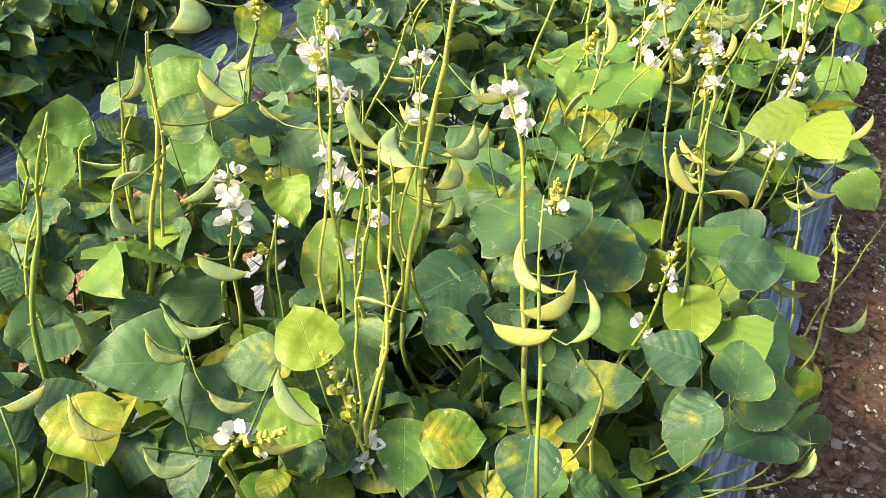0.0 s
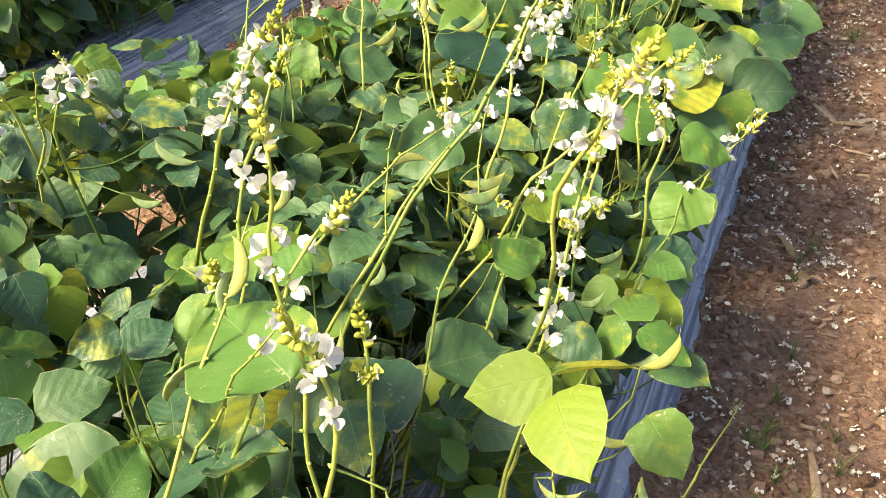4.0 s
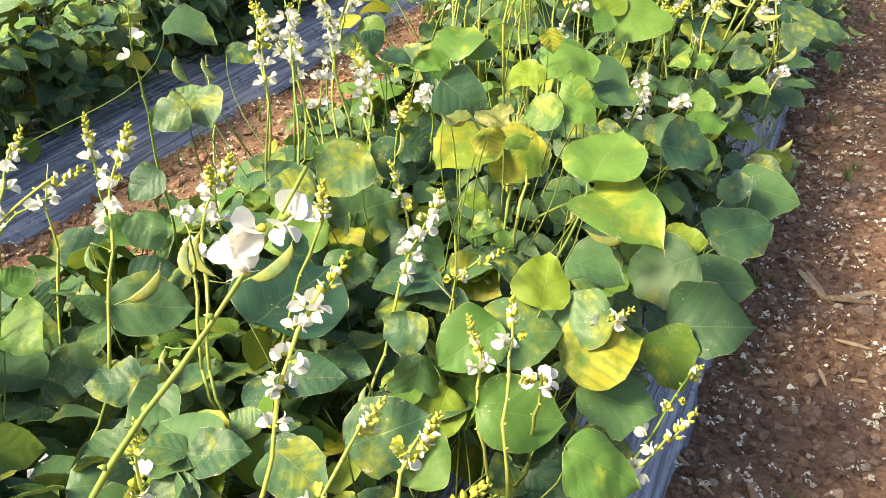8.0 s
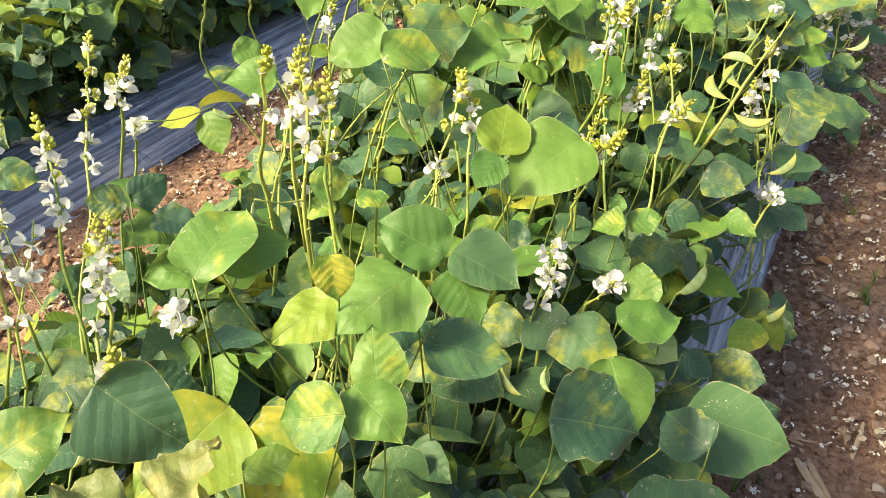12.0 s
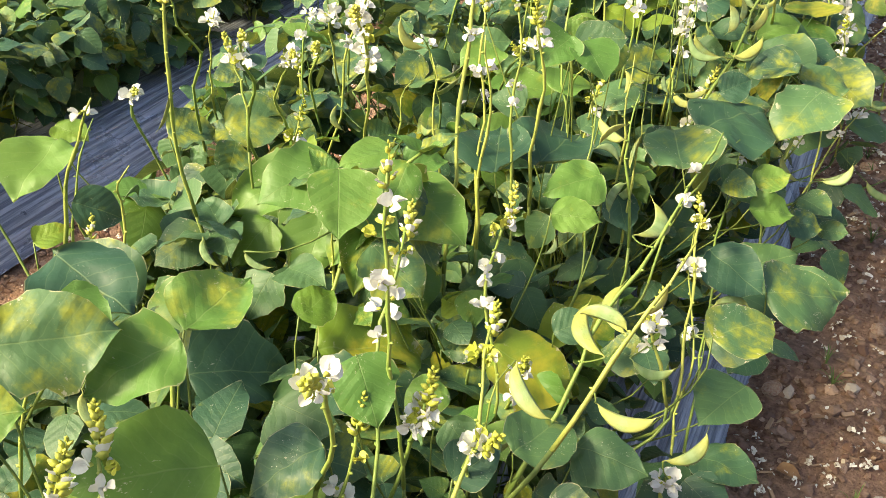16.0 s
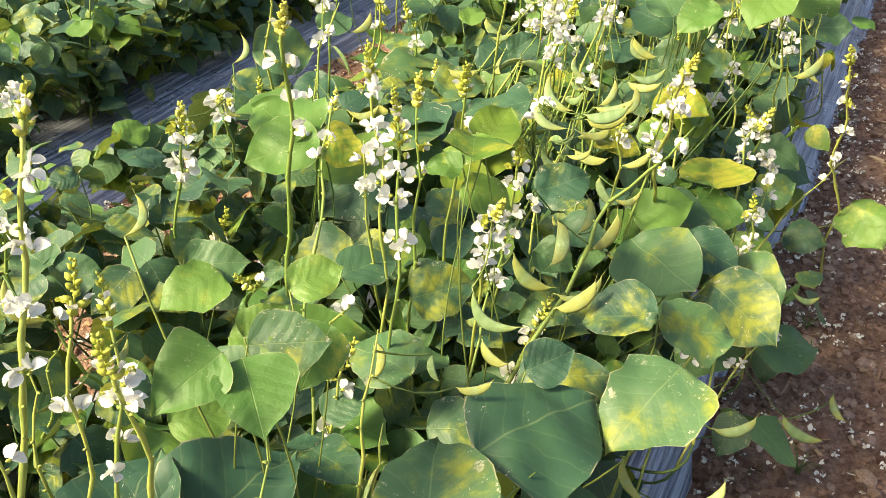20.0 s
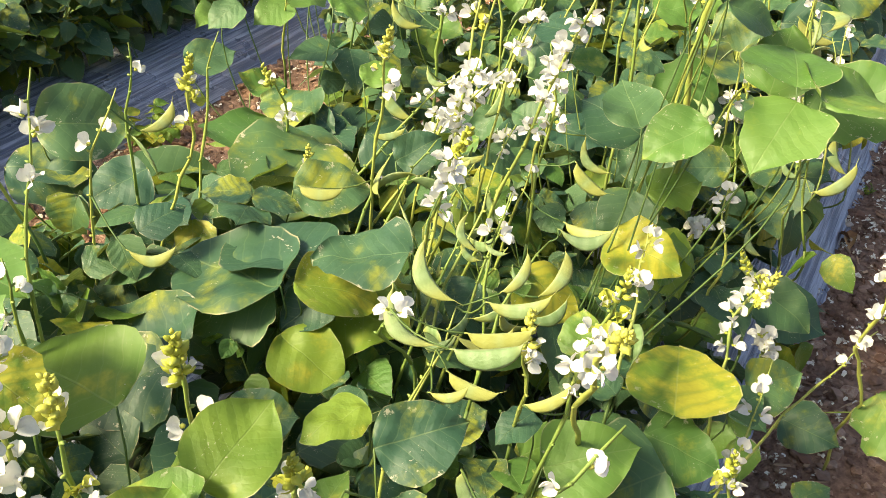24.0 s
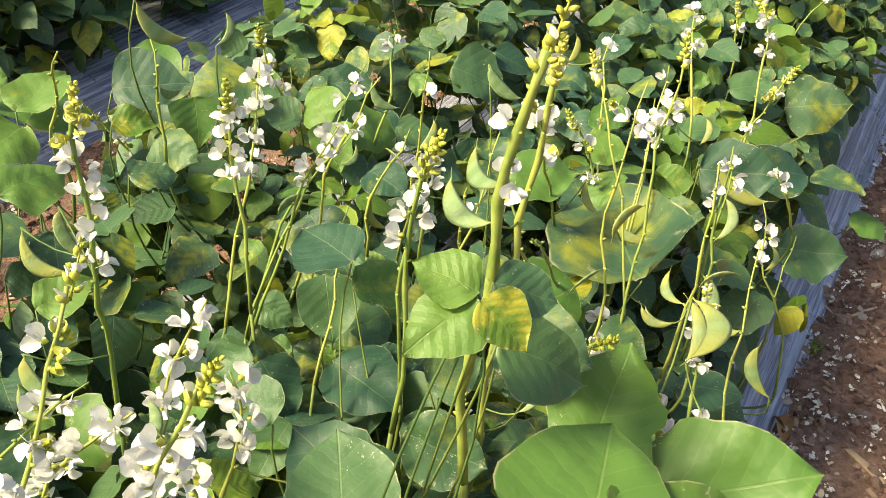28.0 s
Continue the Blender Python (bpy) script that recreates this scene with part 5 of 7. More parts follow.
stalk(-0.051, 3.721, 0.400, -0.087, 3.758, 0.510, 8, 0, 1, seed=141)
stalk(-0.043, 3.747, 0.400, -0.091, 4.003, 0.530, 7, 0, 1, seed=142)
stalk(-0.214, 4.062, 0.400, -0.219, 4.143, 0.600, 0, 2, 0, seed=143)
stalk(-0.219, 4.309, 0.420, -0.242, 4.597, 0.630, 9, 2, 0, seed=144)
stalk(-0.044, 4.452, 0.200, -0.000, 4.705, 0.400, 6, 0, 1, seed=145)
stalk(-0.005, 4.608, 0.200, 0.081, 4.787, 0.380, 5, 0, 0, seed=146)
stalk(-0.548, 4.098, 0.550, -0.543, 4.038, 0.700, 2, 1, 0, seed=147)
stalk(-0.901, 3.949, 0.550, -0.770, 3.837, 0.780, 4, 0, 0, seed=148)
stalk(-0.741, 4.016, 0.550, -0.654, 3.911, 0.720, 0, 0, 1, seed=149)
stalk(-0.768, 4.133, 0.550, -0.699, 4.017, 0.740, 6, 0, 0, seed=150)
pod(-0.026, 3.597, 0.431, -55, -35, 36, 0.066, 0)
pod(-0.575, 3.523, 0.634, -116, 39, 14, 0.044, 3)
pod(-0.224, 4.482, 0.602, -89, 37, 59, 0.074, 0)
pod(-0.588, 4.048, 0.728, -75, 55, 50, 0.069, 2)
pod(-0.536, 4.093, 0.608, -51, -35, 59, 0.042, 5)
pod(-0.537, 3.546, 0.610, -80, 30, 43, 0.041, 3)
pod(-0.272, 3.851, 0.491, -23, -32, 29, 0.034, 2)
pod(0.034, 4.631, 0.280, -80, -31, 63, 0.075, 3)
pod(-0.574, 3.306, 0.573, -101, 56, 18, 0.056, 1)
# along the bed near y = 4.1
leaf(-0.303, 4.029, 0.742, 158, 18, 0.076, -28, "pale")
leaf(-0.321, 4.079, 0.717, -45, -32, 0.050, 44, "pale")
leaf(-0.314, 4.074, 0.714, -71, -9, 0.078, 49, "green")
leaf(-0.291, 4.039, 0.733, -132, 19, 0.079, -2, "pale")
leaf(0.018, 4.394, 0.566, 157, 14, 0.128, -9, "green")
leaf(-0.136, 4.312, 0.568, -56, -23, 0.059, 51, "green")
leaf(-0.261, 4.473, 0.745, -8, -26, 0.071, 20, "yellow")
leaf(-0.248, 4.443, 0.751, 83, 1, 0.059, -20, "pale")
leaf(-0.426, 3.725, 0.638, -108, 16, 0.128, 8, "pale")
leaf(-0.465, 3.794, 0.641, 135, 1, 0.080, -5, "pale")
leaf(-0.453, 3.794, 0.620, -45, 1, 0.066, 26, "pale")
leaf(-0.710, 4.603, 0.671, -89, -8, 0.128, 0, "pale")
leaf(-0.414, 4.376, 0.576, -30, -5, 0.083, 13, "green")
leaf(-0.795, 4.239, 0.555, -54, 8, 0.082, 31, "green")
leaf(-0.160, 4.825, 0.484, -58, -18, 0.101, 31, "pale")
leaf(-0.045, 4.170, 0.495, -62, -9, 0.060, 25, "pale")
leaf(-0.039, 4.134, 0.465, -67, 7, 0.073, 40, "pale")
leaf(0.013, 4.194, 0.426, -75, 11, 0.062, 41, "green")
leaf(0.061, 4.267, 0.375, -94, -12, 0.048, 25, "green")
leaf(0.022, 4.281, 0.421, -118, 1, 0.062, 12, "green")
leaf(-0.081, 4.146, 0.504, -108, 8, 0.055, 27, "green")
leaf(-0.578, 4.128, 0.539, -89, 29, 0.078, 27, "green")
leaf(-0.339, 4.205, 0.511, -35, -19, 0.057, 16, "green")
leaf(-0.727, 3.929, 0.503, -36, 5, 0.064, 9, "green")
leaf(-0.839, 4.033, 0.536, 99, -26, 0.064, -25, "green")
leaf(-0.308, 4.142, 0.486, 163, 10, 0.075, -19, "green")
leaf(-0.222, 4.639, 0.556, -96, 8, 0.080, 19, "green")
leaf(-0.660, 4.050, 0.499, -26, -2, 0.060, 38, "green")
leaf(-0.432, 4.186, 0.543, 95, -11, 0.069, -34, "green")
leaf(-0.900, 4.121, 0.511, -63, 22, 0.059, 19, "green")
leaf(-0.162, 4.508, 0.529, 132, 16, 0.066, -35, "green")
leaf(-0.453, 3.768, 0.551, 140, 1, 0.073, -10, "green")
stalk(-0.344, 3.894, 0.400, -0.366, 3.977, 0.800, 6, 0, 1, seed=151)
stalk(-0.403, 3.806, 0.450, -0.422, 3.991, 0.950, 11, 0, 1, seed=152, thick=1.4)
stalk(-0.374, 4.239, 0.500, -0.445, 4.435, 0.780, 3, 0, 1, seed=153)
stalk(-0.390, 4.426, 0.500, -0.394, 4.421, 0.750, 5, 0, 0, seed=154)
stalk(-0.300, 4.290, 0.450, -0.300, 4.339, 0.840, 13, 0, 1, seed=155)
stalk(-0.338, 4.509, 0.500, -0.302, 4.510, 0.800, 2, 0, 1, seed=156)
stalk(-0.251, 4.412, 0.450, -0.198, 4.370, 0.730, 13, 0, 1, seed=157)
stalk(-0.732, 4.004, 0.450, -0.630, 4.042, 0.800, 11, 0, 1, seed=158)
stalk(-0.248, 4.117, 0.450, -0.257, 4.206, 0.660, 0, 0, 0, seed=159)
stalk(-0.145, 3.971, 0.400, -0.076, 4.192, 0.550, 0, 0, 0, seed=160)
stalk(-0.961, 4.411, 0.600, -0.821, 4.281, 0.800, 9, 0, 0, seed=161)
stalk(-0.768, 4.625, 0.550, -0.621, 4.439, 0.760, 9, 0, 1, seed=162)
stalk(-0.020, 4.234, 0.300, -0.007, 4.380, 0.500, 2, 0, 1, seed=163)
stalk(0.021, 4.566, 0.300, 0.004, 5.144, 0.460, 10, 0, 0, seed=164)
stalk(-0.639, 4.046, 0.450, -0.584, 4.091, 0.620, 0, 0, 0, seed=165)
stalk(-0.807, 4.077, 0.500, -0.783, 4.100, 0.700, 5, 0, 0, seed=166)
stalk(-0.575, 4.572, 0.550, -0.590, 4.597, 0.720, 2, 0, 0, seed=167)
stalk(-0.137, 4.959, 0.480, -0.169, 5.126, 0.600, 6, 1, 0, seed=168)
stalk(-0.775, 4.177, 0.550, -0.689, 4.132, 0.720, 3, 0, 0, seed=169)
pod(-0.487, 4.118, 0.760, -7, -58, 28, 0.048, 5)
pod(-0.627, 3.955, 0.633, -21, -46, 49, 0.048, 3)
pod(-0.600, 3.894, 0.543, -48, -14, 52, 0.064, 2)
pod(0.044, 4.330, 0.432, -69, -33, 46, 0.065, 2)
pod(-0.022, 4.329, 0.469, -118, 43, 33, 0.056, 3)
pod(-0.151, 4.435, 0.590, -56, -17, 60, 0.068, 5)
pod(-0.196, 4.301, 0.669, -93, 31, 61, 0.072, 5)
pod(-0.171, 4.655, 0.639, -109, 50, 64, 0.050, 4)
pod(-0.149, 4.648, 0.613, -70, -19, 67, 0.045, 5)
pod(-0.243, 4.839, 0.652, -70, -14, 60, 0.070, 3)
pod(0.118, 4.784, 0.216, -90, 24, 62, 0.081, 3)
pod(0.183, 4.808, 0.263, -138, 33, 41, 0.048, 4)
pod(-0.278, 4.234, 0.618, -161, 54, 178, 0.044, 1)
pod(-0.642, 3.933, 0.620, -135, 62, -3, 0.046, 2)
pod(-0.216, 4.245, 0.614, -132, 57, 26, 0.033, 4)
pod(-0.180, 4.225, 0.596, -64, -10, 58, 0.043, 1)
# along the bed near y = 4.6
leaf(-0.938, 4.914, 0.609, -35, 8, 0.128, 46, "green")
leaf(-0.967, 4.877, 0.555, -56, 5, 0.128, 26, "green")
leaf(-0.242, 4.605, 0.530, -87, 17, 0.065, 38, "green")
leaf(-0.277, 4.695, 0.568, -51, -15, 0.089, 37, "green")
leaf(-0.449, 4.461, 0.565, -82, 23, 0.075, 33, "green")
leaf(-0.478, 4.295, 0.560, -30, 0, 0.081, -5, "green")
leaf(-0.411, 4.259, 0.550, -34, 0, 0.098, 4, "pale")
leaf(0.138, 5.323, 0.324, -131, 26, 0.111, 40, "pale")
leaf(-0.245, 5.719, 0.551, 135, 29, 0.128, -52, "pale")
leaf(-0.172, 6.390, 0.395, -51, -5, 0.128, 22, "green")
leaf(-0.306, 5.432, 0.522, -84, 3, 0.091, 60, "green")
leaf(-0.762, 4.418, 0.544, -10, -10, 0.072, 24, "green")
leaf(-0.711, 4.476, 0.521, -24, 1, 0.079, 12, "green")
leaf(-0.576, 5.149, 0.597, -81, 23, 0.088, 39, "green")
leaf(-0.387, 4.591, 0.490, -27, -16, 0.074, 28, "green")
leaf(-0.361, 4.444, 0.472, -27, -19, 0.051, 18, "green")
leaf(-0.017, 5.157, 0.391, -49, -13, 0.081, 37, "green")
leaf(-0.056, 5.387, 0.391, -109, 13, 0.096, 21, "green")
leaf(-0.282, 4.576, 0.465, -129, 24, 0.071, 2, "green")
leaf(-1.089, 5.354, 0.499, -29, -2, 0.097, 26, "green")
stalk(-0.494, 4.340, 0.450, -0.390, 4.280, 0.940, 4, 0, 1, seed=170, thick=1.4)
stalk(-0.366, 4.373, 0.450, -0.399, 4.451, 0.830, 13, 0, 1, seed=171)
stalk(-0.359, 4.427, 0.400, -0.327, 4.435, 0.810, 4, 0, 1, seed=172)
stalk(-0.773, 4.754, 0.600, -0.674, 4.648, 0.890, 3, 0, 1, seed=173)
stalk(-0.598, 4.587, 0.500, -0.606, 4.680, 0.860, 4, 0, 0, seed=174)
stalk(-0.735, 4.982, 0.500, -0.695, 5.013, 0.760, 0, 0, 0, seed=175)
stalk(-0.685, 4.367, 0.500, -0.576, 4.315, 0.790, 13, 0, 1, seed=176)
stalk(-0.274, 4.530, 0.450, -0.241, 4.536, 0.710, 8, 0, 1, seed=177)
stalk(-0.178, 4.404, 0.500, -0.059, 4.685, 0.720, 3, 0, 0, seed=178, thick=1.5)
stalk(-0.413, 5.123, 0.500, -0.366, 5.049, 0.790, 15, 0, 0, seed=179)
stalk(-0.366, 5.239, 0.500, -0.358, 5.246, 0.730, 9, 0, 0, seed=180)
stalk(-0.343, 4.876, 0.500, -0.283, 4.732, 0.700, 5, 0, 0, seed=181)
stalk(-0.168, 4.775, 0.400, -0.120, 4.849, 0.710, 11, 0, 1, seed=182)
stalk(0.011, 4.878, 0.300, 0.008, 4.900, 0.500, 6, 0, 1, seed=183)
stalk(0.047, 4.802, 0.250, 0.013, 4.776, 0.400, 9, 0, 0, seed=184)
stalk(-0.045, 5.272, 0.350, -0.054, 5.268, 0.490, 11, 0, 1, seed=185)
stalk(-0.142, 5.533, 0.400, -0.228, 5.798, 0.500, 6, 0, 0, seed=186)
stalk(-0.064, 5.677, 0.350, -0.104, 5.781, 0.560, 8, 0, 1, seed=187)
stalk(-0.000, 5.096, 0.300, 0.112, 5.356, 0.400, 2, 0, 0, seed=188)
stalk(-0.539, 4.328, 0.500, -0.481, 4.294, 0.600, 1, 0, 1, seed=189)
stalk(-0.397, 4.329, 0.500, -0.350, 4.293, 0.600, 2, 0, 0, seed=190)
stalk(-0.780, 4.923, 0.550, -0.722, 4.896, 0.780, 1, 1, 0, seed=191)
stalk(-0.264, 4.862, 0.480, -0.238, 4.981, 0.640, 0, 2, 0, seed=192)
stalk(-0.290, 4.705, 0.420, -0.281, 4.854, 0.620, 0, 2, 0, seed=193)
stalk(-0.333, 4.740, 0.420, -0.278, 4.809, 0.600, 0, 0, 0, seed=194)
pod(-0.323, 4.862, 0.687, -117, 43, 32, 0.078, 2)
pod(-0.238, 4.785, 0.655, -65, -8, 59, 0.069, 4)
pod(-0.165, 4.561, 0.600, 2, -45, 13, 0.057, 3)
pod(-0.169, 4.489, 0.660, -167, 35, 173, 0.068, 4)
pod(-0.140, 4.533, 0.598, -31, -42, 48, 0.065, 1)
pod(-0.132, 4.383, 0.607, -43, -25, 45, 0.064, 4)
pod(-0.725, 4.599, 0.731, -5, -53, 29, 0.049, 5)
pod(-0.563, 4.403, 0.811, -72, 51, 41, 0.027, 4)
pod(-0.559, 4.378, 0.791, -81, 47, 43, 0.031, 5)
pod(-0.675, 4.848, 0.705, -30, -33, 57, 0.054, 0)
pod(-0.252, 4.782, 0.605, -83, 10, 61, 0.059, 4)
pod(-0.178, 4.795, 0.587, -58, -28, 52, 0.054, 1)
pod(-0.651, 4.780, 0.597, -63, -6, 60, 0.062, 2)
pod(0.085, 5.003, 0.303, -79, 6, 51, 0.050, 2)
pod(-0.300, 4.894, 0.668, -88, 33, 57, 0.030, 0)
pod(-0.304, 5.259, 0.622, -103, 42, 59, 0.065, 5)
pod(-0.080, 6.156, 0.422, -160, 67, -175, 0.048, 5)
pod(-0.089, 5.413, 0.467, -130, 41, 32, 0.050, 2)
pod(-0.262, 5.088, 0.597, -86, -5, 60, 0.067, 1)
pod(-0.236, 4.661, 0.560, -87, 41, 52, 0.030, 5)
# along the bed near y = 5.1
leaf(-0.101, 5.334, 0.704, 0, -49, 0.096, 14, "pale")
leaf(-0.053, 5.335, 0.691, -67, -26, 0.127, 36, "pale")
leaf(-0.232, 5.263, 0.640, 89, -25, 0.093, -32, "green")
leaf(-0.158, 4.885, 0.585, 21, -35, 0.053, -7, "pale")
leaf(-0.337, 4.778, 0.521, 149, 2, 0.077, 8, "yellow")
leaf(-0.804, 4.969, 0.560, 154, 12, 0.098, -22, "green")
leaf(-0.476, 5.061, 0.626, -43, -26, 0.065, 44, "green")
leaf(-0.219, 5.296, 0.544, -48, -8, 0.082, 23, "yellow")
leaf(-0.063, 5.477, 0.317, -87, 15, 0.126, 28, "green")
leaf(0.032, 5.294, 0.247, -103, -4, 0.085, 41, "green")
leaf(-0.906, 5.303, 0.661, 158, 19, 0.064, -27, "green")
leaf(-0.857, 5.360, 0.657, 162, 13, 0.067, -30, "pale")
leaf(-0.361, 5.601, 0.607, -92, 13, 0.065, 24, "green")
leaf(-0.395, 5.828, 0.595, -53, -6, 0.097, 26, "pale")
leaf(-0.426, 5.216, 0.589, -91, 18, 0.058, 21, "green")
leaf(-0.327, 5.004, 0.537, 170, 36, 0.059, -30, "green")
leaf(-0.150, 5.504, 0.502, 117, 3, 0.073, -51, "green")
leaf(-0.025, 5.102, 0.395, -32, -9, 0.059, 24, "green")
leaf(-0.192, 4.871, 0.505, 152, 11, 0.053, 3, "green")
leaf(-0.106, 5.302, 0.421, -134, 1, 0.089, -3, "green")
leaf(-0.131, 4.957, 0.490, 75, -27, 0.044, -25, "green")
leaf(-0.696, 5.329, 0.570, -21, -18, 0.065, 17, "pale")
leaf(-0.392, 5.335, 0.574, 78, -11, 0.062, -34, "green")
leaf(-0.402, 5.068, 0.578, 97, -4, 0.044, -3, "green")
stalk(-0.505, 5.050, 0.500, -0.444, 4.986, 0.810, 3, 0, 1, seed=195)
stalk(-0.388, 4.972, 0.500, -0.305, 4.885, 0.780, 9, 0, 1, seed=196)
stalk(-0.401, 4.926, 0.350, -0.424, 5.172, 0.830, 11, 0, 1, seed=197)
stalk(-0.385, 5.041, 0.450, -0.263, 5.118, 0.870, 15, 0, 1, seed=198)
stalk(-0.331, 5.157, 0.500, -0.320, 5.136, 0.790, 9, 0, 0, seed=199)
stalk(-0.282, 4.897, 0.400, -0.290, 4.990, 0.680, 4, 0, 0, seed=200)
stalk(-0.137, 4.857, 0.500, -0.073, 4.672, 0.810, 7, 0, 1, seed=201, thick=1.3)
stalk(-0.109, 5.275, 0.400, -0.121, 5.340, 0.560, 5, 0, 0, seed=202)
stalk(-0.173, 5.363, 0.420, -0.149, 5.360, 0.480, 8, 0, 0, seed=203)
stalk(-0.037, 5.081, 0.350, -0.037, 5.174, 0.530, 9, 0, 1, seed=204)
stalk(0.011, 5.246, 0.300, -0.016, 5.187, 0.460, 11, 0, 0, seed=205)
stalk(-0.044, 5.517, 0.350, -0.074, 5.404, 0.720, 7, 0, 1, seed=206)
stalk(-0.017, 5.583, 0.350, -0.053, 5.590, 0.560, 6, 0, 0, seed=207)
stalk(0.114, 5.384, 0.100, 0.088, 5.157, 0.670, 11, 0, 1, seed=208, thick=1.2)
stalk(-0.724, 4.872, 0.450, -0.637, 4.892, 0.760, 3, 0, 1, seed=209)
stalk(-0.758, 4.815, 0.450, -0.683, 4.834, 0.760, 2, 0, 0, seed=210)
stalk(-0.269, 5.750, 0.500, -0.232, 5.509, 0.750, 0, 0, 0, seed=211)
stalk(-0.279, 5.719, 0.500, -0.251, 5.520, 0.750, 0, 0, 0, seed=212)
stalk(-0.382, 5.701, 0.500, -0.353, 5.621, 0.700, 1, 0, 0, seed=213)
stalk(-0.213, 4.867, 0.450, -0.196, 4.833, 0.630, 4, 0, 1, seed=214)
stalk(-0.422, 5.188, 0.500, -0.375, 5.247, 0.790, 9, 0, 0, seed=215)
stalk(-0.059, 6.242, 0.400, -0.107, 6.158, 0.550, 4, 0, 0, seed=216)
stalk(-0.456, 5.090, 0.420, -0.366, 5.055, 0.660, 0, 1, 0, seed=217)
stalk(-0.358, 5.107, 0.450, -0.309, 5.091, 0.660, 2, 1, 0, seed=218)
stalk(-0.361, 5.002, 0.400, -0.293, 5.002, 0.600, 0, 1, 0, seed=219)
stalk(-0.443, 4.954, 0.380, -0.421, 4.975, 0.500, 3, 0, 0, seed=220)
pod(-0.220, 4.721, 0.692, -71, -14, 50, 0.069, 4)
pod(-0.248, 4.739, 0.615, -64, -14, 44, 0.041, 0)
pod(-0.313, 4.785, 0.682, -108, 35, 34, 0.076, 5)
pod(-0.230, 4.906, 0.593, -44, -14, 54, 0.056, 2)
pod(-0.243, 4.871, 0.641, -21, -44, 42, 0.054, 3)
pod(-0.233, 4.989, 0.654, -77, -10, 49, 0.065, 2)
pod(-0.259, 5.094, 0.677, -90, 35, 55, 0.058, 4)
pod(-0.286, 4.878, 0.718, -125, 54, 20, 0.044, 5)
pod(-0.227, 4.937, 0.599, -15, -43, 33, 0.063, 0)
pod(-0.549, 4.957, 0.621, -62, 3, 46, 0.060, 4)
pod(-0.295, 4.809, 0.597, -47, -9, 35, 0.040, 1)
pod(-0.083, 5.349, 0.467, -118, 39, 43, 0.054, 4)
pod(-0.032, 5.545, 0.474, -51, -36, 51, 0.087, 3)
pod(-0.086, 5.561, 0.514, -94, 38, 55, 0.047, 2)
pod(-0.516, 5.074, 0.646, -54, -10, 57, 0.044, 1)
pod(-0.614, 5.278, 0.738, -84, 36, 45, 0.062, 2)
pod(-0.375, 5.008, 0.675, -53, -21, 46, 0.029, 4)
pod(-0.187, 6.154, 0.524, -79, 27, 66, 0.104, 3)
pod(-0.293, 4.938, 0.643, -85, 11, 32, 0.029, 3)
pod(-0.260, 4.939, 0.627, -98, 26, 46, 0.031, 5)
pod(-0.492, 5.163, 0.710, -92, 33, 48, 0.038, 2)
# along the bed near y = 5.6
leaf(-0.191, 5.357, 0.781, -95, 1, 0.076, 47, "green")
leaf(-0.551, 5.608, 0.597, -114, 21, 0.093, 37, "green")
leaf(-0.809, 5.706, 0.626, -134, 48, 0.071, -9, "pale")
leaf(-0.798, 5.615, 0.605, -85, 8, 0.070, 39, "green")
leaf(-0.268, 6.101, 0.494, -75, -12, 0.062, 46, "pale")
leaf(-0.238, 6.268, 0.458, -63, 11, 0.085, 3, "green")
leaf(-0.234, 6.063, 0.474, -90, -11, 0.062, 55, "green")
leaf(-0.315, 5.491, 0.541, -36, -15, 0.067, 34, "green")
leaf(-0.986, 5.560, 0.658, 149, 11, 0.078, -56, "pale")
leaf(-0.938, 5.528, 0.637, 9, -16, 0.097, -1, "pale")
leaf(-0.819, 5.382, 0.520, -40, 0, 0.051, 42, "green")
leaf(-0.978, 5.339, 0.619, -179, -2, 0.062, -22, "pale")
leaf(-0.770, 5.291, 0.510, -71, 18, 0.066, 19, "green")
leaf(-0.109, 5.783, 0.411, -78, -12, 0.084, 3, "green")
leaf(-0.581, 5.543, 0.489, -83, 21, 0.053, 42, "green")
leaf(-0.248, 5.680, 0.481, -54, 1, 0.064, 37, "green")
leaf(-0.397, 5.657, 0.509, 154, 19, 0.054, -22, "green")
leaf(-0.460, 5.241, 0.495, -30, -12, 0.051, 5, "green")
leaf(-0.719, 5.819, 0.570, 110, -21, 0.057, -40, "green")
leaf(-1.004, 5.789, 0.606, -91, 8, 0.095, 11, "pale")
leaf(-0.880, 5.862, 0.594, -56, 27, 0.061, 46, "green")
leaf(-0.583, 5.794, 0.549, -104, -2, 0.067, 20, "green")
stalk(-0.551, 5.293, 0.500, -0.541, 5.293, 0.870, 16, 0, 1, seed=221, thick=1.2)
stalk(-0.526, 5.468, 0.550, -0.554, 5.485, 0.790, 12, 0, 1, seed=222)
stalk(-0.341, 5.485, 0.500, -0.313, 5.454, 0.830, 4, 0, 1, seed=223)
stalk(-0.238, 5.468, 0.500, -0.221, 5.471, 0.930, 4, 0, 1, seed=224, thick=1.6)
stalk(-0.128, 5.916, 0.400, -0.155, 6.013, 0.630, 3, 0, 0, seed=225)
stalk(-0.335, 5.882, 0.500, -0.337, 5.743, 0.750, 4, 0, 1, seed=226)
stalk(-0.816, 5.494, 0.600, -0.644, 5.372, 0.860, 0, 0, 0, seed=227)
stalk(-0.897, 5.393, 0.500, -0.830, 5.322, 0.700, 0, 0, 0, seed=228)
stalk(-0.757, 5.593, 0.600, -0.780, 5.612, 0.750, 0, 1, 0, seed=229)
stalk(-0.566, 5.522, 0.500, -0.533, 5.700, 0.760, 6, 0, 0, seed=230)
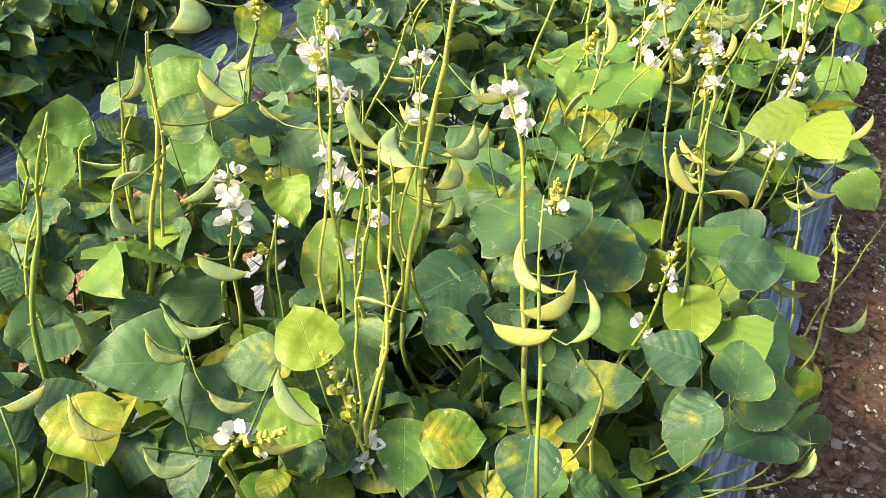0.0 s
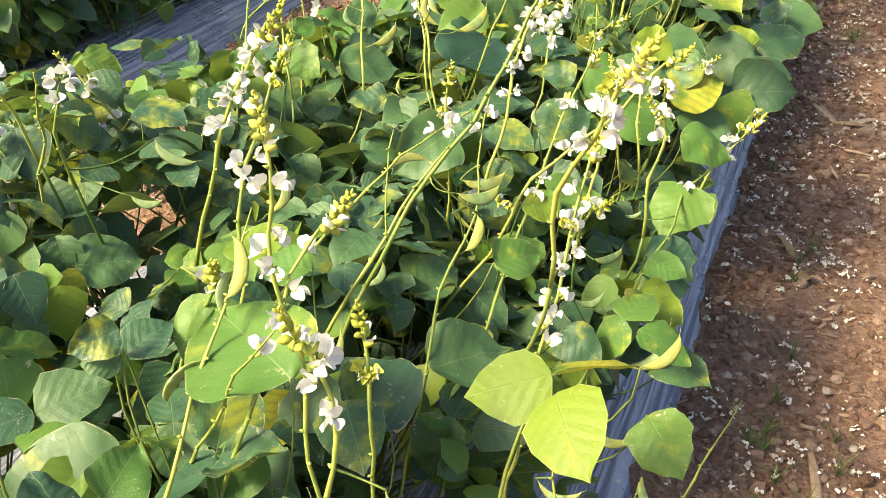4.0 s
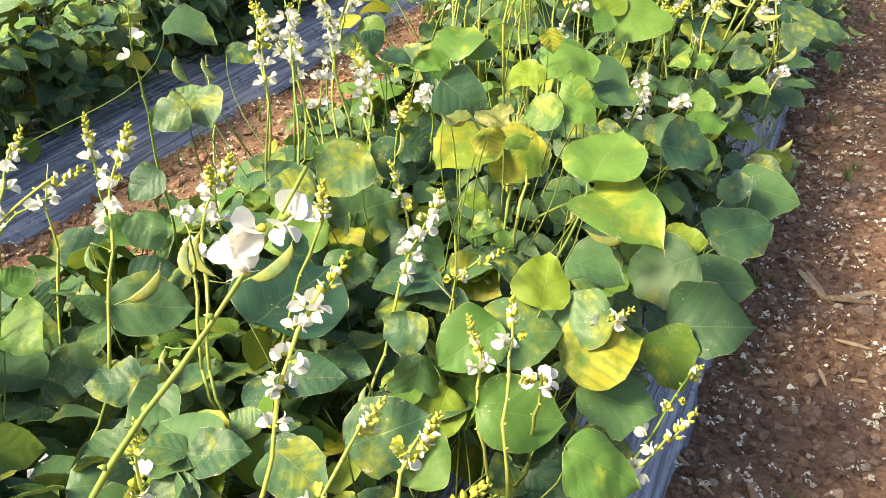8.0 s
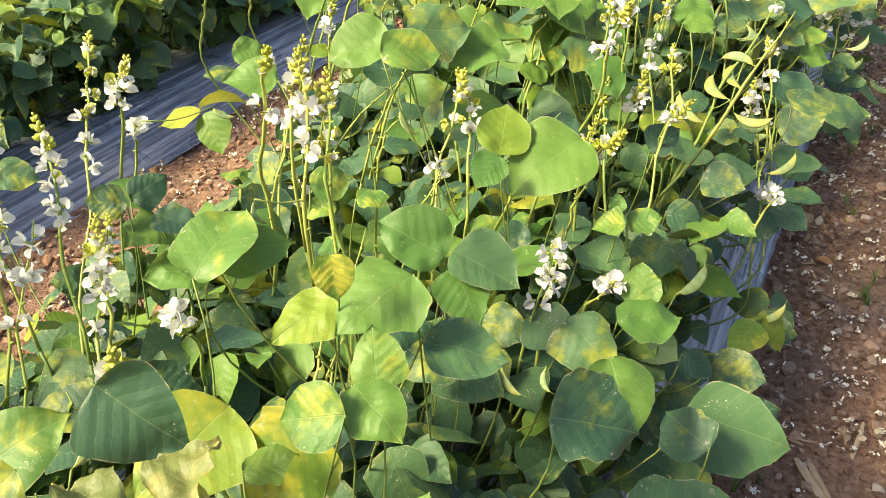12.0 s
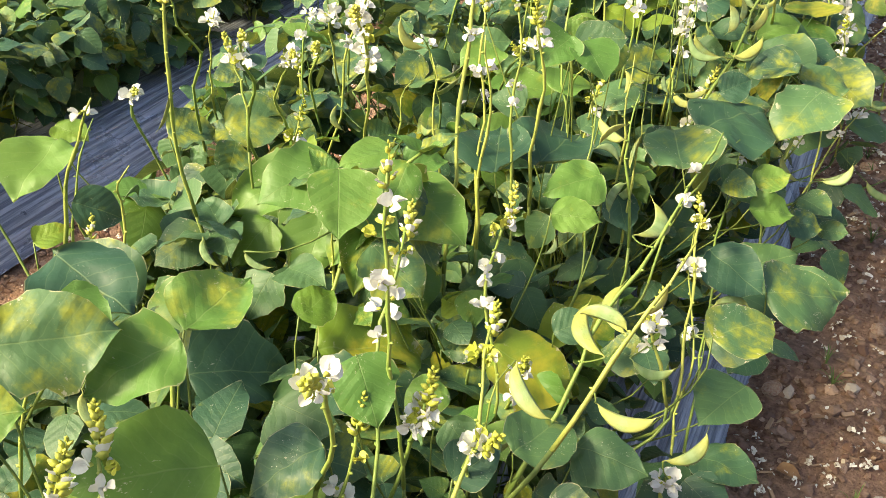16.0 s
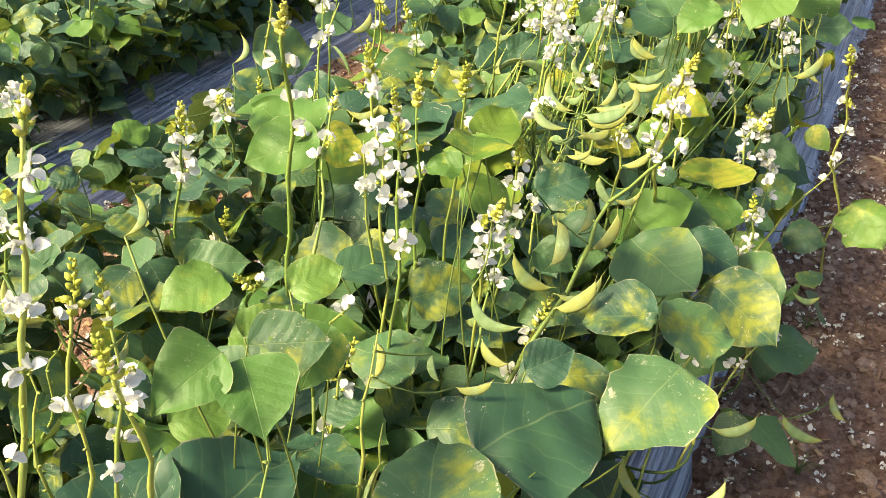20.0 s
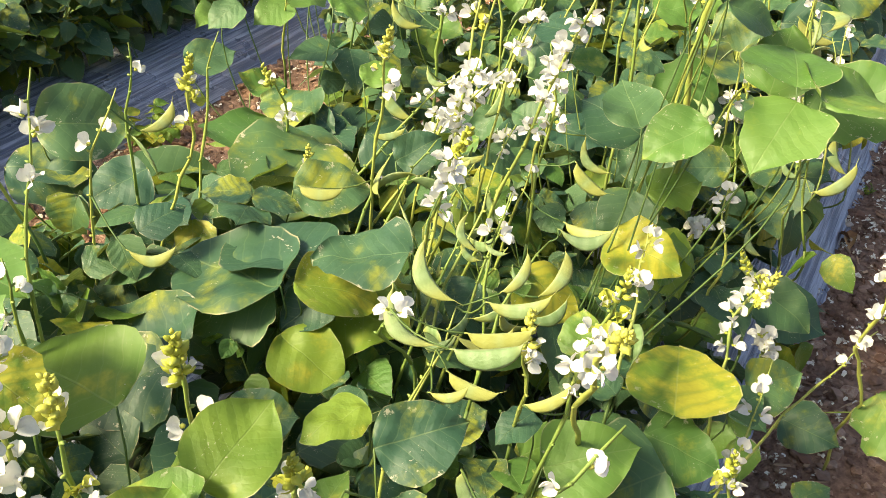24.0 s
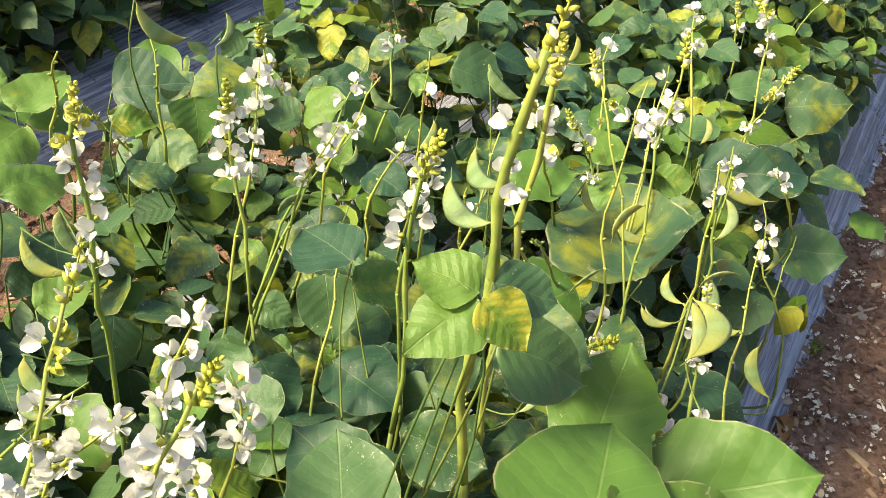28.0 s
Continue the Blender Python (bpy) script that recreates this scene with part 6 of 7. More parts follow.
stalk(-0.237, 5.870, 0.450, -0.295, 6.147, 0.660, 6, 0, 0, seed=231)
stalk(-0.514, 5.684, 0.500, -0.486, 5.728, 0.680, 1, 1, 0, seed=232)
stalk(-0.599, 5.094, 0.500, -0.460, 5.200, 0.700, 4, 0, 0, seed=233)
stalk(-0.528, 5.094, 0.500, -0.394, 5.183, 0.720, 8, 0, 0, seed=234)
stalk(-0.417, 5.220, 0.450, -0.408, 5.238, 0.620, 5, 0, 0, seed=235)
stalk(-0.510, 5.156, 0.450, -0.468, 5.161, 0.660, 8, 0, 0, seed=236)
pod(-0.454, 5.863, 0.721, -80, 39, 49, 0.066, 4)
pod(-0.104, 5.834, 0.469, 31, -53, -23, 0.077, 1)
pod(-0.423, 5.195, 0.645, -7, -35, 39, 0.053, 1)
pod(-0.629, 5.331, 0.725, -92, 60, 38, 0.058, 1)
pod(-0.221, 5.528, 0.531, 23, -37, -14, 0.064, 5)
pod(-0.090, 5.867, 0.307, -92, 15, 50, 0.053, 4)
pod(-0.442, 5.153, 0.599, -52, -1, 47, 0.044, 1)
# along the bed near y = 5.7
leaf(-0.219, 6.182, 0.493, -74, -7, 0.123, 53, "green")
leaf(-0.174, 6.690, 0.401, -76, -17, 0.128, 55, "green")
leaf(-0.073, 6.509, 0.371, -100, -10, 0.097, 0, "green")
leaf(-0.204, 5.710, 0.506, -85, 10, 0.066, 18, "green")
leaf(-0.121, 5.847, 0.345, -95, -5, 0.107, 15, "green")
leaf(-0.073, 6.275, 0.345, -72, -5, 0.113, 43, "green")
leaf(0.015, 6.536, 0.306, -109, 9, 0.078, 10, "pale")
leaf(-0.846, 5.594, 0.622, -46, 4, 0.056, 33, "yellow")
leaf(-0.765, 5.538, 0.605, -27, 8, 0.064, 9, "green")
leaf(-0.795, 5.807, 0.628, 166, 9, 0.102, -30, "green")
leaf(-0.960, 5.702, 0.590, -54, -10, 0.109, 37, "green")
leaf(-0.780, 5.972, 0.553, -51, 4, 0.078, 32, "green")
leaf(-0.637, 6.121, 0.564, -67, 16, 0.100, 35, "green")
leaf(-0.669, 6.001, 0.522, 156, 3, 0.063, -10, "green")
leaf(-0.873, 5.951, 0.557, 172, 11, 0.074, -24, "pale")
leaf(-0.501, 5.826, 0.472, 108, -13, 0.068, -29, "green")
leaf(-0.473, 5.562, 0.422, 98, 3, 0.079, -19, "green")
leaf(-0.448, 5.550, 0.417, -95, -5, 0.069, 21, "green")
leaf(-0.152, 6.030, 0.417, -70, -4, 0.081, 6, "green")
leaf(-0.061, 6.058, 0.398, 160, 23, 0.090, 6, "green")
leaf(-0.568, 6.349, 0.498, -101, -2, 0.098, 17, "green")
leaf(-0.370, 6.220, 0.526, 142, 11, 0.063, -22, "pale")
leaf(-0.291, 6.314, 0.468, -54, -17, 0.079, 10, "green")
leaf(-0.276, 6.610, 0.439, -48, -13, 0.094, 19, "green")
stalk(0.005, 6.087, 0.200, -0.110, 6.139, 0.500, 4, 0, 0, seed=237)
stalk(-0.045, 5.964, 0.100, -0.052, 6.239, 0.400, 0, 0, 0, seed=238)
stalk(-0.235, 5.860, 0.450, -0.291, 6.092, 0.630, 4, 0, 0, seed=239)
stalk(-0.191, 6.395, 0.420, -0.257, 6.587, 0.630, 10, 0, 1, seed=240)
stalk(-0.545, 5.494, 0.500, -0.474, 5.558, 0.760, 4, 0, 0, seed=241)
stalk(-0.572, 5.476, 0.500, -0.593, 5.583, 0.790, 11, 0, 0, seed=242)
stalk(-0.438, 5.672, 0.500, -0.393, 5.611, 0.730, 4, 0, 1, seed=243)
stalk(-0.264, 6.285, 0.480, -0.346, 6.447, 0.650, 7, 0, 0, seed=244)
stalk(-0.614, 5.850, 0.550, -0.626, 5.917, 0.700, 2, 0, 0, seed=245)
stalk(-0.379, 6.155, 0.500, -0.433, 6.311, 0.620, 3, 0, 0, seed=246)
stalk(-0.343, 5.744, 0.400, -0.310, 5.713, 0.400, 0, 0, 0, seed=247)
pod(-0.877, 5.686, 0.750, -46, 43, 63, 0.090, 0)
pod(-0.088, 5.635, 0.576, 23, -39, -5, 0.075, 3)
pod(0.001, 5.932, 0.320, 48, -45, 152, 0.084, 0)
pod(-0.033, 5.856, 0.237, 57, -19, 139, 0.081, 4)
pod(-0.125, 5.728, 0.546, 91, -10, 119, 0.046, 2)
pod(-0.131, 5.907, 0.553, 9, -56, -5, 0.064, 2)
pod(-0.254, 5.870, 0.559, -82, 19, 55, 0.056, 0)
pod(-0.605, 5.826, 0.670, -76, 44, 46, 0.059, 2)
pod(-0.492, 5.758, 0.631, -18, -53, 42, 0.048, 1)
pod(-0.516, 5.618, 0.670, -18, -34, 48, 0.035, 5)
pod(-0.202, 5.458, 0.589, 6, -28, 5, 0.045, 5)
pod(-0.482, 6.233, 0.576, -11, -66, 37, 0.052, 1)
pod(-0.219, 6.129, 0.561, 10, -60, -5, 0.044, 0)
pod(-0.350, 5.148, 0.737, 30, -40, -1, 0.039, 0)
pod(-0.785, 5.730, 0.698, -6, -63, 53, 0.050, 2)
pod(-0.317, 5.922, 0.570, -120, 48, 33, 0.053, 3)
pod(-0.175, 5.796, 0.502, -101, 5, 54, 0.046, 2)
# along the bed near y = 5.2
stalk(-0.378, 4.898, 0.420, -0.343, 5.005, 0.640, 0, 2, 0, seed=248)
stalk(-0.352, 4.913, 0.420, -0.351, 5.133, 0.680, 0, 2, 0, seed=249)
stalk(-0.337, 4.931, 0.420, -0.311, 5.047, 0.640, 0, 2, 0, seed=250)
stalk(-0.505, 4.976, 0.480, -0.470, 5.094, 0.660, 0, 2, 0, seed=251)
stalk(-0.496, 5.004, 0.480, -0.430, 5.080, 0.660, 0, 1, 0, seed=252)
pod(-0.261, 4.810, 0.624, -44, 6, 30, 0.069, 2)
pod(-0.140, 4.884, 0.606, 141, 17, 138, 0.043, 5)
pod(-0.605, 5.244, 0.620, -94, 37, 44, 0.066, 4)
leaf(-0.058, 5.197, 0.780, 13, -4, 0.118, 0, "pale")
leaf(-0.030, 5.196, 0.770, -27, 7, 0.138, 10, "pale")
leaf(-0.053, 5.194, 0.765, 170, 21, 0.099, -10, "pale")
leaf(-0.136, 5.181, 0.720, 133, 21, 0.085, -24, "pale")
leaf(-0.214, 5.188, 0.690, 38, -16, 0.090, -6, "green")
leaf(-0.508, 4.863, 0.550, 84, 8, 0.175, -10, "green")
leaf(-0.503, 4.912, 0.550, 64, 8, 0.160, -4, "green")
leaf(-0.527, 4.873, 0.530, 136, 16, 0.111, -22, "green")
leaf(-0.470, 4.910, 0.530, 151, 23, 0.076, -22, "green")
leaf(-0.618, 5.038, 0.550, -48, -0, 0.107, 24, "green")
leaf(-0.766, 5.118, 0.520, 23, -0, 0.177, 14, "pale")
leaf(-0.917, 5.008, 0.450, -33, -0, 0.175, 26, "green")
leaf(-0.211, 5.254, 0.500, 70, -0, 0.078, -16, "green")
leaf(-0.192, 5.239, 0.520, -123, 32, 0.094, 14, "yellow")
leaf(-0.235, 5.153, 0.480, -61, 19, 0.094, 22, "green")
leaf(-0.312, 5.099, 0.500, -94, 18, 0.095, 16, "yellow")
leaf(-0.229, 5.264, 0.560, 169, 43, 0.089, -14, "green")
leaf(-0.167, 5.253, 0.890, 97, -13, 0.044, -24, "pale")
leaf(-0.167, 5.249, 0.890, 153, 22, 0.054, -18, "pale")
leaf(-0.163, 5.247, 0.890, -92, 30, 0.040, 24, "yellow")
leaf(-0.174, 5.290, 0.870, -61, 13, 0.046, 24, "green")
leaf(-0.167, 5.295, 0.820, -61, 24, 0.075, 24, "green")
leaf(-0.412, 5.493, 0.655, 73, -0, 0.087, -16, "green")
leaf(-0.430, 5.522, 0.600, -46, -0, 0.069, 22, "pale")
leaf(-0.486, 5.550, 0.570, -136, 39, 0.080, 4, "green")
leaf(-0.433, 5.604, 0.500, 158, -0, 0.076, -18, "green")
leaf(-0.439, 5.500, 0.500, -101, -0, 0.103, 16, "green")
leaf(-0.364, 5.559, 0.450, 151, -0, 0.105, -18, "green")
leaf(-0.195, 5.844, 0.500, 39, -0, 0.235, -12, "green")
leaf(-0.778, 5.372, 0.660, -7, -0, 0.084, 24, "pale")
leaf(-0.934, 5.535, 0.620, 33, -0, 0.149, 10, "pale")
leaf(-0.930, 5.528, 0.620, -170, -0, 0.105, -20, "pale")
leaf(-0.913, 5.316, 0.500, 5, -0, 0.096, 20, "pale")
leaf(-0.757, 5.283, 0.520, 87, -0, 0.114, -12, "green")
stalk(-0.195, 5.336, 0.620, -0.170, 5.312, 1.020, 3, 0, 1, seed=301, thick=2.0)
stalk(-0.305, 5.405, 0.550, -0.287, 5.397, 0.860, 2, 0, 1, seed=302, thick=1.2)
pod(-0.259, 5.504, 0.800, 54, -0, 136, 0.074, 2)
pod(-0.231, 5.415, 0.820, 58, -0, 136, 0.079, 0)
pod(-0.081, 5.485, 0.770, -163, -0, -164, 0.083, 2)
leaf(-0.269, 3.365, 0.680, -132, 36, 0.068, 4, "pale")
leaf(-0.400, 3.290, 0.710, 147, 12, 0.094, -24, "pale")
leaf(-0.674, 3.397, 0.660, -99, 14, 0.125, 10, "green")
leaf(-0.575, 3.311, 0.690, -82, 19, 0.062, 16, "pale")
leaf(-0.415, 3.310, 0.700, -7, -6, 0.092, 20, "pale")
leaf(-0.398, 3.609, 0.620, -99, 33, 0.091, 18, "green")
leaf(-0.198, 3.862, 0.630, 140, -0, 0.083, -24, "pale")
leaf(-0.223, 3.744, 0.630, -78, -0, 0.062, 26, "pale")
leaf(-0.368, 3.907, 0.570, 19, -8, 0.139, 2, "green")
leaf(-0.333, 3.966, 0.560, -10, -0, 0.154, 14, "green")
leaf(-0.133, 4.060, 0.550, 22, -8, 0.142, -6, "green")
leaf(-0.137, 4.185, 0.560, -29, -0, 0.173, 18, "green")
leaf(-0.013, 4.704, 0.480, -120, 13, 0.129, 26, "green")
leaf(-0.139, 4.738, 0.500, -127, -0, 0.147, 24, "green")
leaf(-0.014, 3.753, 0.500, -39, -0, 0.097, 16, "green")
leaf(0.020, 3.989, 0.420, -54, 9, 0.131, 22, "green")
leaf(-0.070, 4.006, 0.460, -112, 18, 0.099, 22, "green")
leaf(0.030, 3.825, 0.380, 156, -0, 0.098, -10, "green")
leaf(-0.167, 3.493, 0.480, -21, -0, 0.094, 14, "green")
leaf(-0.238, 3.480, 0.560, 153, -0, 0.053, -18, "pale")
pod(-0.105, 3.605, 0.550, 34, -13, 164, 0.087, 0)
pod(-0.091, 3.638, 0.560, 23, -14, 170, 0.083, 0)
pod(-0.088, 3.516, 0.565, -89, -0, 44, 0.069, 0)
pod(-0.177, 3.522, 0.585, -126, 27, 24, 0.078, 1)
pod(-0.130, 3.780, 0.600, -2, -0, 22, 0.098, 2)
leaf(-0.445, 1.546, 0.420, 113, -0, 0.104, -20, "green")
leaf(-0.403, 1.898, 0.487, 70, -0, 0.100, -16, "green")
leaf(-0.506, 1.919, 0.450, 137, -0, 0.079, -26, "green")
leaf(-0.472, 2.083, 0.520, -8, -0, 0.166, 16, "green")
leaf(-0.395, 1.713, 0.420, -24, -0, 0.098, 20, "green")
leaf(-0.408, 1.545, 0.440, 5, -0, 0.121, 14, "green")
leaf(-0.191, 1.776, 0.480, -20, -0, 0.095, 16, "pale")
leaf(-0.200, 1.597, 0.500, -13, -0, 0.071, 14, "pale")
leaf(-0.034, 2.013, 0.420, 160, 23, 0.104, -12, "pale")
leaf(-0.072, 1.856, 0.380, -74, -0, 0.078, 22, "green")
leaf(-0.058, 1.781, 0.420, -106, -0, 0.059, 20, "pale")
leaf(-0.052, 1.706, 0.420, -94, 24, 0.074, 20, "yellow")
leaf(-0.075, 2.069, 0.480, -83, 19, 0.092, 26, "pale")
leaf(-0.722, 1.658, 0.420, -92, -0, 0.110, 16, "green")
leaf(-0.658, 1.711, 0.420, -1, -0, 0.116, 18, "green")
leaf(-0.742, 1.760, 0.400, -6, -0, 0.169, 20, "green")
leaf(-0.486, 1.712, 0.400, -24, -0, 0.085, 20, "green")
leaf(-0.328, 1.777, 0.420, -27, -0, 0.091, 20, "green")
leaf(-0.614, 1.771, 0.420, -17, -0, 0.088, 22, "green")
leaf(-0.311, 1.545, 0.450, -24, -0, 0.087, 18, "green")
leaf(-0.379, 1.361, 0.600, 71, -0, 0.075, -8, "yellow")
leaf(-0.314, 1.325, 0.620, 96, -0, 0.061, -14, "pale")
leaf(-0.269, 0.903, 0.548, 66, -1, 0.162, -8, "green")
leaf(-0.093, 0.992, 0.520, 42, -7, 0.087, -6, "pale")
leaf(-0.034, 1.033, 0.480, 4, -6, 0.103, 4, "pale")
leaf(-0.401, 1.121, 0.480, 117, 8, 0.144, -22, "green")
leaf(-0.213, 1.284, 0.480, 51, -0, 0.137, -12, "green")
leaf(-0.203, 1.548, 0.520, -42, -0, 0.067, 24, "pale")
leaf(-0.235, 1.430, 0.440, -44, -0, 0.107, 22, "green")
leaf(-0.252, 1.179, 0.620, 64, -4, 0.131, -16, "pale")
leaf(-0.523, 4.504, 0.700, 80, -5, 0.122, -16, "pale")
leaf(-0.513, 4.498, 0.700, 136, 11, 0.105, -28, "pale")
leaf(-0.516, 4.507, 0.700, -84, 25, 0.072, 22, "yellow")
leaf(-0.232, 4.377, 0.780, 21, -0, 0.082, 6, "yellow")
leaf(-0.286, 4.462, 0.690, -75, 17, 0.069, 24, "pale")
leaf(-0.264, 4.423, 0.740, 105, -0, 0.047, -24, "pale")
leaf(-0.460, 4.472, 0.570, 148, 25, 0.096, -24, "green")
leaf(-0.030, 4.462, 0.580, 102, 12, 0.095, -20, "green")
leaf(-0.033, 4.490, 0.550, -61, 16, 0.106, 20, "green")
leaf(-0.073, 4.798, 0.490, -97, 18, 0.096, 22, "green")
leaf(0.058, 4.768, 0.340, -59, -0, 0.108, 20, "green")
leaf(-0.065, 4.948, 0.500, 14, -0, 0.136, -2, "yellow")
leaf(-0.091, 4.938, 0.470, -94, -0, 0.089, 24, "pale")
leaf(-0.531, 4.290, 0.600, 160, -0, 0.085, -22, "pale")
leaf(-0.489, 4.239, 0.550, -72, -0, 0.086, 18, "pale")
leaf(-0.379, 4.936, 0.600, 110, 10, 0.120, -6, "green")
leaf(-0.521, 4.942, 0.500, -100, -0, 0.156, 22, "yellow")
leaf(-0.223, 5.161, 0.550, -103, -0, 0.101, 26, "yellow")
leaf(-0.694, 5.209, 0.520, -174, -0, 0.197, -14, "green")
leaf(-0.795, 5.186, 0.500, -113, -0, 0.233, 18, "green")
leaf(-0.590, 5.041, 0.480, 175, -0, 0.175, -18, "green")
leaf(-0.560, 4.765, 0.520, 99, 7, 0.157, -18, "green")
leaf(-0.561, 4.735, 0.510, 135, 13, 0.131, -22, "green")
leaf(-0.465, 4.582, 0.620, 87, -0, 0.136, -12, "yellow")
leaf(-0.471, 4.691, 0.500, -176, 21, 0.083, -14, "green")
leaf(-0.469, 4.710, 0.490, -53, -0, 0.077, 20, "green")
leaf(-0.496, 4.841, 0.500, -96, 18, 0.097, 16, "yellow")
leaf(-0.499, 4.876, 0.550, -55, 15, 0.114, 4, "yellow")
stalk(-0.193, 5.652, 0.480, -0.217, 5.733, 0.820, 3, 1, 0, seed=421, thick=0.9)
stalk(-0.183, 5.719, 0.480, -0.214, 5.862, 0.800, 4, 1, 1, seed=422, thick=0.9)
stalk(-0.123, 5.740, 0.450, -0.131, 5.764, 0.740, 1, 2, 0, seed=423, thick=1.1)
stalk(-0.095, 5.760, 0.450, -0.128, 5.811, 0.740, 3, 1, 0, seed=424, thick=1.1)
stalk(-0.030, 5.661, 0.450, -0.066, 5.773, 0.660, 1, 1, 0, seed=425, thick=0.8)
stalk(-0.478, 5.700, 0.500, -0.429, 5.657, 0.820, 1, 1, 0, seed=426, thick=0.9)
stalk(-0.549, 5.576, 0.500, -0.459, 5.610, 0.800, 3, 1, 0, seed=427, thick=1.0)
stalk(-0.542, 5.475, 0.500, -0.474, 5.584, 0.740, 2, 0, 0, seed=428, thick=0.9)
stalk(-0.338, 5.571, 0.500, -0.321, 5.614, 0.780, 0, 2, 0, seed=429, thick=0.8)
stalk(-0.434, 5.457, 0.500, -0.484, 5.596, 0.640, 0, 0, 0, seed=430, thick=0.8)
stalk(-0.193, 5.775, 0.500, -0.310, 5.875, 0.740, 3, 0, 1, seed=431, thick=0.8)
stalk(-0.702, 0.502, 0.450, -0.653, 0.547, 0.780, 0, 0, 0, seed=432, thick=1.6)
stalk(-0.687, 0.653, 0.500, -0.590, 0.621, 0.840, 0, 1, 0, seed=433, thick=1.6)
stalk(-0.830, 0.703, 0.500, -0.785, 0.710, 0.660, 0, 0, 0, seed=434, thick=1.2)
stalk(-0.725, 0.685, 0.500, -0.711, 0.701, 0.700, 0, 1, 0, seed=435, thick=1.0)
stalk(-0.612, 0.690, 0.450, -0.568, 0.682, 0.620, 0, 0, 0, seed=436, thick=1.0)
stalk(-0.407, 0.784, 0.500, -0.388, 0.769, 0.800, 2, 1, 0, seed=437, thick=0.9)
stalk(-0.129, 0.915, 0.500, -0.135, 0.921, 0.740, 0, 1, 0, seed=438, thick=1.0)
pod(-0.621, 0.783, 0.700, 64, -0, 136, 0.123, 2)
pod(-0.690, 0.783, 0.820, -145, -0, 156, 0.145, 1)
pod(-0.394, 0.803, 0.720, 64, -0, 128, 0.052, 0)
pod(-0.350, 0.809, 0.720, 178, -0, 138, 0.076, 2)
pod(-0.442, 0.811, 0.700, -142, -0, 16, 0.114, 3)
pod(-0.372, 0.802, 0.680, -168, -0, 154, 0.079, 1)
stalk(-0.824, 3.528, 0.550, -0.680, 3.504, 0.800, 2, 0, 0, seed=439, thick=1.4)
stalk(-0.752, 3.552, 0.520, -0.711, 3.564, 0.680, 0, 1, 0, seed=440, thick=1.0)
stalk(-0.714, 3.664, 0.550, -0.672, 3.639, 0.880, 0, 1, 1, seed=441, thick=1.3)
stalk(-0.698, 3.777, 0.600, -0.718, 3.796, 0.740, 2, 0, 1, seed=442, thick=1.0)
stalk(-0.457, 3.564, 0.500, -0.466, 3.682, 0.620, 0, 0, 0, seed=443, thick=1.3)
stalk(-0.489, 3.336, 0.500, -0.496, 3.369, 0.600, 0, 0, 0, seed=444, thick=1.2)
stalk(-0.356, 3.815, 0.500, -0.355, 3.847, 0.800, 1, 0, 0, seed=445, thick=1.2)
stalk(-0.331, 3.953, 0.500, -0.316, 3.925, 0.800, 4, 0, 1, seed=446, thick=1.2)
stalk(-0.480, 3.957, 0.500, -0.507, 3.991, 0.700, 0, 2, 0, seed=447, thick=0.9)
stalk(-0.156, 3.873, 0.520, -0.173, 3.923, 0.720, 0, 3, 0, seed=448, thick=1.0)
stalk(-0.218, 3.877, 0.500, -0.293, 4.059, 0.700, 0, 1, 0, seed=449, thick=0.8)
stalk(-0.118, 3.477, 0.520, -0.031, 3.642, 0.700, 0, 2, 0, seed=450, thick=1.4)
stalk(-0.344, 2.624, 0.450, -0.347, 2.681, 0.600, 0, 0, 0, seed=451, thick=1.3)
stalk(-0.277, 2.475, 0.450, -0.274, 2.577, 0.600, 0, 0, 0, seed=452, thick=1.3)
stalk(-0.298, 2.486, 0.450, -0.301, 2.585, 0.580, 0, 0, 0, seed=453, thick=1.2)
stalk(-0.319, 2.497, 0.450, -0.371, 2.517, 0.580, 0, 0, 0, seed=454, thick=1.2)
stalk(-0.420, 3.013, 0.500, -0.394, 3.061, 0.620, 0, 0, 0, seed=455, thick=1.0)
stalk(-0.388, 2.985, 0.500, -0.368, 3.024, 0.620, 0, 0, 0, seed=456, thick=1.0)
stalk(-0.336, 3.117, 0.500, -0.289, 3.133, 0.620, 0, 0, 0, seed=457, thick=1.0)
stalk(-0.300, 3.156, 0.500, -0.272, 3.187, 0.660, 0, 0, 0, seed=458, thick=1.0)
stalk(-0.527, 3.128, 0.500, -0.482, 3.126, 0.640, 0, 0, 0, seed=459, thick=1.0)
stalk(-0.624, 2.989, 0.500, -0.611, 3.063, 0.680, 0, 0, 0, seed=460, thick=1.0)
stalk(-0.243, 3.158, 0.500, -0.224, 3.164, 0.600, 0, 0, 0, seed=461, thick=0.9)
leaf(-0.553, 3.432, 0.500, -40, 13, 0.137, 20, "green")
leaf(-0.438, 3.534, 0.500, -38, 15, 0.152, 20, "yellow")
leaf(-0.615, 3.567, 0.520, 163, 28, 0.128, -20, "pale")
leaf(-0.580, 3.803, 0.540, -178, 39, 0.127, -14, "pale")
leaf(-0.740, 3.757, 0.520, -131, 28, 0.084, 0, "green")
leaf(-0.642, 3.735, 0.520, 156, 28, 0.086, -22, "yellow")
leaf(-0.694, 3.683, 0.500, 113, 13, 0.092, -20, "green")
leaf(-0.642, 3.827, 0.550, 139, 14, 0.126, -24, "pale")
leaf(-0.371, 3.532, 0.480, 129, 11, 0.101, -18, "green")
leaf(-0.483, 3.814, 0.450, 154, 35, 0.121, -20, "green")
leaf(-0.261, 3.651, 0.480, -80, 28, 0.126, 18, "yellow")
leaf(-0.676, 3.485, 0.460, 131, 26, 0.092, -22, "green")
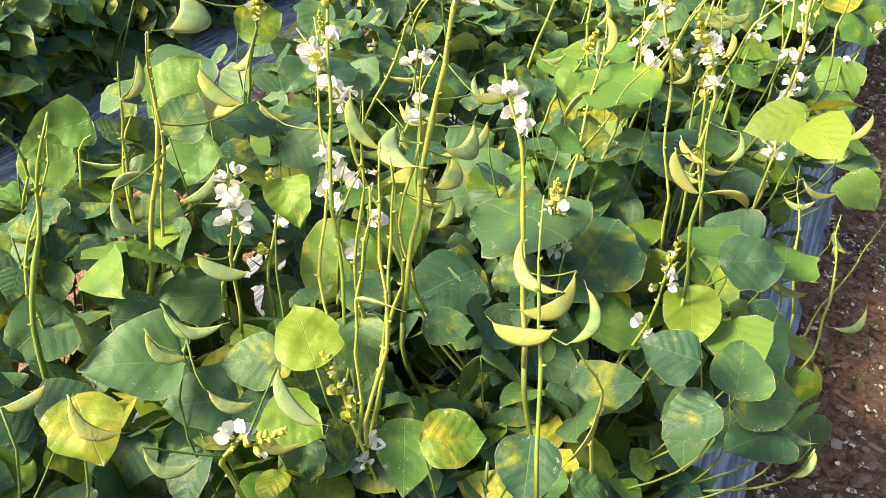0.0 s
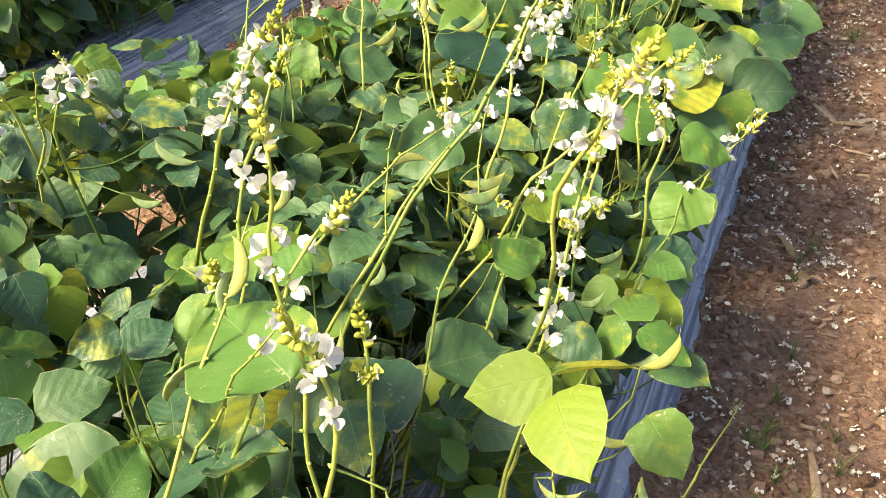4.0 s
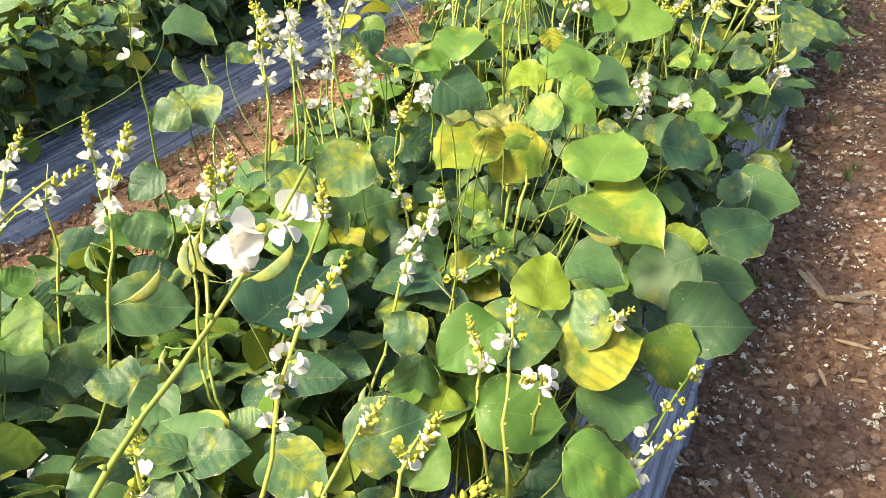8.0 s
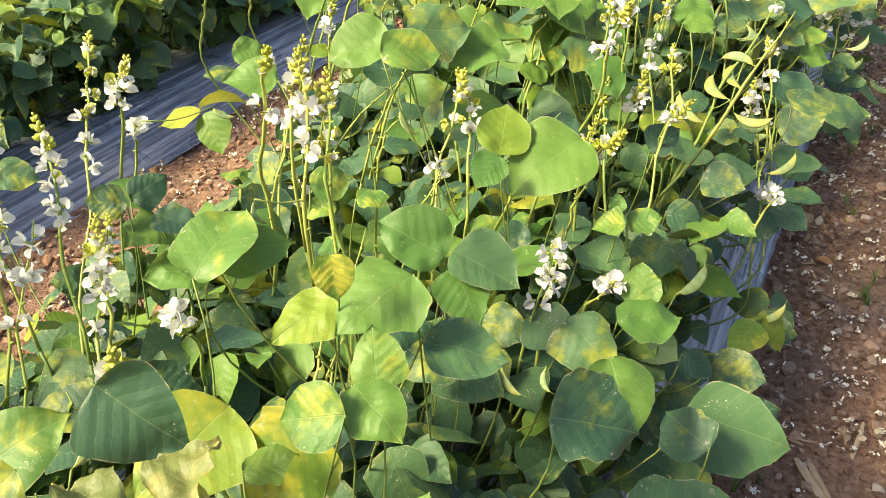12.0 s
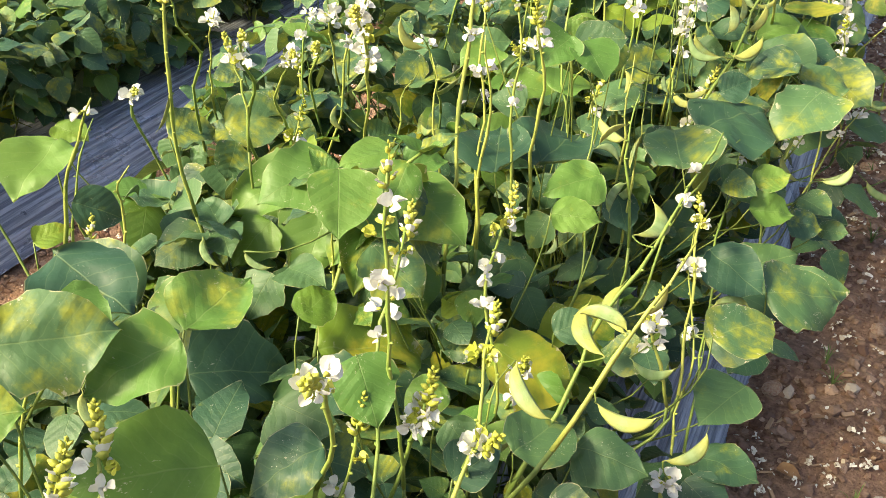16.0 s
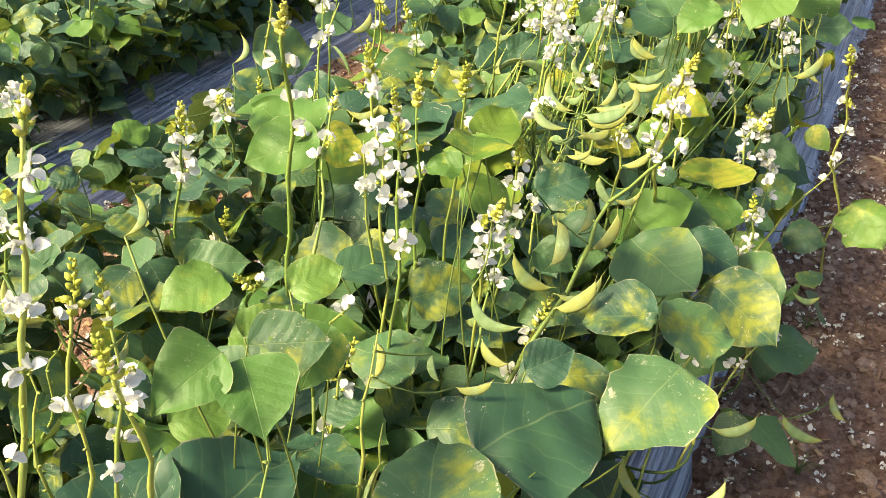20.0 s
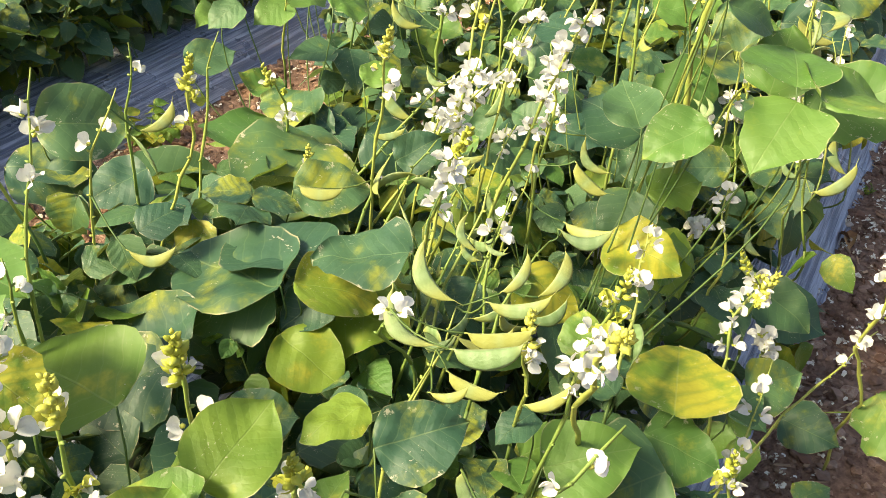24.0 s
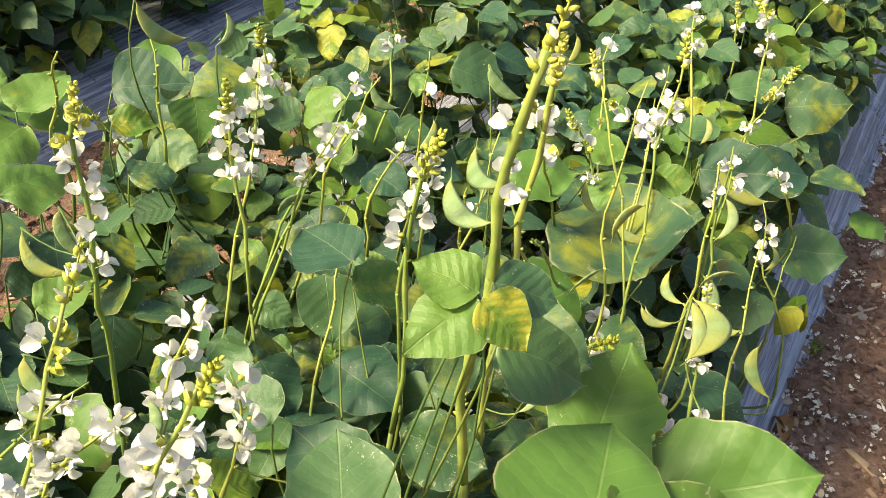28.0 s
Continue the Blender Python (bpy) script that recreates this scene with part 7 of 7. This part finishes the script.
leaf(-0.128, 0.943, 0.500, -160, 31, 0.078, 0, "yellow")
leaf(-0.093, 1.138, 0.330, -100, 27, 0.111, 18, "green")
leaf(-0.266, 0.943, 0.460, -6, -17, 0.138, 10, "green")
leaf(-0.267, 0.942, 0.440, 134, 11, 0.107, -18, "green")
leaf(-0.236, 0.882, 0.440, -38, -0, 0.104, 16, "pale")
leaf(-0.518, 0.862, 0.520, 163, 31, 0.118, -20, "yellow")
leaf(-0.698, 4.483, 0.450, 122, 26, 0.114, -26, "yellow")
leaf(-0.688, 4.492, 0.350, 112, 26, 0.113, -24, "green")
leaf(-0.874, 4.554, 0.250, 115, 19, 0.151, -22, "green")
leaf(-0.540, 4.368, 0.400, 179, 28, 0.106, -14, "green")
leaf(-0.620, 4.764, 0.320, 146, 24, 0.097, -18, "green")
leaf(-0.705, 4.745, 0.280, -95, 17, 0.102, 10, "green")
leaf(-0.083, 3.143, 0.280, -123, 21, 0.109, 16, "green")
leaf(-0.029, 3.086, 0.240, 162, 10, 0.120, -8, "green")
leaf(-0.105, 3.220, 0.280, -75, 19, 0.090, 22, "green")
leaf(-0.114, 3.135, 0.200, -119, 23, 0.102, 16, "green")
leaf(-0.572, 2.576, 0.520, -67, 32, 0.113, 20, "green")
stalk(-0.092, 1.392, 0.620, -0.033, 1.355, 0.870, 9, 0, 1, seed=521, thick=1.1)
stalk(-0.516, 1.399, 0.520, -0.404, 1.421, 0.820, 12, 0, 1, seed=522, thick=1.2)
stalk(-0.058, 1.705, 0.500, -0.066, 1.741, 0.660, 5, 0, 1, seed=523, thick=1.0)
pod(-0.209, 0.740, 0.620, 146, 20, 138, 0.078, 2)


def left_edge(y):
    """How far the canopy reaches towards the neighbouring bed."""
    wide = 0.5 + 0.5 * math.tanh((abs(y - 2.95) - 0.95) * 5)
    wide *= 0.5 + 0.5 * math.tanh((abs(y - 5.35) - 0.4) * 5)
    return -0.80 - 0.27 * wide


# the rest of the foliage round each stem, below the leaves that stand out
for index, b in enumerate(PLANTS):
    front = index < front_count
    count = 12 if front else 8
    low = (72 if b.base.x > -0.5 else 120) if front else 62
    for k in range(count + low):
        deep = k >= count
        a = rng.uniform(0, 2 * math.pi)
        reach = (0.30 if b.base.x > -0.5 else 0.42) * rng.random() ** 0.6
        x, yy = b.base.x + math.cos(a) * reach, b.base.y + math.sin(a) * reach
        if front:
            bound = left_edge(yy)
            x = max(min(x, -0.10 - 0.08 * rng.random()), bound - 0.09 * rng.random())
            edge = max(0.0, min(1.0, (-x) / 0.3, (x - bound + 0.25) / 0.3))
            top = 0.28 + 0.24 * edge
            if x < -0.65:
                top += 0.10 * (-0.80 - bound) / 0.27
        else:
            x = min(x, NEXT_EDGE - 0.22 - 0.12 * rng.random())
            top = 0.42
        z = top - (rng.uniform(0.03, 0.27) if deep else rng.uniform(0.0, 0.08))
        z = max(z, 0.15)
        chance = rng.random()
        kind = "green" if chance < (0.88 if deep else 0.58) else ("pale" if chance < 0.92 else "yellow")
        trifoliate(b, Vector((x, yy, z)), math.degrees(a) - 90 + rng.uniform(-60, 60), rng.uniform(0.045, 0.088) * (1.0 if front else 1.25) * (0.6 if not deep and kind != "green" and rng.random() < 0.3 else 1), kind, rng, 6 + 70 * reach, deep)
    for k in range(1 if front or index % 2 else 0):
        a = rng.uniform(0, 2 * math.pi)
        r0, r1 = rng.uniform(0.02, 0.1), rng.uniform(0.08, 0.24)
        foot = b.base + Vector((math.cos(a) * r0, math.sin(a) * r0, 0.16))
        tip = b.base + Vector((math.cos(a) * r1, math.sin(a) * r1, rng.uniform(0.42, 0.56) if front else rng.uniform(0.32, 0.45)))
        if front:
            tip.x = min(tip.x, -0.05)
        podding = rng.random() < 0.4
        stalk(*foot, *tip, 0 if podding else rng.randint(4, 8), rng.randint(2, 4) if podding or rng.random() < 0.3 else 0, 0 if podding else 1, plant=b, seed=index * 3 + k)
# leaves close round the foot of each flower stalk
for b in PLANTS:
    for p, *_ in list(b.stalks):
        if p.z > 0.25:
            trifoliate(b, p + Vector((rng.uniform(0.0, 0.07), rng.uniform(-0.11, -0.03), rng.uniform(-0.10, -0.03))), rng.uniform(100, 260), rng.uniform(0.06, 0.09), rng.choice(("green", "green", "green", "pale", "yellow")), rng, 25, True)
join_pods()
for b in PLANTS:
    build(b, rng)

# ---- on the soil ----
def rock(rng, rough=0.35, cuts=1):
    """A clod: a lumpy ball."""
    bm = bmesh.new()
    bmesh.ops.create_icosphere(bm, subdivisions=cuts, radius=1)
    out = [(v.co * (1 + rough * rng.uniform(-1, 1))) for v in bm.verts]
    faces = [tuple(v.index for v in f.verts) for f in bm.faces]
    bm.free()
    return out, faces


rng = random.Random(21)
SHAPES = [rock(rng) for _ in range(10)]
ROUND = [rock(rng, 0.26, 1) for _ in range(10)]


def scatter(name, count, where, sizes, mat, label, category, flat=0.65, shapes=SHAPES, skew=2.2):
    verts, faces = [], []
    for _ in range(count):
        x, yy = where(rng)
        size = sizes[0] * (sizes[1] / sizes[0]) ** (rng.random() ** skew)
        vs, fs = shapes[rng.randrange(10)]
        m = pose(x, yy, soil_height(x, yy) + size * 0.15, rng.uniform(-25, 25), rng.uniform(-25, 25), rng.uniform(0, 360)) @ Matrix.Diagonal((size, size * rng.uniform(0.6, 1.0), size * flat, 1))
        s = len(verts)
        verts += [m @ v for v in vs]
        faces += [tuple(s + i for i in f) for f in fs]
    return tagged(new(name, mesh_of(name, verts, faces, mat, smooth=False)), label, category, kind="stuff")


def furrow_right(r):
    return 0.6 * r.random() ** 1.15, r.uniform(0.9, 8.5)


def furrow_left(r):
    return r.uniform(-1.66, -1.1), r.uniform(1.2, 8.0)


scatter("soil_crumbs", 13000, furrow_right, (0.0016, 0.015), CLOD, "loose reddish soil crumbs and small stones in the furrow", "soil crumbs")
scatter("soil_crumbs", 8000, furrow_left, (0.003, 0.020), SUNLIT_CLOD, "loose reddish soil crumbs in the furrow between the beds, coloured a sunlit orange", "soil crumbs")
scatter("pebbles", 7500, furrow_right, (0.003, 0.014), PEBBLE, "rounded earth clods and pebbles in pinkish browns and greys", "pebbles", 0.5, ROUND, 1.5)
scatter("pebbles", 3600, furrow_left, (0.003, 0.015), PEBBLE, "rounded earth clods and pebbles between the beds", "pebbles", 0.5, ROUND, 1.5)
scatter("stones", 4200, lambda r: (0.42 * r.random(), r.uniform(0.9, 8.2)), (0.003, 0.019), PEBBLE, "angular stones and broken clods in pinkish browns and greys", "stones", 0.6, SHAPES, 2.6)


def drifts(where, scale=7.0):
    """Gathers what where() strews into loose drifts."""
    def pick(r):
        for _ in range(6):
            x, yy = where(r)
            if noise.noise((x * scale, yy * scale, 17)) + r.uniform(-0.35, 0.35) > 0.0:
                break
        return x, yy
    return pick


def petals(count, where, height):
    verts, faces = [], []
    for _ in range(count):
        if not rng.randrange(3) or not verts:
            cx, cy = where(rng)
        x, yy = cx + rng.gauss(0, 0.004), cy + rng.gauss(0, 0.004)
        m = pose(x, yy, height(x, yy) + rng.uniform(0.006, 0.011), rng.uniform(-35, 35), rng.uniform(-35, 35), rng.uniform(0, 360))
        k = 1.0 + 0.9 * rng.random() ** 6
        w, l = k * rng.uniform(0.0010, 0.0036), k * rng.uniform(0.0014, 0.0048)
        s = len(verts)
        verts += [m @ Vector(p) for p in ((-w * 0.5, -l, 0), (w * rng.uniform(0.1, 0.9), -l, 0.001), (w, l * rng.uniform(-0.4, 0.4), 0.003), (w * 0.4, l, 0.001), (-w * rng.uniform(0.0, 0.9), l * 0.8, 0.003), (-w, l * rng.uniform(-0.5, 0.3), 0.0015))]
        faces += [(s, s + 1, s + 2, s + 5), (s + 5, s + 2, s + 3, s + 4)]
    tagged(new("fallen_petals", mesh_of("fallen_petals", verts, faces, LITTER)), "dried cream-white fallen bean petals strewn on the soil", "petals", kind="stuff")


def chips(count, where, label):
    """Flat splinters of dry stalk."""
    verts, faces = [], []
    for _ in range(count):
        x, yy = where(rng)
        l, w = rng.uniform(0.003, 0.016), rng.uniform(0.0015, 0.005)
        m = pose(x, yy, soil_height(x, yy) + 0.004, rng.uniform(-14, 14), rng.uniform(-25, 25), rng.uniform(0, 360))
        s, h = len(verts), w * 0.4
        for z in (-h, h):
            verts += [m @ Vector(p) for p in ((-w, -l, z), (w * 0.7, -l * 0.9, z), (w, l * 0.8, z), (-w * 0.6, l, z))]
        faces += [tuple(s + i for i in f) for f in ((3, 2, 1, 0), (4, 5, 6, 7), (0, 1, 5, 4), (1, 2, 6, 5), (2, 3, 7, 6), (3, 0, 4, 7))]
    tagged(new("wood_chips", mesh_of("wood_chips", verts, faces, CHIP, smooth=False)), label, "wood chips", kind="stuff")


chips(600, furrow_right, "small dry splinters of plant stalk strewn on the soil")
chips(300, furrow_left, "small dry splinters of plant stalk between the beds")
petals(9500, drifts(furrow_right), soil_height)
petals(4200, drifts(furrow_left), soil_height)
petals(300, lambda r: (r.uniform(-0.25, 0.0), r.uniform(0.9, 8.2)), bed_top)


def stick(x, yy, heading, long, thick, seed):
    """A dry broken stalk lying on the soil."""
    r = random.Random(seed)
    verts, faces = [], []
    pts = [Vector((r.uniform(-1, 1) * 0.012 * long, (k / 5 - 0.5) * long, r.uniform(0, 0.2) * thick)) for k in range(6)]
    tube(verts, faces, pts, [thick * f * r.uniform(0.9, 1.1) for f in (0.55, 0.95, 1.0, 1.0, 0.85, 0.4)], 7)
    me = mesh_of("dry_stalk", [Vector((v.x * r.uniform(0.93, 1.07), v.y + r.uniform(-1, 1) * thick * 0.5, v.z * 0.5)) for v in verts], faces, STRAW, smooth=False)
    ob = new("dry_stalk", me)
    ob.matrix_basis = pose(x, yy, soil_height(x, yy) + thick * 0.4, r.uniform(-4, 4), 0, heading)
    tagged(ob, "dry brown broken plant stalk lying on the soil", "dry stalk", "dry stalks on the soil")


stick(0.250, 1.853, -170, 0.193, 0.0088, 0)
stick(0.141, 2.577, -154, 0.107, 0.0080, 1)
stick(0.161, 3.367, -151, 0.129, 0.0064, 2)
stick(0.260, 3.343, -52, 0.156, 0.0096, 3)
stick(0.254, 1.800, -82, 0.102, 0.0040, 4)
stick(0.126, 1.608, -40, 0.106, 0.0032, 5)
stick(0.149, 2.168, -17, 0.116, 0.0024, 6)
stick(0.154, 3.346, -148, 0.113, 0.0088, 7)
stick(0.253, 3.313, -75, 0.147, 0.0104, 8)
stick(0.141, 2.575, -154, 0.095, 0.0096, 9)
stick(0.020, 2.624, -132, 0.114, 0.0048, 10)
stick(0.019, 2.523, -60, 0.076, 0.0032, 11)
stick(0.269, 3.923, -41, 0.135, 0.0048, 12)
stick(0.260, 3.138, -88, 0.080, 0.0056, 13)
stick(0.208, 3.001, -164, 0.057, 0.0048, 14)
stick(0.216, 3.487, -8, 0.118, 0.0048, 15)
stick(0.306, 3.735, -56, 0.096, 0.0048, 16)
stick(0.134, 3.456, -81, 0.081, 0.0024, 17)
stick(0.107, 3.848, -29, 0.120, 0.0032, 18)
stick(0.225, 3.626, -101, 0.076, 0.0048, 19)
stick(0.201, 3.509, 177, 0.079, 0.0064, 20)
stick(0.085, 4.218, -31, 0.125, 0.0032, 21)
stick(0.230, 4.491, -122, 0.074, 0.0040, 22)
stick(0.036, 4.491, 147, 0.124, 0.0032, 23)
stick(0.047, 6.068, -29, 0.223, 0.0024, 24)
stick(0.111, 5.147, -10, 0.128, 0.0032, 25)
stick(0.135, 5.668, -31, 0.149, 0.0024, 26)
stick(0.117, 5.267, -87, 0.061, 0.0048, 27)
stick(0.022, 6.680, -131, 0.084, 0.0032, 28)
stick(0.138, 5.719, -82, 0.065, 0.0032, 29)
stick(0.187, 6.236, -121, 0.085, 0.0088, 30)
stick(0.056, 6.279, -177, 0.130, 0.0048, 31)
stick(0.111, 6.686, -34, 0.102, 0.0040, 32)



def stone(x, yy, size, seed):
    """A lump of hardened soil."""
    r = random.Random(seed)
    bm = bmesh.new()
    bmesh.ops.create_icosphere(bm, subdivisions=2, radius=1)
    for v in bm.verts:
        v.co *= 1 + 0.35 * noise.noise(v.co * 1.4 + Vector((seed, 0, 0)))
        v.co = Vector((v.co.x * 1.15, v.co.y * 0.85, v.co.z * 0.6)) * size
    me = bpy.data.meshes.new("soil_clod")
    bm.to_mesh(me)
    bm.free()
    me.materials.append(CLOD)
    ob = new("soil_clod", me)
    ob.matrix_basis = pose(x, yy, soil_height(x, yy) + size * 0.25, r.uniform(-15, 15), r.uniform(-15, 15), r.uniform(0, 360))
    tagged(ob, "rough reddish-brown clod of hardened soil in the furrow", "soil clod", "soil clods")


def dry_leaf(x, yy, heading, size, seed):
    """A curled brown leaf on the soil."""
    vs, flat, fs = leaf_form(seed, 0.05, 0.25, 8, 6)
    me = mesh_of("dry_leaf", [Vector((v.x * 0.7, v.y, v.z + 1.6 * v.x * v.x)) for v in vs], fs, DRY_LEAF)
    ob = new("dry_leaf", me)
    ob.matrix_basis = pose(x, yy, soil_height(x, yy) + 0.008, 0, 8, heading) @ Matrix.Scale(size, 4)
    tagged(ob, "curled dry tan fallen leaf lying on the soil", "dry leaf", "dry leaves on the soil")


def weed(x, yy, size, seed):
    """A low weed with many small yellow-green leaves on forked stems."""
    r = random.Random(seed)
    root = new("weed_plant")
    root.location = (x, yy, bed_top(x, yy) - 0.004)
    tagged(root, "low yellow-green weed with small pointed leaves", "weed", "weeds in the furrows")
    verts, faces, ends = [], [], []
    for k in range(7):
        a = k * 0.9 + r.uniform(-0.3, 0.3)
        tip = Vector((math.cos(a) * size * r.uniform(0.3, 0.8), math.sin(a) * size * r.uniform(0.3, 0.8), size * r.uniform(0.5, 1.0)))
        pts = bow(Vector((0, 0, 0)), tip, size * 0.1, 5, r, 0.01)
        tube(verts, faces, pts, [0.0018, 0.0016, 0.0014, 0.0012, 0.001, 0.0008], 4)
        ends += [(p, a) for p in pts[2:]]
    piece("stem", mesh_of("stem", verts, faces, STEM), root)
    for p, a in ends:
        for turn in (-60, 50):
            piece("leaf", LEAVES["yellow"][r.randrange(8)], root, leaf_pose(p, math.degrees(a) - 90 + turn + r.uniform(-20, 20), r.uniform(-10, 35), r.uniform(-20, 20), size * r.uniform(0.16, 0.26)))


def grass(x, yy, size, seed):
    """A small tuft of grass blades."""
    r = random.Random(seed)
    root = new("grass_tuft")
    root.location = (x, yy, soil_height(x, yy))
    tagged(root, "small green grass weed tuft in the furrow", "weed", "weeds in the furrows")
    for k in range(r.randint(7, 12)):
        a, out, high = r.uniform(0, 6.28), r.uniform(0.3, 1.0) * size, r.uniform(0.5, 1.1) * size
        d = Vector((math.cos(a), math.sin(a), 0))
        side = Vector((-d.y, d.x, 0)) * 0.0017
        verts, faces = [], []
        for i in range(6):
            f = i / 5
            p = d * out * f ** 1.3 + Vector((0, 0, high * math.sin(f * 1.9)))
            verts += [p - side * (1.05 - f), p + Vector((0, 0, -0.0006)), p + side * (1.05 - f)]
        faces = [(3 * i + j, 3 * i + j + 1, 3 * i + j + 4, 3 * i + j + 3) for i in range(5) for j in range(2)]
        piece("blade", mesh_of("blade", verts, faces, GRASS), root)


def tall_weed(fork, tips, seed):
    """An upright weed among the beans: one stem that forks, long pointed leaves along it and a tuft of young leaves at each tip."""
    r = random.Random(seed)
    fork = Vector(fork)
    base = Vector((fork.x + 0.02, fork.y + 0.03, 0.10))
    root = new("tall_weed")
    root.location = base
    tagged(root, "tall forked green weed with long pointed drooping leaves", "weed", "weeds in the furrows")
    verts, faces, ends = [], [], []
    pts = bow(Vector((0, 0, 0)), fork - base, 0.0, 6, r, 0.015)
    tube(verts, faces, pts, [0.0048, 0.0046, 0.0044, 0.0042, 0.004, 0.0038, 0.0036], 6)
    ends += [(p, 0.085) for p in pts[3:]]
    for tip in tips:
        arm = bow(fork - base, Vector(tip) - base, 0.015, 6, r, 0.01)
        tube(verts, faces, arm, [0.0036, 0.0033, 0.003, 0.0028, 0.0026, 0.0024, 0.002], 6)
        ends += [(arm[1], 0.10), (arm[2], 0.105), (arm[3], 0.11), (arm[4], 0.11), (arm[5], 0.10), (arm[6], 0.055), (arm[6], 0.045), (arm[6], 0.05), (arm[6], 0.04)]
    piece("stem", mesh_of("stem", verts, faces, STALK), root)
    for k, (p, size) in enumerate(ends):
        drop = r.uniform(15, 55) if size > 0.06 else r.uniform(-50, -10)
        m = leaf_pose(p, k * 137.5 + r.uniform(-20, 20), drop, r.uniform(-15, 15), size * r.uniform(0.9, 1.15))
        piece("leaf", LEAVES["pale" if k % 3 else "green"][(5, 7, 9, 12)[k % 4]], root, m @ Matrix.Diagonal((0.70, 1.0, 0.8, 1.0)))


tall_weed((-0.435, 3.669, 0.580), ((-0.453, 3.619, 0.690), (-0.384, 3.720, 0.690)), 9)

stone(0.322, 2.361, 0.013, 33)
stone(0.322, 1.810, 0.022, 34)
stone(0.170, 2.432, 0.018, 35)
stone(0.202, 2.467, 0.014, 36)
stone(0.273, 3.270, 0.023, 37)
stone(0.186, 2.971, 0.019, 38)
stone(0.079, 3.653, 0.016, 39)
stone(0.196, 3.510, 0.012, 40)
stone(0.045, 4.278, 0.020, 41)
stone(0.209, 4.560, 0.017, 42)
stone(0.231, 5.261, 0.013, 43)
stone(0.273, 4.936, 0.022, 44)
stone(0.079, 5.272, 0.018, 45)
stone(0.233, 5.251, 0.014, 46)
stone(0.122, 5.299, 0.023, 47)
stone(0.126, 5.692, 0.019, 48)
stone(0.046, 5.806, 0.016, 49)
stone(0.037, 6.703, 0.012, 50)
grass(0.123, 1.653, 0.037, 51)
grass(0.155, 1.967, 0.045, 52)
grass(0.173, 2.570, 0.052, 53)
grass(0.089, 1.585, 0.035, 54)
grass(0.275, 1.915, 0.042, 55)
grass(0.019, 3.384, 0.050, 56)
grass(0.162, 2.521, 0.033, 57)
grass(0.214, 4.045, 0.040, 58)
grass(0.005, 3.305, 0.048, 59)
grass(0.071, 3.309, 0.030, 60)
grass(0.059, 2.931, 0.037, 61)
grass(0.204, 3.925, 0.045, 62)
grass(0.198, 3.947, 0.052, 63)
grass(0.111, 4.715, 0.035, 64)
grass(0.145, 4.336, 0.042, 65)
grass(0.039, 3.273, 0.050, 66)
grass(0.126, 4.402, 0.033, 67)
grass(0.113, 5.354, 0.040, 68)
grass(0.162, 4.884, 0.048, 69)
grass(0.132, 5.269, 0.030, 70)
grass(-0.092, 6.436, 0.037, 71)
grass(0.178, 2.197, 0.045, 72)
grass(0.157, 1.927, 0.052, 73)
grass(0.134, 1.937, 0.035, 74)
grass(0.269, 1.995, 0.042, 75)
grass(0.061, 1.520, 0.050, 76)
grass(0.125, 1.591, 0.033, 77)
grass(0.213, 1.544, 0.040, 78)
grass(0.265, 1.553, 0.048, 79)
grass(0.315, 1.601, 0.030, 80)
grass(0.112, 1.488, 0.037, 81)
grass(0.184, 1.863, 0.045, 82)
grass(0.230, 1.794, 0.052, 83)
grass(0.184, 2.619, 0.035, 84)
grass(0.159, 2.426, 0.042, 85)
grass(0.165, 2.076, 0.050, 86)
grass(0.298, 1.806, 0.033, 87)
grass(0.163, 1.765, 0.040, 88)
grass(-1.347, 2.966, 0.120, 89)
grass(-1.383, 2.901, 0.100, 90)
grass(-1.571, 3.295, 0.080, 91)
grass(-1.350, 2.972, 0.100, 92)
grass(-1.468, 3.056, 0.100, 93)
grass(-1.368, 2.932, 0.090, 94)
grass(-1.550, 3.678, 0.090, 95)
weed(-1.583, 5.680, 0.16, 3)
weed(0.046, 6.508, 0.03, 4)
dry_leaf(0.169, 2.430, 336, 0.045, 96)
dry_leaf(0.050, 6.232, 47, 0.045, 97)
dry_leaf(0.276, 1.740, 118, 0.045, 98)
dry_leaf(0.041, 6.244, 189, 0.045, 99)
dry_leaf(0.087, 4.067, 260, 0.045, 100)
